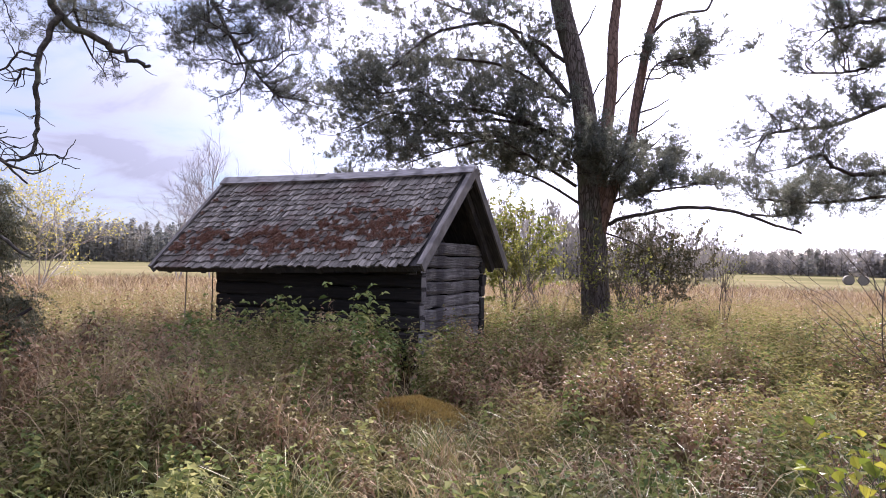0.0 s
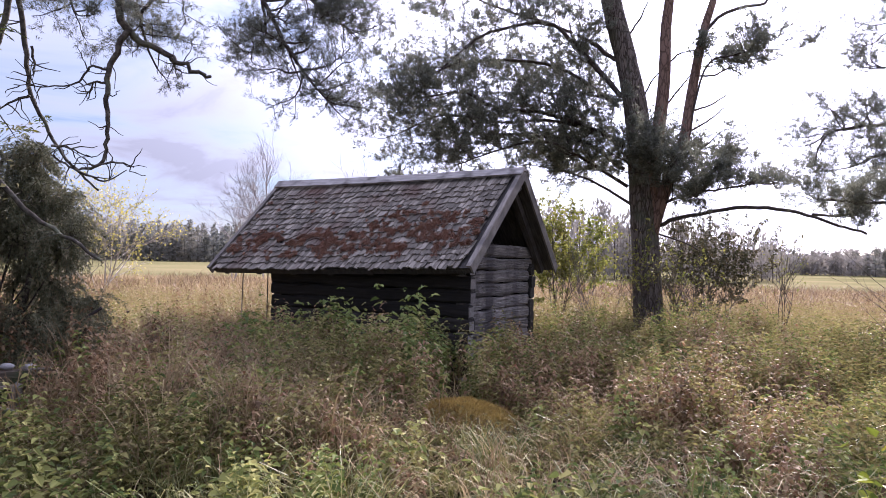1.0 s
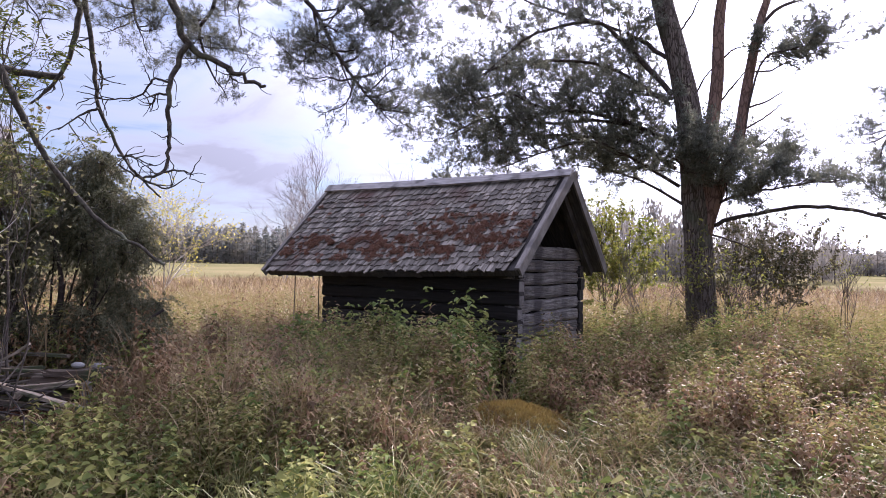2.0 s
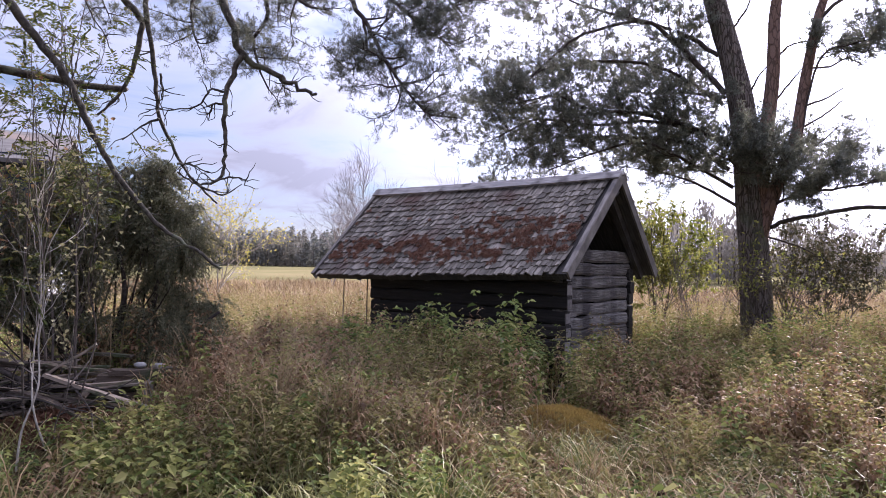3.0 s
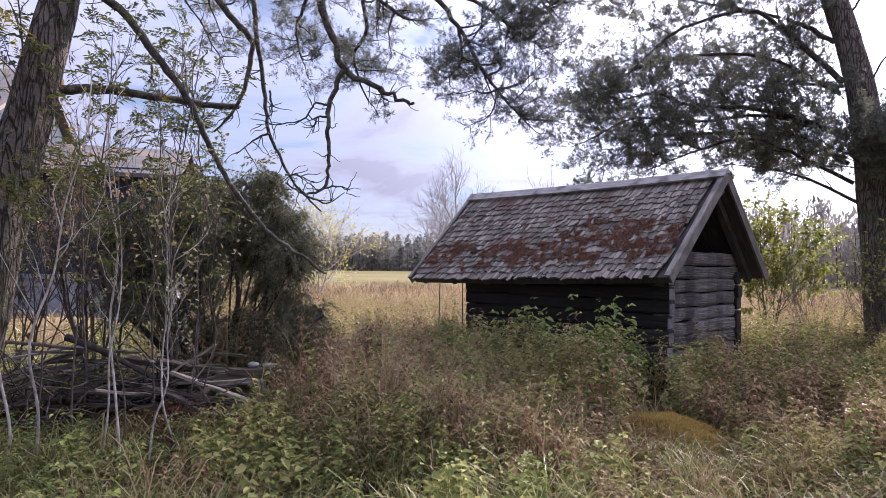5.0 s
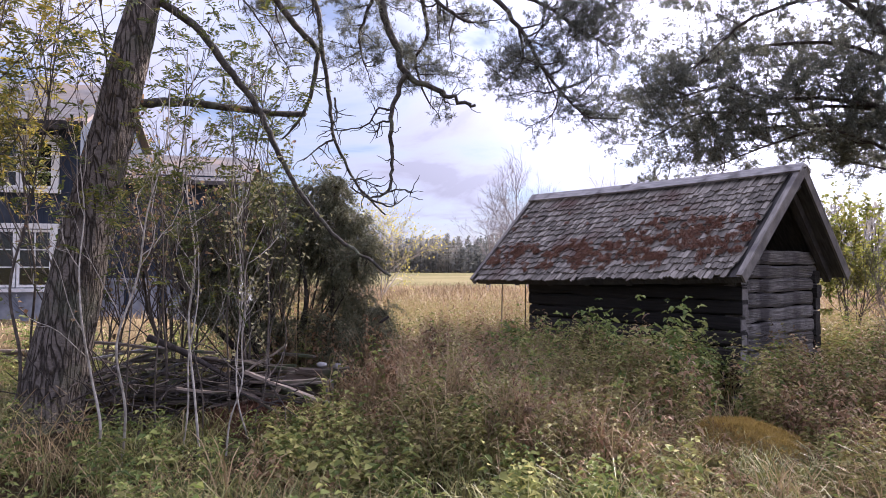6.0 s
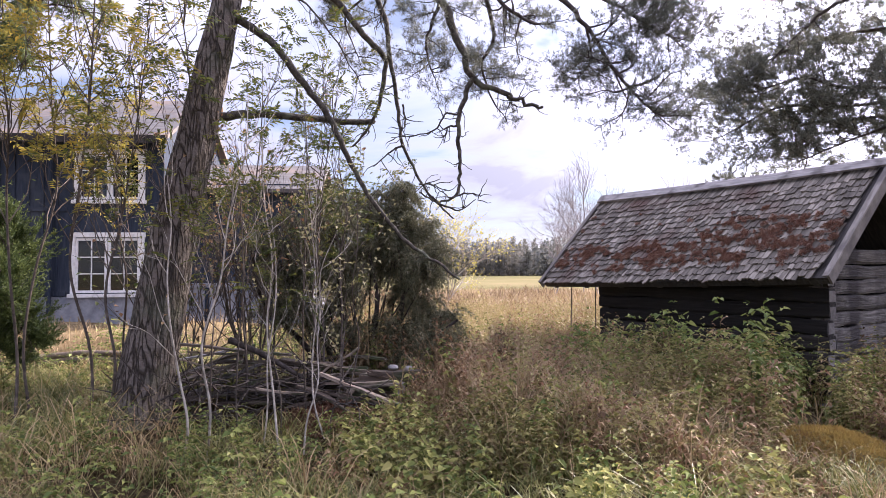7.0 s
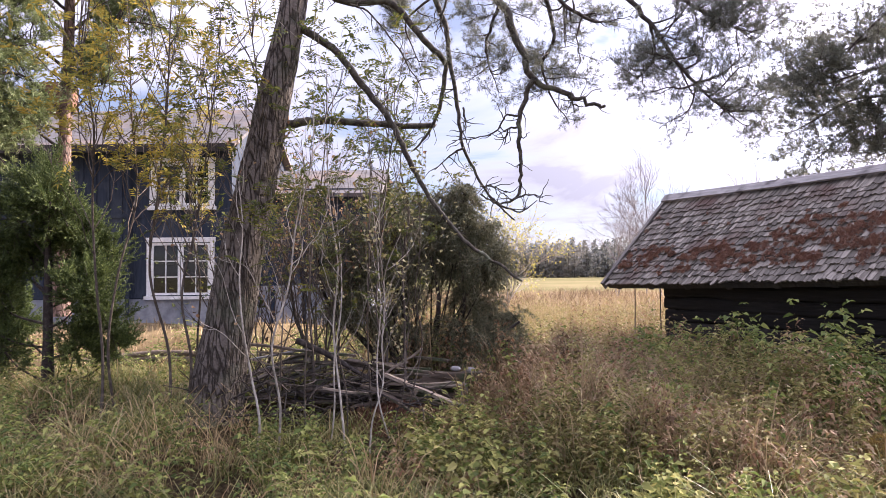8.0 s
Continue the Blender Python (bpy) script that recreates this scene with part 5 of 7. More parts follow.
def grow(wood, ends, start, way, length, r, depth, rng, kids=4, wander=0.18, lift=0.08, open_angle=0.8, sides=5, ratio=0.6):
    """A branching stem; ends gathers (place, way) of the fine twigs."""
    n = 5
    w = unit(way)
    pts = [np.asarray(start, float)]
    for j in range(n):
        w = unit(w + rng.normal(0, wander, 3) + np.array([0, 0, lift]))
        pts.append(pts[-1] + w * length / n)
    line = np.array(pts)
    tube(wood, line, r, r * 0.5 if depth else r * 0.3, sides)
    if depth == 0:
        for k in range(2, n + 1):
            ends.append((line[k], line[k] - line[k - 1]))
        return
    for j in range(kids):
        k = int(rng.integers(2, n + 1))
        d = unit(line[k] - line[k - 1])
        lat = unit(np.cross(d, rng.normal(0, 1, 3)))
        grow(wood, ends, line[k], d + lat * open_angle * rng.uniform(0.6, 1.3), length * ratio * rng.uniform(0.7, 1.2), r * 0.5, depth - 1, rng, kids, wander, lift, open_angle, max(3, sides - 1), ratio)
    grow(wood, ends, line[-1], w, length * ratio, r * 0.5, depth - 1, rng, kids, wander, lift, open_angle, max(3, sides - 1), ratio)


def compound_leaves(soup, at, way, length, pairs, rng):
    """Feathered rowan leaves: pairs of leaflets along a drooping stalk."""
    for p, d in zip(at, unit(way)):
        L0 = length * rng.uniform(0.7, 1.2)
        side = unit(np.cross(d, [0, 0, 1.0]) + rng.normal(0, 0.2, 3))
        k = np.linspace(0.2, 1.0, pairs)
        stalk = p + d * (k * L0)[:, None] + np.array([0, 0, -1.0]) * (k ** 2 * L0 * 0.35)[:, None]
        a = np.concatenate([stalk, stalk, stalk[-1:]])
        w = np.concatenate([np.tile(side + d * 0.5, (pairs, 1)), np.tile(-side + d * 0.5, (pairs, 1)), d[None]])
        leaves(soup, a, w + rng.normal(0, 0.12, w.shape), L0 * 0.36, 0.17, rng, 0.2)


def shrub(name, base, label, category, seed, stems, height, spread, r, depth, bark, leaf=None, per_end=2, size=0.05, wide=0.32, group="", feathered=0, kids=4, lift=0.08, keep=1.0, open_angle=0.8, lean=(0, 0)):
    rng = np.random.default_rng(seed)
    root = thing(name, base, label, category, group)
    ends = []
    for i in range(stems):
        wood = Soup()
        a = rng.uniform(0, 2 * np.pi)
        off = np.array([np.cos(a), np.sin(a), 0]) * spread * 0.12 * rng.uniform(0.2, 1)
        w = np.array([np.cos(a) * spread / height + lean[0], np.sin(a) * spread / height + lean[1], 1.0]) 
        grow(wood, ends, np.asarray(base) + off - [0, 0, 0.05], w, height * rng.uniform(0.5, 0.62), r * rng.uniform(0.7, 1.1), depth, rng, kids, 0.12, lift, open_angle)
        part("stem", wood, bark, root)
    if leaf is not None and ends:
        pick = [e for e in ends if rng.uniform() < keep]
        if pick:
            at = np.repeat(np.array([e[0] for e in pick]), per_end, 0)
            way = np.repeat(np.array([e[1] for e in pick]), per_end, 0)
            n = len(at)
            way = unit(way) * 0.5 + rng.normal(0, 0.55, (n, 3)) + [0, 0, -0.1]
            s = Soup()
            if feathered:
                compound_leaves(s, at, way, size, feathered, rng)
            else:
                leaves(s, at + rng.normal(0, size * 0.3, (n, 3)), way, size * rng.uniform(0.6, 1.25, n), wide, rng, full=base[1] < 6)
            part("leaves", s, leaf, root)
    return root


def sprays(soup, at, way, length, droop, rng, steps=7, per=4, needle=0.032, wide=0.0034):
    """Needled shoots that bend down (or up) along their length."""
    at, way = np.asarray(at, float), unit(way)
    n = len(at)
    long = (length * rng.uniform(0.6, 1.25, n))[:, None, None]
    t = np.linspace(0.12, 1.0, steps)[None, :, None]
    down = np.array([0, 0, -droop])
    p = at[:, None] + way[:, None] * long * t + down * long * t * t
    d = way[:, None] + 2 * down * t
    tufts(soup, p.reshape(-1, 3), d.reshape(-1, 3), per, needle, wide, 0.5, rng)


def juniper(base, clumps, label, seed, needles, droop, branches, per, length, needle, wide, trunk=None, stems=()):
    """A juniper: dark stems, branchlets that spread from each clump's heart, and shoots along every branchlet."""
    rng = np.random.default_rng(seed)
    root = thing("juniper_bush", base, label, "bush")
    wood, green = Soup(), Soup()
    b = np.asarray(base, float)
    for c in clumps:
        c, rad = np.asarray(c[:3], float), c[3]
        s0 = b + np.array([rng.normal(0, 0.12), rng.normal(0, 0.12), 0])
        if trunk is not None:
            s0 = np.array([b[0], b[1], max(b[2], c[2] - 0.35)])
        mid = s0 * 0.45 + c * 0.55 + np.array([0, 0, -0.10]) + rng.normal(0, 0.06, 3)
        tube(wood, smooth_line([s0, mid, c], 4), 0.006 + 0.04 * rad, 0.005, 5, 0.1, rng)
        for j in range(int(branches * (rad / 0.25) ** 2) + 3):
            u = unit(rng.normal(0, 1, 3) + np.array([0, 0, 0.25]))
            end = c + u * rad * rng.uniform(0.7, 1.45) * np.array([1, 1, 1.15])
            knee = c + (end - c) * 0.5 + np.array([0, 0, 0.05]) + rng.normal(0, 0.02, 3)
            tube(wood, np.array([c, knee, end]), 0.005, 0.002, 3)
            f = rng.uniform(0.25, 1.0, (per, 1))
            at = np.where(f < 0.5, c + (knee - c) * f * 2, knee + (end - knee) * (f - 0.5) * 2)
            way = u * 0.7 + rng.normal(0, 0.45, (per, 3)) + np.array([0, 0, -0.15 * np.sign(droop)])
            sprays(green, at, way, length, droop, rng, 7, 4, needle, wide)
    for k, line in enumerate(stems):
        bole = Soup()
        tube(bole, smooth_line(line, 5), 0.045, 0.014, 8, 0.14, rng)
        part("stem", bole, MAT["bark_limb"], root, smooth=True)
    if trunk is not None:
        bole = Soup()
        tube(bole, smooth_line(trunk, 6), 0.075, 0.02, 9, 0.08, rng)
        part("trunk", bole, MAT["bark_limb"], root, smooth=True)
    part("branch_growth", wood, MAT["bark_limb"], root, kind="stuff")
    part("foliage", green, needles, root, kind="stuff")


def build_junipers():
    rng = np.random.default_rng(21)
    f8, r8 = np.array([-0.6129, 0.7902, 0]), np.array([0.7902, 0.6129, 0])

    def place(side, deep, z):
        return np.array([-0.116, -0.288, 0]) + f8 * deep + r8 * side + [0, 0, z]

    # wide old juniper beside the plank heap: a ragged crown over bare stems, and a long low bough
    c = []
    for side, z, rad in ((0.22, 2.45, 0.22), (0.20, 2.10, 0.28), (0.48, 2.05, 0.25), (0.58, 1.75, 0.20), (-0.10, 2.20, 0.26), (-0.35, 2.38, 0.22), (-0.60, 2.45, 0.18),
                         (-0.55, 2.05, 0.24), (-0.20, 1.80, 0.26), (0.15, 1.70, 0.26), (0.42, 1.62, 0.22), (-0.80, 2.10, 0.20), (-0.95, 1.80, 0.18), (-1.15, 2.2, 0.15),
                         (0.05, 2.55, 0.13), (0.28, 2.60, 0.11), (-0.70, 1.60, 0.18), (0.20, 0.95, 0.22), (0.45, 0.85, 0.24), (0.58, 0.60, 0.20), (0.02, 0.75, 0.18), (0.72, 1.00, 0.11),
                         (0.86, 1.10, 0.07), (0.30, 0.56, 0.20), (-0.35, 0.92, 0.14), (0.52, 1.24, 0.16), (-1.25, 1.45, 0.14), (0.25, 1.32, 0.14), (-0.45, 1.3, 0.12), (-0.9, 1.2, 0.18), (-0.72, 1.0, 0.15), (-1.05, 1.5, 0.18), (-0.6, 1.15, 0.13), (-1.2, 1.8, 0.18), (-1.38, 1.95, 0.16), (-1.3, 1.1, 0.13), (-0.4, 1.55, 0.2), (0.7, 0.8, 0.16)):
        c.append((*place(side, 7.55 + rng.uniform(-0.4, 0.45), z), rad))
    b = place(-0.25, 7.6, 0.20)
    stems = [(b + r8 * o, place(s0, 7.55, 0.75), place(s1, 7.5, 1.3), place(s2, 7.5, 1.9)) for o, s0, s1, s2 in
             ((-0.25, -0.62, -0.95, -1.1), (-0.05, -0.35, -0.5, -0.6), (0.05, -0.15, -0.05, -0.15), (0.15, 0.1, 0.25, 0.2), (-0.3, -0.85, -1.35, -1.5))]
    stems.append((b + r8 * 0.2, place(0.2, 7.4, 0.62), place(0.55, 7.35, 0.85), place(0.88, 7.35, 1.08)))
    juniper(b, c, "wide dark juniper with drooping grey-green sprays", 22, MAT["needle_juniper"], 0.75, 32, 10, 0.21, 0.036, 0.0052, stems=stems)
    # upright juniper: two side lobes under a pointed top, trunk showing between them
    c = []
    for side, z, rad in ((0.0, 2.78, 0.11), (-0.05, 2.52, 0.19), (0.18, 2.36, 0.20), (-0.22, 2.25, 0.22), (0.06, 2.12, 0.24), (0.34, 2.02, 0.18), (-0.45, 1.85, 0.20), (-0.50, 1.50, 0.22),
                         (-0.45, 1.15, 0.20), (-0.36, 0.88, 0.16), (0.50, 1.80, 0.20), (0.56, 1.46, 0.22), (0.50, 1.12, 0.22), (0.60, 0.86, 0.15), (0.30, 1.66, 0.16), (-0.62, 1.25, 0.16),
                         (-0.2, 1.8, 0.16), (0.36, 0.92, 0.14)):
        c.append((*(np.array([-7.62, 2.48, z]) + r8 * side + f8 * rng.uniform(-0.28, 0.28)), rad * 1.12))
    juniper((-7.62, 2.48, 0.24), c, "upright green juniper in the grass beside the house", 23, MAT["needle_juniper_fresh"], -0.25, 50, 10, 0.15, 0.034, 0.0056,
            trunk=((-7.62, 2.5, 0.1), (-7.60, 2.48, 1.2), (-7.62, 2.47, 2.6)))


build_junipers()


def build_shrubs():
    g = on_ground
    shrub("shrub", g(1.65, 15.9), "yellow-green leafy shrub behind the hut", "shrub", 31, 8, 3.0, 0.75, 0.018, 2, MAT["bark_dark_sapling"], MAT["shrub_leaf"], 8, 0.085, 0.40, open_angle=1.0)
    shrub("shrub", g(4.85, 14.2), "dark twiggy shrub under the tall pine", "shrub", 32, 8, 2.8, 0.9, 0.016, 2, MAT["bark_twig"], MAT["dark_shrub"], 8, 0.06, 0.36, open_angle=1.0, lift=0.03, kids=5)
    shrub("shrub", g(2.5, 14.4), "bare twiggy shrub beside the pine trunk", "shrub", 33, 10, 2.4, 1.4, 0.010, 2, MAT["bark_twig"], MAT["shrub_leaf"], 1, 0.05, keep=0.15)
    shrub("shrub", g(3.3, 13.0), "leafy undergrowth round the pine trunk", "shrub", 34, 8, 2.2, 0.7, 0.012, 2, MAT["bark_dark_sapling"], MAT["shrub_leaf"], 2, 0.07, keep=0.5)
    shrub("sapling", g(5.7, 12.8), "thin leafy sapling in the meadow", "sapling", 35, 4, 2.0, 0.35, 0.012, 2, MAT["bark_dark_sapling"], MAT["shrub_leaf"], 1, 0.045, keep=0.6)
    shrub("shrub", g(4.2, 13.9), "thin dark saplings beside the pine", "sapling", 36, 6, 2.3, 0.8, 0.011, 2, MAT["bark_twig"], MAT["dark_shrub"], 2, 0.05, keep=0.5)
    shrub("shrub", g(4.95, 6.4), "bare arching twigs of a shrub", "shrub", 37, 9, 2.5, 1.2, 0.010, 2, MAT["bark_dark_sapling"], None, lift=0.02, kids=2, lean=(-0.35, 0.05))
    shrub("shrub", g(1.72, 2.15), "young shrub with yellow-green autumn leaves", "shrub", 38, 9, 1.02, 0.5, 0.007, 2, MAT["bark_dark_sapling"], MAT["yellow_leaf"], 1, 0.062, 0.38, kids=3, keep=0.5)
    shrub("shrub", g(-5.75, 4.65), "dark twiggy undergrowth between juniper and pine", "shrub", 39, 11, 2.9, 0.9, 0.016, 2, MAT["bark_dark_sapling"], MAT["wilted_leaf"], 1, 0.055, 0.36, keep=0.6)
    shrub("shrub", g(-6.25, 4.15), "dark twiggy undergrowth between juniper and pine", "shrub", 40, 9, 2.3, 0.7, 0.014, 2, MAT["bark_dark_sapling"], MAT["rowan_leaf"], 1, 0.055, 0.36, keep=0.6)
    # birches
    shrub("birch_tree", g(-15.3, 23.6), "young birch with sparse yellow leaves at the field's edge", "tree", 41, 6, 4.6, 2.0, 0.03, 2, MAT["bark_sapling"], MAT["birch_leaf"], 2, 0.10, 0.38, kids=6, keep=0.8, lift=0.03, open_angle=1.05)
    shrub("birch_tree", g(-17.6, 24.4), "young birch with sparse yellow leaves at the field's edge", "tree", 42, 5, 5.0, 1.9, 0.03, 2, MAT["bark_sapling"], MAT["birch_leaf"], 2, 0.10, 0.38, kids=6, keep=0.6, lift=0.03, open_angle=1.05)
    shrub("birch_tree", g(-14.6, 42.4), "tall bare birch in the field", "tree", 43, 1, 9.0, 0.2, 0.09, 4, MAT["bark_far"], None, kids=6, lift=0.03, open_angle=0.75)
    shrub("birch_tree", g(-17.3, 41.4), "bare birch in the field", "tree", 44, 2, 6.6, 0.9, 0.06, 4, MAT["bark_far"], None, kids=5, lift=0.03, open_angle=0.8)
    shrub("birch_tree", g(-15.9, 43.4), "bare birch in the field", "tree", 45, 1, 6.0, 0.6, 0.06, 4, MAT["bark_far"], None, kids=5, lift=0.03, open_angle=0.8)
    shrub("birch_tree", g(-4.6, 22.5), "bare treetop behind the hut", "tree", 46, 2, 4.9, 0.8, 0.04, 3, MAT["bark_far"], None, kids=5, lift=0.05)


build_shrubs()


def sapling(pts, r0, bark, label, seed, leaf, leaf_size, twigs, twig_len, feathered=5, keep=0.5, name="sapling", group="saplings before the pine", start=0.35, lift=0.10):
    """A single thin stem along a line, with side twigs and a few leaves."""
    rng = np.random.default_rng(seed)
    base = np.asarray(pts[0])
    root = thing(name, base, label, "sapling", group)
    line = smooth_line(pts, 6)
    wood, fine, ends = Soup(), Soup(), []
    tube(wood, line, r0, r0 * 0.3, 7, 0.06, rng)
    for j in range(twigs):
        k = int(rng.uniform(start, 1.0) * (len(line) - 2))
        d = unit(line[k + 1] - line[k])
        lat = unit(np.cross(d, rng.normal(0, 1, 3)))
        grow(fine, ends, line[k], d + lat * 0.7, twig_len * rng.uniform(0.5, 1.2), r0 * 0.4, 1, rng, 2, 0.16, lift, 0.7, 4)
    part("stem", wood, bark, root, smooth=True)
    if twigs:
        part("twig_growth", fine, bark, root, kind="stuff")
    pick = [e for e in ends if rng.uniform() < keep]
    if leaf is not None and pick:
        at = np.array([e[0] for e in pick])
        way = unit(np.array([e[1] for e in pick])) * 0.6 + rng.normal(0, 0.5, (len(pick), 3))
        s = Soup()
        if feathered:
            compound_leaves(s, at, way, leaf_size, feathered, rng)
        else:
            leaves(s, at, way, leaf_size, 0.34, rng)
        part("leaves", s, leaf, root)


def crooked(x, y, height, lean, seed):
    """A thin stem's line: it wanders, with one or two kinks."""
    rng = np.random.default_rng(seed)
    z0 = float(gz(x, y)) - 0.05
    k = np.linspace(0, 1, 7)
    w = np.cumsum(rng.normal(0, 0.052, (7, 2)), 0) * (0.5 + height * 0.25)
    w -= w[0]
    return [(x + w[i, 0] + lean[0] * k[i], y + w[i, 1] + lean[1] * k[i], z0 + height * k[i]) for i in range(7)]


def build_saplings():
    pale, dark = MAT["bark_sapling"], MAT["bark_dark_sapling"]
    a, b = "pale slender sapling with few leaves before the pine", "dark slender rowan sapling with turning leaves"
    rows = ((-4.35, 2.73, 2.3, -0.10, 0.02, 0.011, "wilted_leaf", 5, 0.4), (-4.33, 2.95, 2.9, 0.18, 0.15, 0.011, "rowan_leaf", 9, 0.4), (-3.90, 3.30, 3.1, 0.06, 0.10, 0.010, "rowan_leaf", 11, 0.5),
            (-3.72, 3.38, 1.8, 0.14, 0.10, 0.008, "pale_leaf", 10, 0.6), (-4.05, 3.25, 2.4, -0.12, 0.02, 0.008, "rowan_leaf", 8, 0.4), (-4.15, 3.55, 2.6, 0.2, 0.1, 0.007, "pale_leaf", 9, 0.5),
            (-3.80, 3.72, 2.2, -0.25, 0.1, 0.008, "pale_leaf", 10, 0.6), (-4.45, 3.35, 2.7, -0.2, 0.1, 0.008, "wilted_leaf", 8, 0.4), (-3.60, 3.60, 1.5, 0.2, 0.2, 0.006, "pale_leaf", 8, 0.7),
            (-4.62, 3.1, 2.6, 0.12, 0.1, 0.008, "rowan_leaf", 8, 0.4), (-4.25, 3.95, 2.9, 0.1, 0.0, 0.009, "wilted_leaf", 10, 0.5), (-3.95, 4.05, 2.4, 0.15, 0.1, 0.007, "pale_leaf", 10, 0.6))
    for i, (x, y, h, lx, ly, r, leaf, twigs, keep) in enumerate(rows):
        sapling(crooked(x, y, h, (lx, ly), 400 + i), r, pale if i in (0, 1, 2, 3, 4, 6) else dark, a if i in (0, 1, 2, 3, 4, 6) else b, 51 + i, MAT[leaf], 0.14 if leaf == "rowan_leaf" else 0.044, twigs, 0.5, 5 if leaf == "rowan_leaf" else 0, keep)
    for i, (x, y, h) in enumerate(((-4.62, 4.35, 3.2), (-5.0, 3.9, 3.5), (-4.35, 4.6, 3.0), (-4.8, 4.7, 3.3))):
        sapling(crooked(x, y, h, (0.1, 0.1), 430 + i), 0.013, dark, b, 80 + i, MAT["rowan_leaf"], 0.16, 16, 0.6, 5, 0.6)
    # rowans before the house
    for i, (x, y, h, leaf) in enumerate(((-5.55, 2.72, 4.2, "rowan_gold"), (-5.60, 2.90, 3.6, "rowan_leaf"), (-6.3, 2.6, 4.3, "rowan_gold"), (-5.35, 2.95, 4.1, "rowan_leaf"), (-5.95, 2.3, 4.1, "rowan_gold"), (-6.75, 3.75, 4.0, "rowan_gold"))):
        sapling(crooked(x, y, h, (0.12, 0.0), 160 + i), 0.014, dark, "slender rowan with yellowing feathered leaves before the house", 60 + i,
                MAT[leaf], 0.17, 24, 0.75, keep=0.66 if leaf == "rowan_gold" else 0.42, name="rowan_tree", group="rowans before the house", start=0.40)


build_saplings()

# ------------------------------------------------------------------ loose things


def build_plank_heap():
    rng = np.random.default_rng(71)
    heap = thing("plank_heap", (-4.9, 4.6, 0.25), "heap of rotten grey planks and broken boards under the juniper", "wood pile")
    f8, r8 = np.array([-0.6129, 0.7902, 0]), np.array([0.7902, 0.6129, 0])

    def plank(side, deep, z, length, wide, thick, yaw, tilt, mat="plank_old", name="plank"):
        s = Soup()
        n = 4
        xs = np.linspace(-length / 2, length / 2, n + 1)
        ring = []
        for j, x in enumerate(xs):
            sag, w = rng.normal(0, 0.009), wide / 2 * (rng.uniform(0.25, 1.0) if j in (0, n) else rng.uniform(0.85, 1.08))
            c = rng.uniform(-1, 1) * (wide / 2 - w) if j in (0, n) else rng.normal(0, 0.006)
            ring += [(x, c - w, sag), (x, c + w, sag), (x + rng.normal(0, 0.02), c + w, sag + thick), (x + rng.normal(0, 0.02), c - w, sag + thick)]
        i = np.arange(n)[:, None] * 4
        a = np.arange(4)[None]
        b = (a + 1) % 4
        f = np.vstack([np.stack([i + a, i + b, i + 4 + b, i + 4 + a], -1).reshape(-1, 4), [[3, 2, 1, 0], [n * 4, n * 4 + 1, n * 4 + 2, n * 4 + 3]]])
        s.add(ring, f)
        ob = part(name, s.mesh(name), MAT[mat], heap)
        p = np.array([-0.116, -0.288, 0]) + f8 * deep + r8 * side + [0, 0, z]
        ob.matrix_basis = Matrix.Translation(Vector(p) - Vector(heap.location)) @ Euler((rng.normal(0, 0.08), radians(tilt), radians(37.8 + yaw))).to_matrix().to_4x4()

    # pale boards piled at the pine's side, rising to one end
    for i in range(13):
        plank(-1.72 + rng.uniform(-0.22, 0.25), 6.6 + rng.uniform(-0.3, 0.3), 0.40 + i * 0.038, rng.uniform(0.6, 1.2), rng.uniform(0.06, 0.12), rng.uniform(0.016, 0.028), rng.normal(12, 16), rng.normal(-9, 6), "board_grey" if i % 3 == 1 else "plank_old")
    # dark boards lying across the middle
    for i in range(24):
        plank(-0.80 + rng.uniform(-0.5, 0.5), 6.6 + rng.uniform(-0.4, 0.45), 0.32 + i * 0.019, rng.uniform(0.4, 1.4), rng.uniform(0.05, 0.12), rng.uniform(0.012, 0.026), rng.normal(0, 24), rng.normal(2, 6))
    # broken ones that stick out
    for i in range(12):
        plank(-1.0 + rng.uniform(-0.9, 0.8), 6.35 + rng.uniform(-0.3, 0.4), 0.55 + rng.uniform(-0.1, 0.25), rng.uniform(0.4, 0.9), rng.uniform(0.035, 0.08), rng.uniform(0.012, 0.022), rng.uniform(-90, 90), rng.normal(0, 15))
    # low end towards the meadow
    for i in range(7):
        plank(-0.28 + rng.uniform(-0.5, 0.25), 6.2 + rng.uniform(-0.3, 0.4), 0.36 + 0.03 * i, rng.uniform(0.5, 1.2), rng.uniform(0.06, 0.12), 0.018, rng.normal(-4, 20), rng.normal(2, 6))
    plank(-0.50, 5.85, 0.50, 0.62, 0.09, 0.02, -24, 20)
    plank(-1.95, 6.2, 0.52, 0.9, 0.14, 0.03, 12, -14)
    plank(-0.2, 6.0, 0.60, 0.62, 0.09, 0.022, 5, 3)
    for i in range(5):     # short beams stacked at the meadow end
        plank(0.16 + rng.normal(0, 0.05), 6.58, 0.375 + 0.052 * i, rng.uniform(0.6, 0.8), 0.14, 0.05, rng.normal(2, 4), 0)
    plank(-0.18, 5.92, 0.56, 0.85, 0.10, 0.026, -14, 20)
    # crooked limb thrown on top
    s = Soup()
    q = lambda side, deep, z: np.array([-0.116, -0.288, 0]) + f8 * deep + r8 * side + [0, 0, z]
    tube(s, smooth_line([q(-1.50, 6.5, 0.98), q(-1.25, 6.45, 0.88), q(-1.05, 6.4, 0.78), q(-0.75, 6.3, 0.62)], 4), 0.036, 0.022, 8, 0.1, rng)
    part("thrown_limb", s, MAT["bark_limb"], heap, "dark crooked limb", smooth=True)
    # brushwood between the boards
    s = Soup()
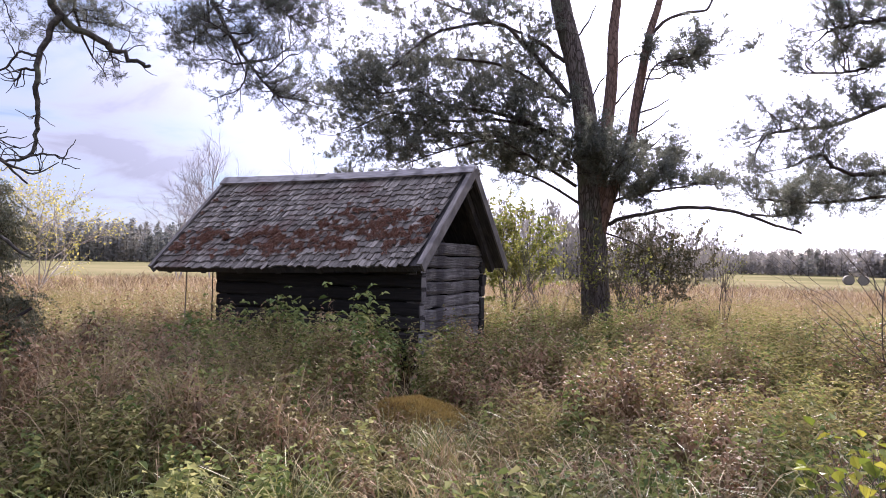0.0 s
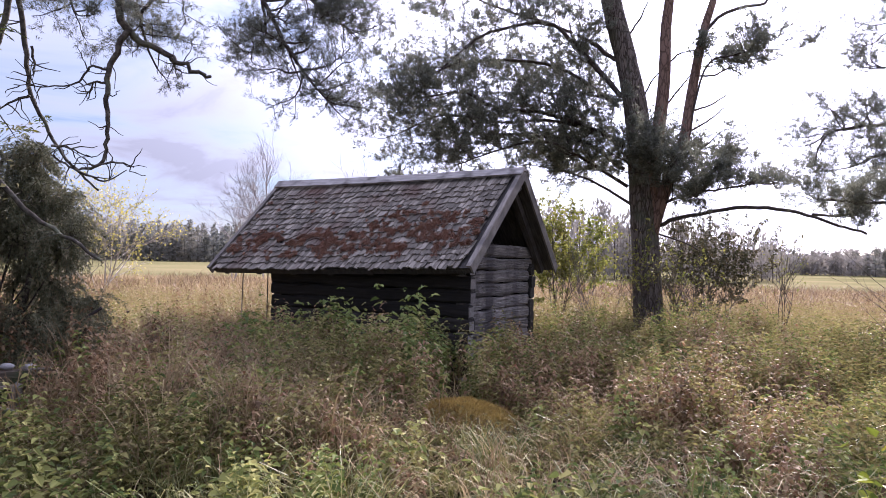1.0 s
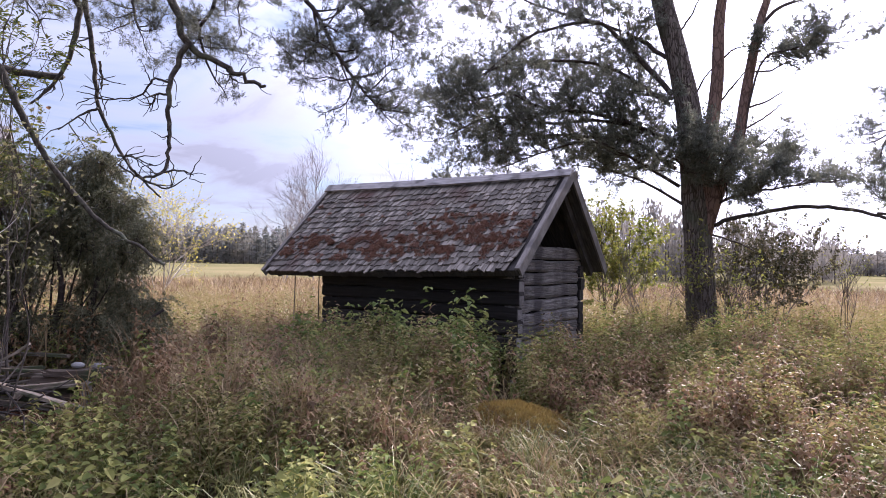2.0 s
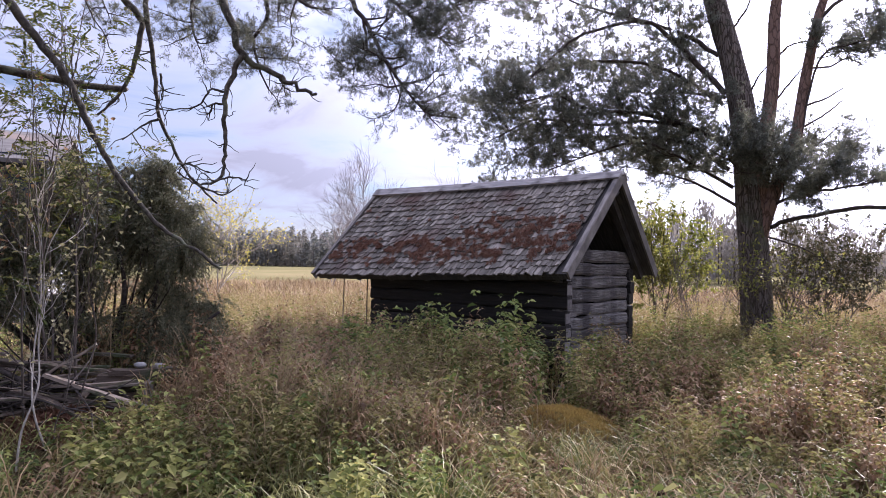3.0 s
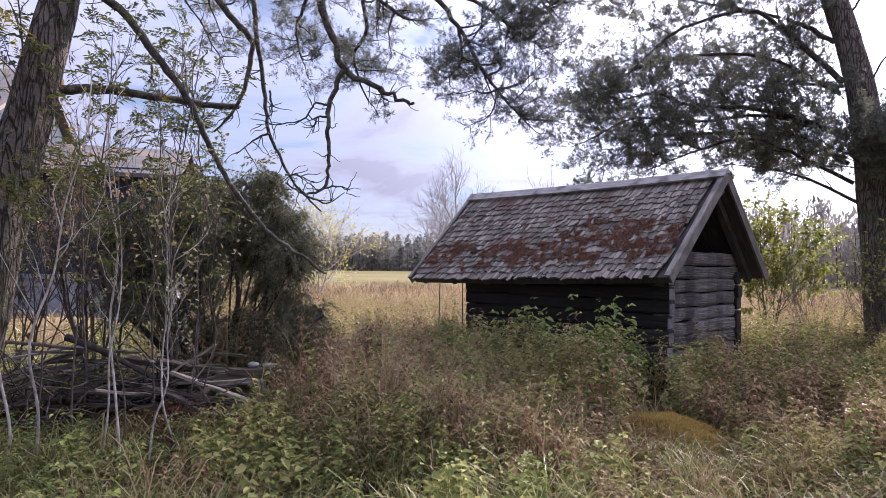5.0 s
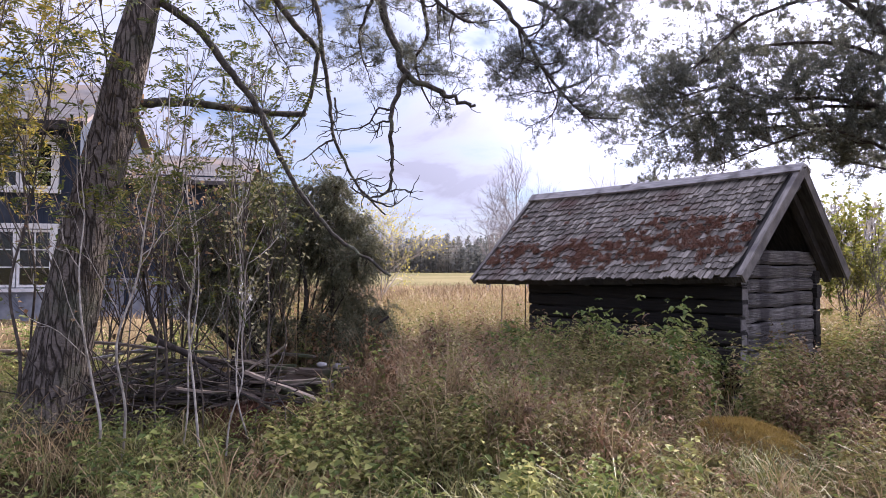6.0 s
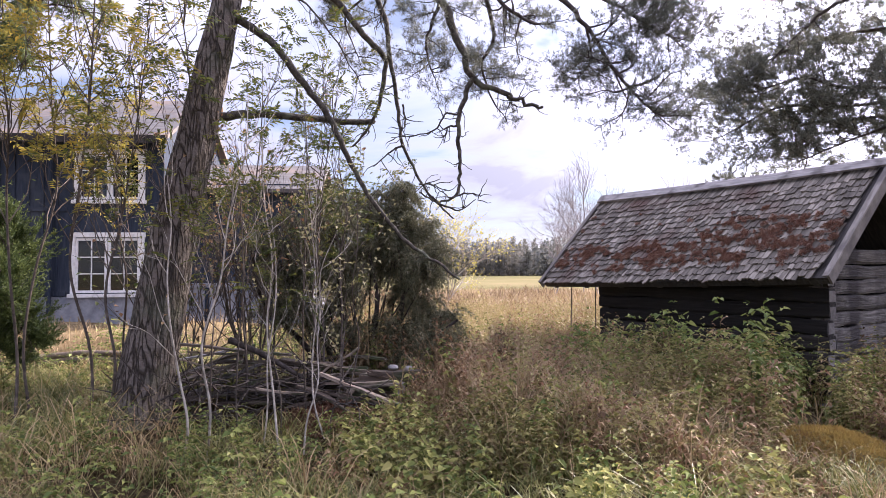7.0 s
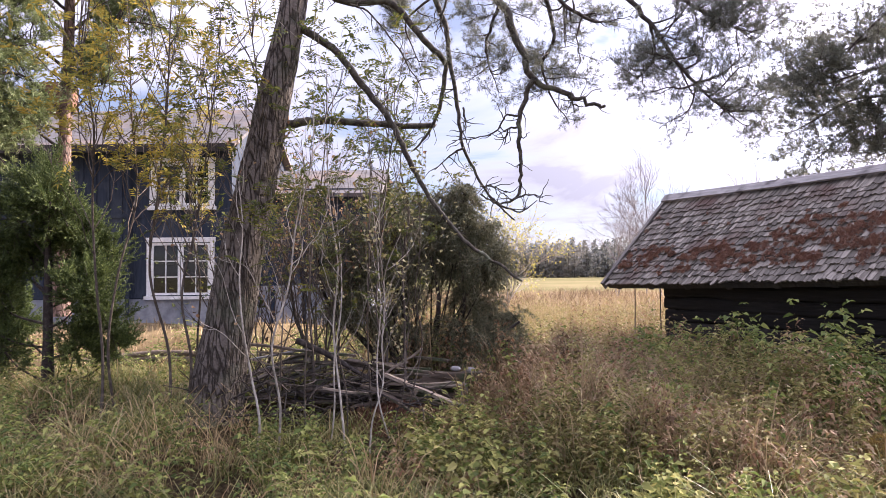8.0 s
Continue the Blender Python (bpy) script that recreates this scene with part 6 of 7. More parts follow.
    for i in range(120):
        p0 = q(rng.uniform(-2.0, -0.3), 6.15 + rng.uniform(-0.5, 0.4), rng.uniform(0.28, 0.68))
        w = unit(rng.normal(0, 1, 3) * [1, 1, 0.35] + [0, 0, 0.15])
        pts = [p0]
        for k in range(4):
            w = unit(w + rng.normal(0, 0.25, 3))
            pts.append(pts[-1] + w * rng.uniform(0.08, 0.24))
        tube(s, np.array(pts), 0.009, 0.003, 4)
    part("brushwood", s, MAT["bark_limb"], heap, "dark tangled brushwood", kind="stuff")
    # red rotten crumbs
    s = Soup()
    n = 40
    ang = np.linspace(0, 2 * np.pi, n, endpoint=False)
    rings = []
    for k, rr in enumerate((1.0, 0.8, 0.55, 0.25, 0.0)):
        rad = rr * (1 + 0.12 * np.sin(3 * ang) + 0.06 * np.sin(7 * ang))
        base = q(-0.42, 5.85, 0)
        xy = base + (np.cos(ang) * rad * 0.52)[:, None] * r8 + (np.sin(ang) * rad * 0.34)[:, None] * f8
        xy[:, 2] = gz(xy[:, 0], xy[:, 1]) + 0.10 * (1 - rr ** 2) + rng.normal(0, 0.012, n) - 0.02
        rings.append(xy)
    v = np.concatenate(rings)
    k = np.arange(n)
    s.add(v, np.concatenate([np.stack([j * n + k, j * n + (k + 1) % n, j * n + n + (k + 1) % n, j * n + n + k], 1) for j in range(4)]))
    tufts(s, v[rng.integers(0, 4 * n, 2600)] + rng.normal(0, 0.03, (2600, 3)), np.tile((0, 0, 1.0), (2600, 1)), 3, 0.045, 0.008, 1.0, rng)
    part("rotten_wood", s, MAT["red_rot"], heap, "red-brown rotten wood crumbs", kind="stuff")
    # post and caps
    post = thing("wooden_post", (-3.86, 4.86, 0.1), "short grey wooden post leaning at the heap's end", "post")
    s = Soup()
    tube(s, [(-3.84, 4.83, 0.05), (-3.85, 4.85, 0.30), (-3.86, 4.86, 0.53)], 0.045, 0.04, 7, 0.1, rng)
    part("post_body", s, MAT["board_grey_y"], post)
    for i, (x, y, z) in enumerate(((-4.08, 5.02, 0.66), (-3.93, 5.08, 0.65))):
        st = thing("loose_stone", (x, y, z), "pale grey stone lying on the plank heap", "stone", "stones on the heap")
        s = Soup()
        m = bmesh.new()
        bmesh.ops.create_icosphere(m, subdivisions=2, radius=0.052)
        for vv in m.verts:
            vv.co = Vector((vv.co.x * 1.15, vv.co.y, vv.co.z * 0.55)) * (1 + 0.14 * noise.noise(vv.co * 14 + Vector((i * 5, 0, 0))))
        me = bpy.data.meshes.new("stone_body")
        m.to_mesh(me)
        m.free()
        part("stone_body", me, MAT["stone"], st)
    # long poles on the grass before the house
    for i, (side, deep, ln, yaw, rr) in enumerate(((-3.6, 8.6, 2.4, 2, 0.055), (-3.7, 8.75, 2.7, -3, 0.05), (-3.5, 8.65, 2.2, 5, 0.045))):
        p = q(side, deep, 0)
        d = np.array([math.cos(radians(37.8 + yaw)), math.sin(radians(37.8 + yaw)), 0])
        pts = np.array([p + d * t for t in np.linspace(-ln / 2, ln / 2, 7)])
        pts[:, 2] = gz(pts[:, 0], pts[:, 1]) + rr + (0.09 if i == 2 else 0.0) + 0.16
        s = Soup()
        tube(s, pts, rr, rr * 0.8, 9, 0.06, rng)
        ob = part("fallen_pole", s, MAT["plank_old"], None, smooth=True)
        tagged(ob, "old grey pole lying in the grass before the house", "pole", "poles in the grass")


build_plank_heap()


def build_mound():
    rng = np.random.default_rng(81)
    mound = thing("mossy_mound", (-0.19, 5.75, 0.0), "low moss-covered mound in front of the hut", "mound")
    n, s = 36, Soup()
    ang = np.linspace(0, 2 * np.pi, n, endpoint=False)
    rings = []
    for rr in (1.15, 1.0, 0.85, 0.65, 0.4, 0.15):
        rad = rr * (1 + 0.10 * np.sin(2 * ang + 1) + 0.05 * np.sin(5 * ang))
        x, y = -0.19 + np.cos(ang) * rad * 0.42, 5.75 + np.sin(ang) * rad * 0.36
        rings.append(np.stack([x, y, gz(x, y) + 0.31 * np.sqrt(max(0.0, 1 - (rr / 1.15) ** 2.5)) + rng.normal(0, 0.012, n) - 0.03], 1))
    v = np.concatenate(rings)
    k = np.arange(n)
    s.add(v, np.concatenate([np.stack([j * n + k, j * n + (k + 1) % n, j * n + n + (k + 1) % n, j * n + n + k], 1) for j in range(5)]))
    s.add(np.vstack([rings[-1], rings[-1].mean(0) + [0, 0, 0.01]]), [[a, (a + 1) % n, n] for a in range(n)])
    part("mound_body", s, MAT["moss_base"], mound, smooth=True)
    s = Soup()
    m = 5200
    i = rng.integers(0, 5 * n, m)
    f = rng.uniform(0, 1, (m, 1))
    p = v[i] * (1 - f) + v[i + n] * f + rng.normal(0, 0.012, (m, 3)) * [1, 1, 0.3]
    tufts(s, p, np.tile((0, 0, 1.0), (m, 1)) + rng.normal(0, 0.3, (m, 3)), 4, 0.035, 0.003, 0.6, rng)
    part("moss", s, MAT["moss"], mound, "yellow-green moss", kind="stuff")


build_mound()


def build_bales():
    first = None
    for x, y in ((45.9, 71.5), (47.1, 70.7)):
        if first is None:
            first = thing("hay_bale", (x, y, 0.0), "round pale hay bale on the mown field", "hay bale", "bales on the field")
            first.rotation_euler = (0, 0, radians(-22))
            bm = bmesh.new()
            bmesh.ops.create_cone(bm, cap_ends=True, segments=28, radius1=0.54, radius2=0.54, depth=1.05)
            bmesh.ops.bevel(bm, geom=[e for e in bm.edges if e.is_boundary or abs(e.verts[0].co.z - e.verts[1].co.z) < 1e-4], offset=0.08, segments=2, affect="EDGES")
            for v in bm.verts:
                v.co += Vector((noise.noise(v.co * 3), noise.noise(v.co * 3 + Vector((9, 0, 0))), 0)) * 0.03
            bmesh.ops.rotate(bm, verts=bm.verts, matrix=Matrix.Rotation(radians(90), 3, "X"))
            bmesh.ops.translate(bm, verts=bm.verts, vec=(0, 0, 0.52))
            me = bpy.data.meshes.new("bale_body")
            bm.to_mesh(me)
            bm.free()
            part("bale_body", me, MAT["bale"], first)
        else:
            copy_thing(first, pose(x, y, 0, 0, 0, -40))


build_bales()

# ------------------------------------------------------------------ far woods


def build_forest():
    rng = np.random.default_rng(91)
    dark, bare, trunks = Soup(), Soup(), Soup()
    n = 1300
    for i in range(n):
        yaw = radians(rng.uniform(-42, 62))
        deg = math.degrees(yaw)
        r = rng.uniform(190, 235)
        left = float(smoothstep(-6, 14, deg))
        h = (6.6 + 4.2 * left) * rng.uniform(0.65, 1.15) * (1.08 if r > 215 else 0.95)
        x, y = -r * math.sin(yaw), r * math.cos(yaw)
        conifer = rng.uniform() < 0.2 + 0.6 * left
        k = 110
        z = rng.uniform(0.05, 1.0, k)
        if conifer:
            rad = (0.25 + 1.9 * (1 - z) ** 0.8) * (h / 10)
        else:
            rad = (0.5 + 2.2 * np.sin(np.pi * np.clip(z, 0, 0.98)) ** 0.7) * (h / 10)
        a, q = rng.uniform(0, 2 * np.pi, k), np.sqrt(rng.uniform(0, 1, k))
        p = np.stack([x + np.cos(a) * rad * q, y + np.sin(a) * rad * q, z * h], 1)
        s = dark if conifer else bare
        leaves(s, p, rng.normal(0, 1, (k, 3)) + [0, 0, 0.5 if conifer else 1.2], rng.uniform(0.5, 1.1, k), 0.45 if conifer else 0.26, rng, 0.1)
        tube(trunks, [(x, y, -0.2), (x + rng.normal(0, 0.1), y, h * 0.5), (x, y, h * 0.92)], 0.08, 0.03, 4)
    # undergrowth at the wood's edge
    k = 26000
    yaw, r = np.radians(rng.uniform(-42, 62, k)), rng.uniform(192, 215, k)
    hh = rng.uniform(0, 1, k) ** 1.2 * np.where(np.degrees(yaw) > 8, 7.5, 5.2)
    p = np.stack([-r * np.sin(yaw), r * np.cos(yaw), hh], 1)
    side = np.degrees(yaw) > 6
    for stand, pick in ((dark, side), (bare, ~side)):
        m = int(pick.sum())
        leaves(stand, p[pick], rng.normal(0, 1, (m, 3)) + [0, 0, 1.0], rng.uniform(0.6, 1.3, m), 0.40, rng, 0.1)
    # a nearer copse of bare trees behind the pine
    for i in range(70):
        yaw, r = radians(rng.uniform(-25, -3.5)), rng.uniform(72, 100)
        h = float(np.interp(-math.degrees(yaw), [3, 9, 16, 25], [8.4, 8.2, 6.6, 4.0])) * rng.uniform(0.75, 1.15)
        x, y = -r * math.sin(yaw), r * math.cos(yaw)
        k = 200
        z = rng.uniform(0.03, 1.0, k)
        rad = (0.3 + 1.5 * np.sin(np.pi * np.clip(z, 0, 0.97)) ** 0.7)
        a, q = rng.uniform(0, 2 * np.pi, k), np.sqrt(rng.uniform(0, 1, k))
        leaves(bare, np.stack([x + np.cos(a) * rad * q, y + np.sin(a) * rad * q, z * h], 1), rng.normal(0, 0.7, (k, 3)) + [0, 0, 1.6], rng.uniform(0.4, 0.9, k), 0.15, rng, 0.0)
        tube(trunks, [(x, y, -0.2), (x + rng.normal(0, 0.1), y, h * 0.5), (x, y, h * 0.92)], 0.07, 0.02, 4)
    root = thing("far_woods", (0, 0, 0), "mixed autumn wood beyond the mown field", "woods", kind="stuff")
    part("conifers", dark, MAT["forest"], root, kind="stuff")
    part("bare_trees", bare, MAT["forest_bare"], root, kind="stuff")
    part("trunks", trunks, MAT["bark_limb"], root, kind="stuff")


build_forest()

# ------------------------------------------------------------------ meadow plants


def wedge(rng, n, r0, r1, y0=-38, y1=78, power=1.0):
    """Random places between two distances and two bearings (degrees to the left of +y)."""
    u = rng.uniform(0, 1, n) ** power
    r = np.sqrt(r0 * r0 + u * (r1 * r1 - r0 * r0))
    a = np.radians(rng.uniform(y0, y1, n))
    return np.stack([-r * np.sin(a), r * np.cos(a)], 1)


HUT_INV = pose(-0.242, 7.976, 0, 0, 0, HUT_YAW).inverted()


def clear(xy):
    """Keep out of the hut, the mound, the trunks and the house."""
    m = np.array(HUT_INV)
    lx = xy[:, 0] * m[0, 0] + xy[:, 1] * m[0, 1] + m[0, 3]
    ly = xy[:, 0] * m[1, 0] + xy[:, 1] * m[1, 1] + m[1, 3]
    ok = ~((lx > -3.95) & (lx < -0.08) & (ly > 0.28) & (ly < 2.75))
    ok &= ~((((xy[:, 0] + 0.19) / 0.46) ** 2 + ((xy[:, 1] - 5.75) / 0.40) ** 2) < 1)
    for x, y, r in ((-5.45, 3.14, 0.36), (3.36, 13.59, 0.5), (6.6, 5.6, 0.3)):
        ok &= np.hypot(xy[:, 0] - x, xy[:, 1] - y) > r
    s = -0.6129 * (xy[:, 0] + 0.116) + 0.7902 * (xy[:, 1] + 0.288)
    t = 0.7902 * (xy[:, 0] + 0.116) + 0.6129 * (xy[:, 1] + 0.288)
    ok &= ~((s > 14.9) & (s < 21.5) & (t < -1.6))
    ok &= ~((t > -2.0) & (t < 0.15) & (s > 5.85) & (s < 6.9))     # the plank heap
    ok &= ((xy[:, 0] + 0.42) / 0.26) ** 2 + ((xy[:, 1] - 7.45) / 0.35) ** 2 > 1
    ok &= ~((t > -0.75) & (t < 0.0) & (s > 5.62) & (s < 5.9))
    ok &= np.hypot(xy[:, 0], xy[:, 1] + 0.15) > 1.5
    return xy[ok]


def patchy(rng, xy, scale, level, seed):
    """Thin out by a soft noise, to leave clumps."""
    v = np.array([noise.noise(Vector((x * scale, y * scale, seed))) for x, y in xy])
    return xy[v + rng.normal(0, 0.12, len(xy)) > level]


def lift(xy, dz=-0.03):
    return np.column_stack([xy, gz(xy[:, 0], xy[:, 1]) + dz])


def weed_stand(name, label, xy, height, leaf_mat, per, size, wide, rng, stem_mat, lean=0.25, low=0.2, droop=0.3, group="", full=False):
    """Leafy upright weeds: stems with leaves in whorls at their nodes and a spread crown on top."""
    base = lift(xy)
    n = len(base)
    h = height * rng.uniform(0.55, 1.12, n)
    az = rng.uniform(0, 2 * np.pi, n)
    out = np.stack([np.cos(az), np.sin(az), 0 * az], 1) * (lean * rng.uniform(0, 1, n))[:, None]
    tip = base + (out + [0, 0, 1.0]) * h[:, None]
    stems = Soup()
    side = np.stack([-np.sin(az), np.cos(az), 0 * az], 1) * 0.0024
    v = np.stack([base - side, base + side, tip], 1).reshape(-1, 3)
    stems.add(v, np.arange(3 * n).reshape(n, 3))
    i = np.repeat(np.arange(n), per)
    node = np.tile(np.floor(np.arange(per) / 3) / max(1, (per - 1) // 3), n)
    k = low + (1.0 - low) * node ** 0.8
    p = base[i] + (tip - base)[i] * (k + rng.normal(0, 0.018, len(k)))[:, None]
    a = np.tile((np.arange(per) % 3) * 2.094 + (np.arange(per) // 3) * 1.05, n) + az[i] + rng.normal(0, 0.45, len(k))
    w = np.stack([np.cos(a), np.sin(a), rng.normal(0.12, 0.2, len(k))], 1)
    sz = size * rng.uniform(0.6, 1.3, len(k)) * (1.2 - 0.45 * k) * rng.uniform(0.75, 1.45, n)[i]
    s = Soup()
    leaves(s, p, w, sz, wide, rng, droop, full)
    if group:
        root = thing(name, base.mean(0), label, "plant", group)
    else:
        root = thing(name, (0, 0, 0), label, "weeds", kind="stuff")
    part("stalk_growth", stems, stem_mat, root, kind="stuff")
    part("foliage", s, leaf_mat, root, kind="stuff")


def grass_stand(name, label, xy, height, wide, lean, mat, rng, curl=0.6):
    s = Soup()
    n = len(xy)
    blades(s, lift(xy), height * rng.uniform(0.45, 1.2, n), wide * rng.uniform(0.7, 1.3, n), lean * rng.uniform(0.75 if curl >= 1 else 0.3, 1.5, n), rng, curl)
    ob = part(name, s, mat, None)
    tagged(ob, label, "grass", kind="stuff")


def tussocks(rng, centres, per, spread):
    c = np.repeat(centres, per, 0)
    return c + rng.normal(0, spread, c.shape)


def tall(xy):
    """How high plants stand: clumps and hollows, and low growth before the mound and the heap."""
    h = np.array([0.86 + 0.62 * noise.noise(Vector((x * 0.75, y * 0.75, 11.0))) + 0.52 * noise.noise(Vector((x * 2.1, y * 2.1, 5.0))) for x, y in xy])
    low = np.exp(-(((xy[:, 0] + 0.12) / 0.62) ** 2 + ((xy[:, 1] - 4.75) / 1.0) ** 2) ** 2)
    low2 = np.exp(-(((xy[:, 0] + 3.4) / 1.0) ** 2 + ((xy[:, 1] - 3.9) / 0.9) ** 2) ** 2)
    low3 = np.exp(-(((xy[:, 0] + 0.38) / 0.26) ** 2 + ((xy[:, 1] - 6.85) / 0.6) ** 2) ** 2)
    return np.clip(h, 0.35, 1.4) * (1 - 0.78 * low) * (1 - 0.60 * low2) * (1 - 0.50 * low3)


def build_meadow():
    rng = np.random.default_rng(101)
    # leafy weeds over the middle ground, in plants of a few stems; three kinds in drifts
    def plants(n, r0, r1, y0, y1, scale, level, seed, stems, spread):
        cen = patchy(rng, clear(wedge(rng, n, r0, r1, y0, y1)), scale, level, seed)
        return clear(tussocks(rng, cen, stems, spread))

    def thin(xy):
        """Fewer green weeds on the dry side beyond the juniper."""
        a, r = np.degrees(np.arctan2(-xy[:, 0], xy[:, 1])), np.hypot(xy[:, 0], xy[:, 1])
        gone = 0.85 * smoothstep(11, 22, a) * smoothstep(4.4, 6.6, r)
        return xy[rng.uniform(0, 1, len(xy)) > gone]

    def high(xy, near, far):
        return (near + (far - near) * smoothstep(3.5, 7.0, np.hypot(xy[:, 0], xy[:, 1]))) * tall(xy)

    xy = thin(plants(4600, 4.2, 14, -38, 44, 0.9, -0.06, 3.0, 6, 0.085))
    weed_stand("meadow_weeds", "grey-green small-leaved weeds fading in autumn", xy, high(xy, 0.55, 0.80), MAT["weed_leaf"], 21, 0.054, 0.23, rng, MAT["straw"], 0.22, 0.28)
    xy = plants(2000, 4.1, 13, -38, 46, 0.8, 0.02, 23.0, 7, 0.07)
    weed_stand("withered_weeds", "withered red-brown weeds standing in the meadow", xy, high(xy, 0.55, 0.84), MAT["wilted_leaf"], 16, 0.062, 0.20, rng, MAT["wilted_leaf"], 0.20, 0.35, 0.5)
    xy = thin(plants(1300, 3.6, 13, -38, 46, 0.9, 0.07, 33.0, 6, 0.07))
    weed_stand("green_weeds", "fresh green leafy weeds among withered ones", xy, high(xy, 0.5, 0.78), MAT["nettle_leaf"], 18, 0.058, 0.27, rng, MAT["weed_leaf"], 0.25, 0.3, 0.4)
    xy = plants(700, 2.6, 12, 36, 78, 1.0, -0.05, 8.0, 5, 0.07)
    weed_stand("meadow_weeds", "sparse leafy weeds among tall grass", xy, 0.50 * tall(xy), MAT["nettle_leaf"], 12, 0.052, 0.25, rng, MAT["straw"], 0.35, 0.25)
    # nettles against the hut's front wall, each clump a plant of its own
    for x, y in ((-1.2, 7.5), (-1.9, 7.95), (-2.6, 8.4), (-0.75, 7.25), (-3.2, 8.8), (-0.95, 7.05), (-1.5, 7.7), (-2.2, 7.6), (-1.5, 7.2), (-3.0, 8.3), (-3.6, 8.8), (-1.16, 7.52), (-0.85, 6.75), (-2.0, 8.0)):
        xy = clear(tussocks(rng, np.array([(x, y)]), 13, 0.16))
        if len(xy) > 3:
            weed_stand("nettle_plant", "tall green nettle clump against the dark log wall", xy, 1.0 * np.clip(tall(xy), 0.75, 1.2), MAT["nettle_leaf"], 21, 0.088, 0.31, rng, MAT["weed_leaf"], 0.15, 0.15, 0.45, "nettles at the hut", True)
    c = tussocks(rng, np.array([(0.25, 7.6), (0.6, 8.2), (1.0, 8.9), (1.6, 9.8), (2.6, 10.5), (1.5, 8.4), (3.5, 11.5), (-2.5, 6.6), (-3.2, 7.6), (-1.9, 5.6)]), 46, 0.42)
    xy = clear(c)
    weed_stand("nettle_stand", "green nettles standing among the weeds", xy, 0.66 * tall(xy), MAT["nettle_leaf"], 15, 0.085, 0.29, rng, MAT["weed_leaf"], 0.2, 0.15, 0.4)
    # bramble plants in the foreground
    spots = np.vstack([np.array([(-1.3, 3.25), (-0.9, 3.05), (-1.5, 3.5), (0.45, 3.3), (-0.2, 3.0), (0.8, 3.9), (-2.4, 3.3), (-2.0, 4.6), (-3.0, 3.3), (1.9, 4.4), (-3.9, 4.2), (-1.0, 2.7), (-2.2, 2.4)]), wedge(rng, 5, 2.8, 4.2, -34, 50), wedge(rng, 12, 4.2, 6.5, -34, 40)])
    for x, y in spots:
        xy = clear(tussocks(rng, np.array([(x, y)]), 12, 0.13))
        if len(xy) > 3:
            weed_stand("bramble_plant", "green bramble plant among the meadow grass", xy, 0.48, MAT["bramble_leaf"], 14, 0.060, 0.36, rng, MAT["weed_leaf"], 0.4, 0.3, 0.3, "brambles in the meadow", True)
    # grass of the near meadow
    xy = clear(wedge(rng, 9000, 2.0, 10, -38, 40))
    grass_stand("meadow_grass", "tangled fading green grass between the weeds", xy, 0.52 * tall(xy), 0.0032, 0.95, MAT["grass"], rng, 1.0)
    xy = clear(tussocks(rng, patchy(rng, clear(wedge(rng, 620, 1.9, 5.4, -36, 40)), 1.3, -0.08, 41.0), 18, 0.05))
    grass_stand("grass_tussocks", "pale arching grass tussocks of the meadow", xy, 0.75 * np.clip(tall(xy), 0.6, 1.3), 0.0036, 1.05, MAT["grass"], rng, 1.1)
    xy = clear(tussocks(rng, patchy(rng, clear(wedge(rng, 900, 1.9, 9.5, 30, 80)), 1.2, -0.16, 43.0), 30, 0.05))
    grass_stand("grass_tussocks", "long green grass bending over in front of the pine", xy, 0.70 * np.clip(tall(xy), 0.6, 1.3), 0.0036, 1.35, MAT["grass"], rng, 1.15)
    xy = clear(tussocks(rng, patchy(rng, clear(wedge(rng, 200, 1.9, 9.5, 30, 80)), 1.2, -0.1, 47.0), 20, 0.06))
    grass_stand("dead_grass", "brown dead grass lying among the green", xy, 0.72 * np.clip(tall(xy), 0.6, 1.3), 0.0034, 1.25, MAT["straw"], rng, 1.2)
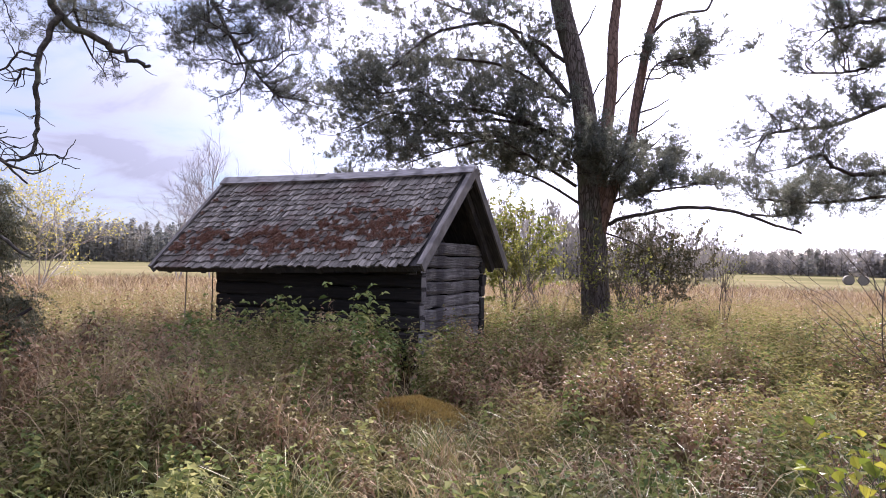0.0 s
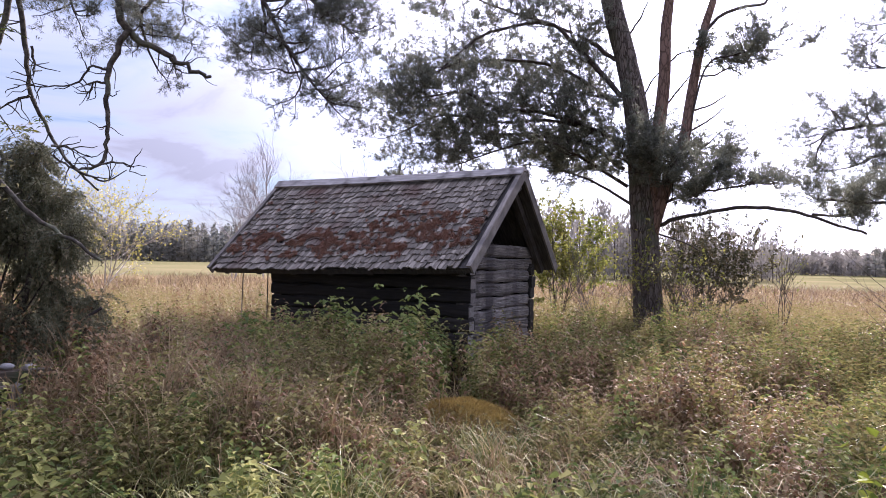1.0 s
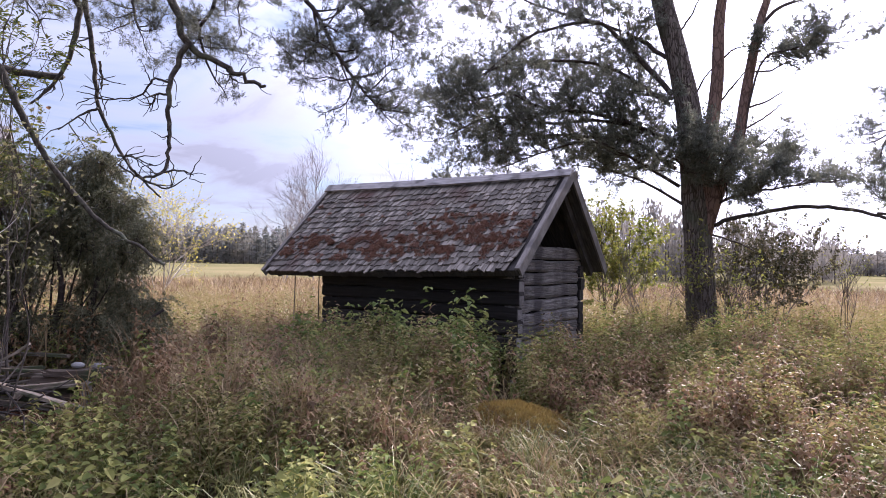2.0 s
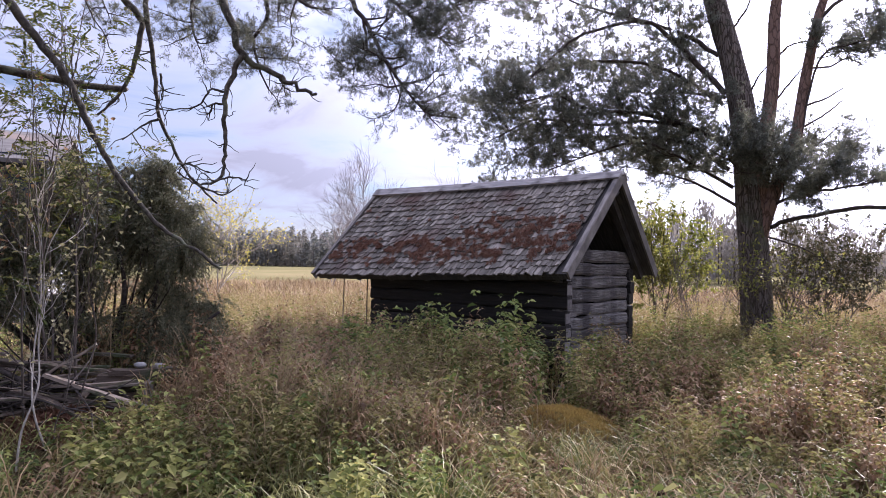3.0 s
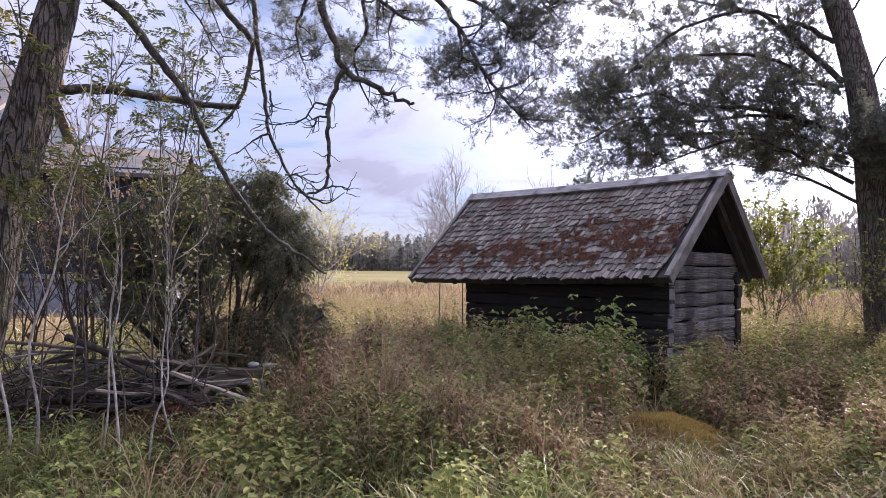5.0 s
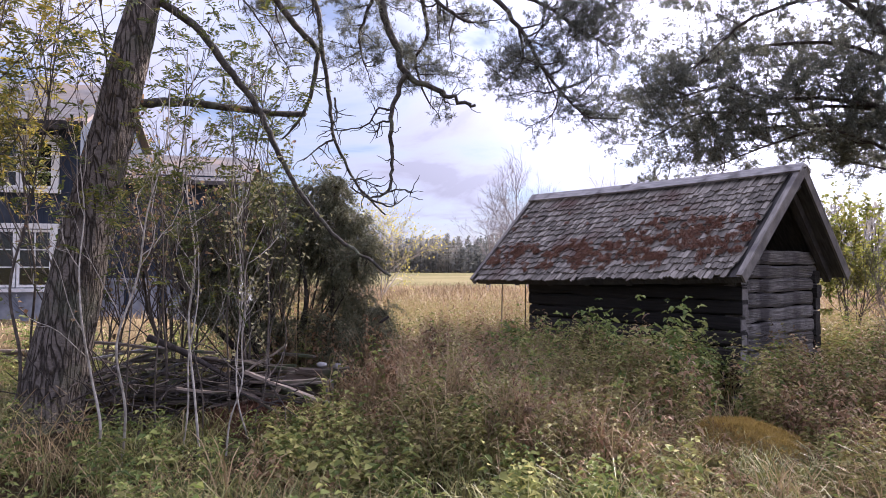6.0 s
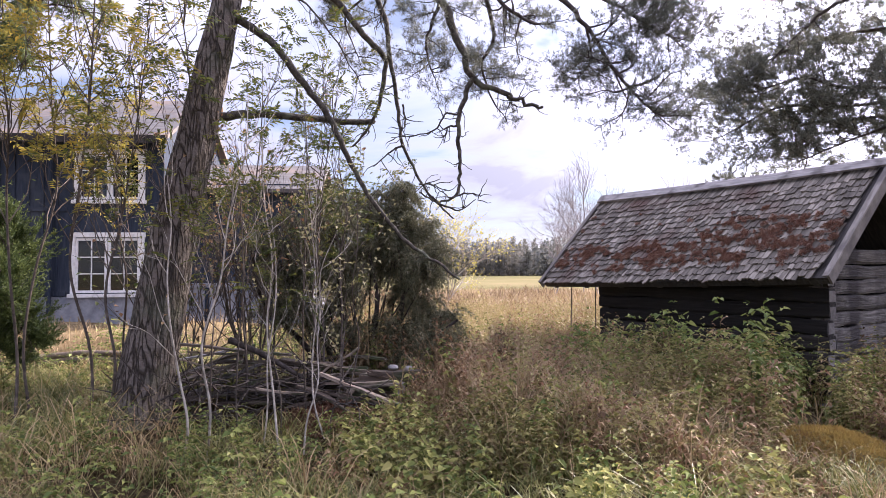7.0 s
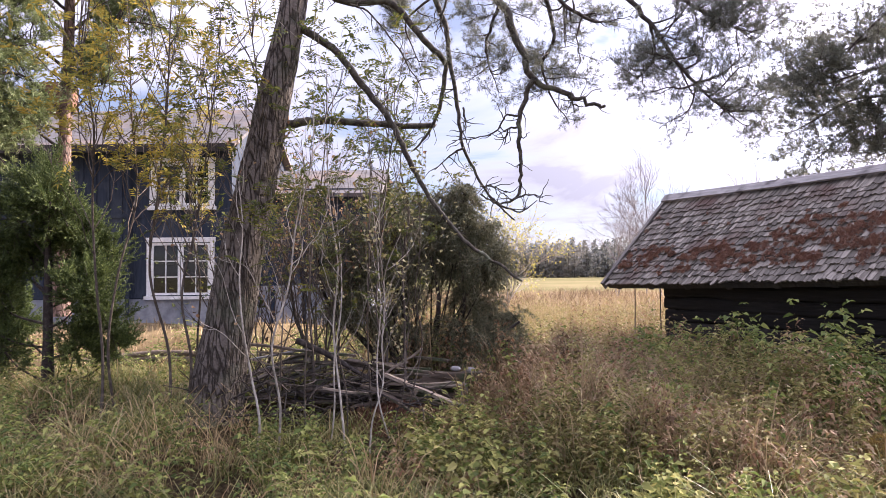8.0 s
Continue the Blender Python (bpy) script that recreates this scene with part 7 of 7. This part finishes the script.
    # dead grass clumps with a reddish cast
    cen = np.vstack([patchy(rng, clear(wedge(rng, 620, 3.6, 10, -34, 50)), 0.7, 0.04, 5.0), clear(tussocks(rng, np.array([(-1.5, 5.4), (1.1, 5.9), (-2.1, 6.3), (2.4, 7.0), (0.9, 4.6), (-0.9, 5.0)]), 9, 0.35))])
    xy = clear(tussocks(rng, cen, 15, 0.05))
    grass_stand("dead_grass", "reddish dead grass clumps among the weeds", xy, 0.72 * np.clip(tall(xy), 0.6, 1.3), 0.0044, 0.8, MAT["straw"], rng, 1.1)
    cen = clear(wedge(rng, 130, 3.3, 6.5, -34, 75))
    xy = clear(tussocks(rng, cen, 9, 0.05))
    grass_stand("dead_grass", "pale arching straw among the weeds", xy, 0.78 * np.clip(tall(xy), 0.6, 1.3), 0.0034, 1.05, MAT["straw"], rng, 1.15)
    # fading grass on the dry side between juniper and hut
    xy = clear(tussocks(rng, clear(wedge(rng, 1500, 4.6, 10.5, 13, 42)), 10, 0.07))
    grass_stand("field_grass", "tall fading brown grass between juniper and hut", xy, 0.70 * tall(xy), 0.0052, 0.9, MAT["gold_grass"], rng, 0.9)
    # taller golden grass behind
    def house_side(xy):
        """Shorter grass between the pine and the house."""
        a = np.degrees(np.arctan2(-xy[:, 0], xy[:, 1]))
        return 1 - 0.6 * smoothstep(41, 47, a)

    xy = clear(wedge(rng, 32000, 9.0, 30, -38, 80))
    grass_stand("field_grass", "tall golden dry grass of the unmown field", xy, 0.68 * tall(xy) * house_side(xy), 0.0075, 0.8, MAT["gold_grass"], rng, 0.9)
    xy = clear(wedge(rng, 12000, 26, 46, -40, 60))
    grass_stand("field_grass", "golden dry grass further out", xy, 0.66, 0.014, 0.8, MAT["gold_grass"], rng, 0.9)
    xy = patchy(rng, clear(wedge(rng, 20000, 9.0, 24, -36, 42)), 0.5, -0.12, 2.0)
    weed_stand("field_weeds", "yellow-green weeds standing in the dry grass", xy, 0.74 * tall(xy), MAT["field_leaf"], 10, 0.062, 0.25, rng, MAT["straw"])
    # brown weed belt before the mown field
    xy = patchy(rng, clear(wedge(rng, 19000, 24, 50, -42, 60)), 0.11, -0.06, 6.0)
    grass_stand("weed_belt", "belt of brown seeded weeds before the mown field", xy, 0.95, 0.014, 1.0, MAT["reed"], rng, 1.0)


build_meadow()
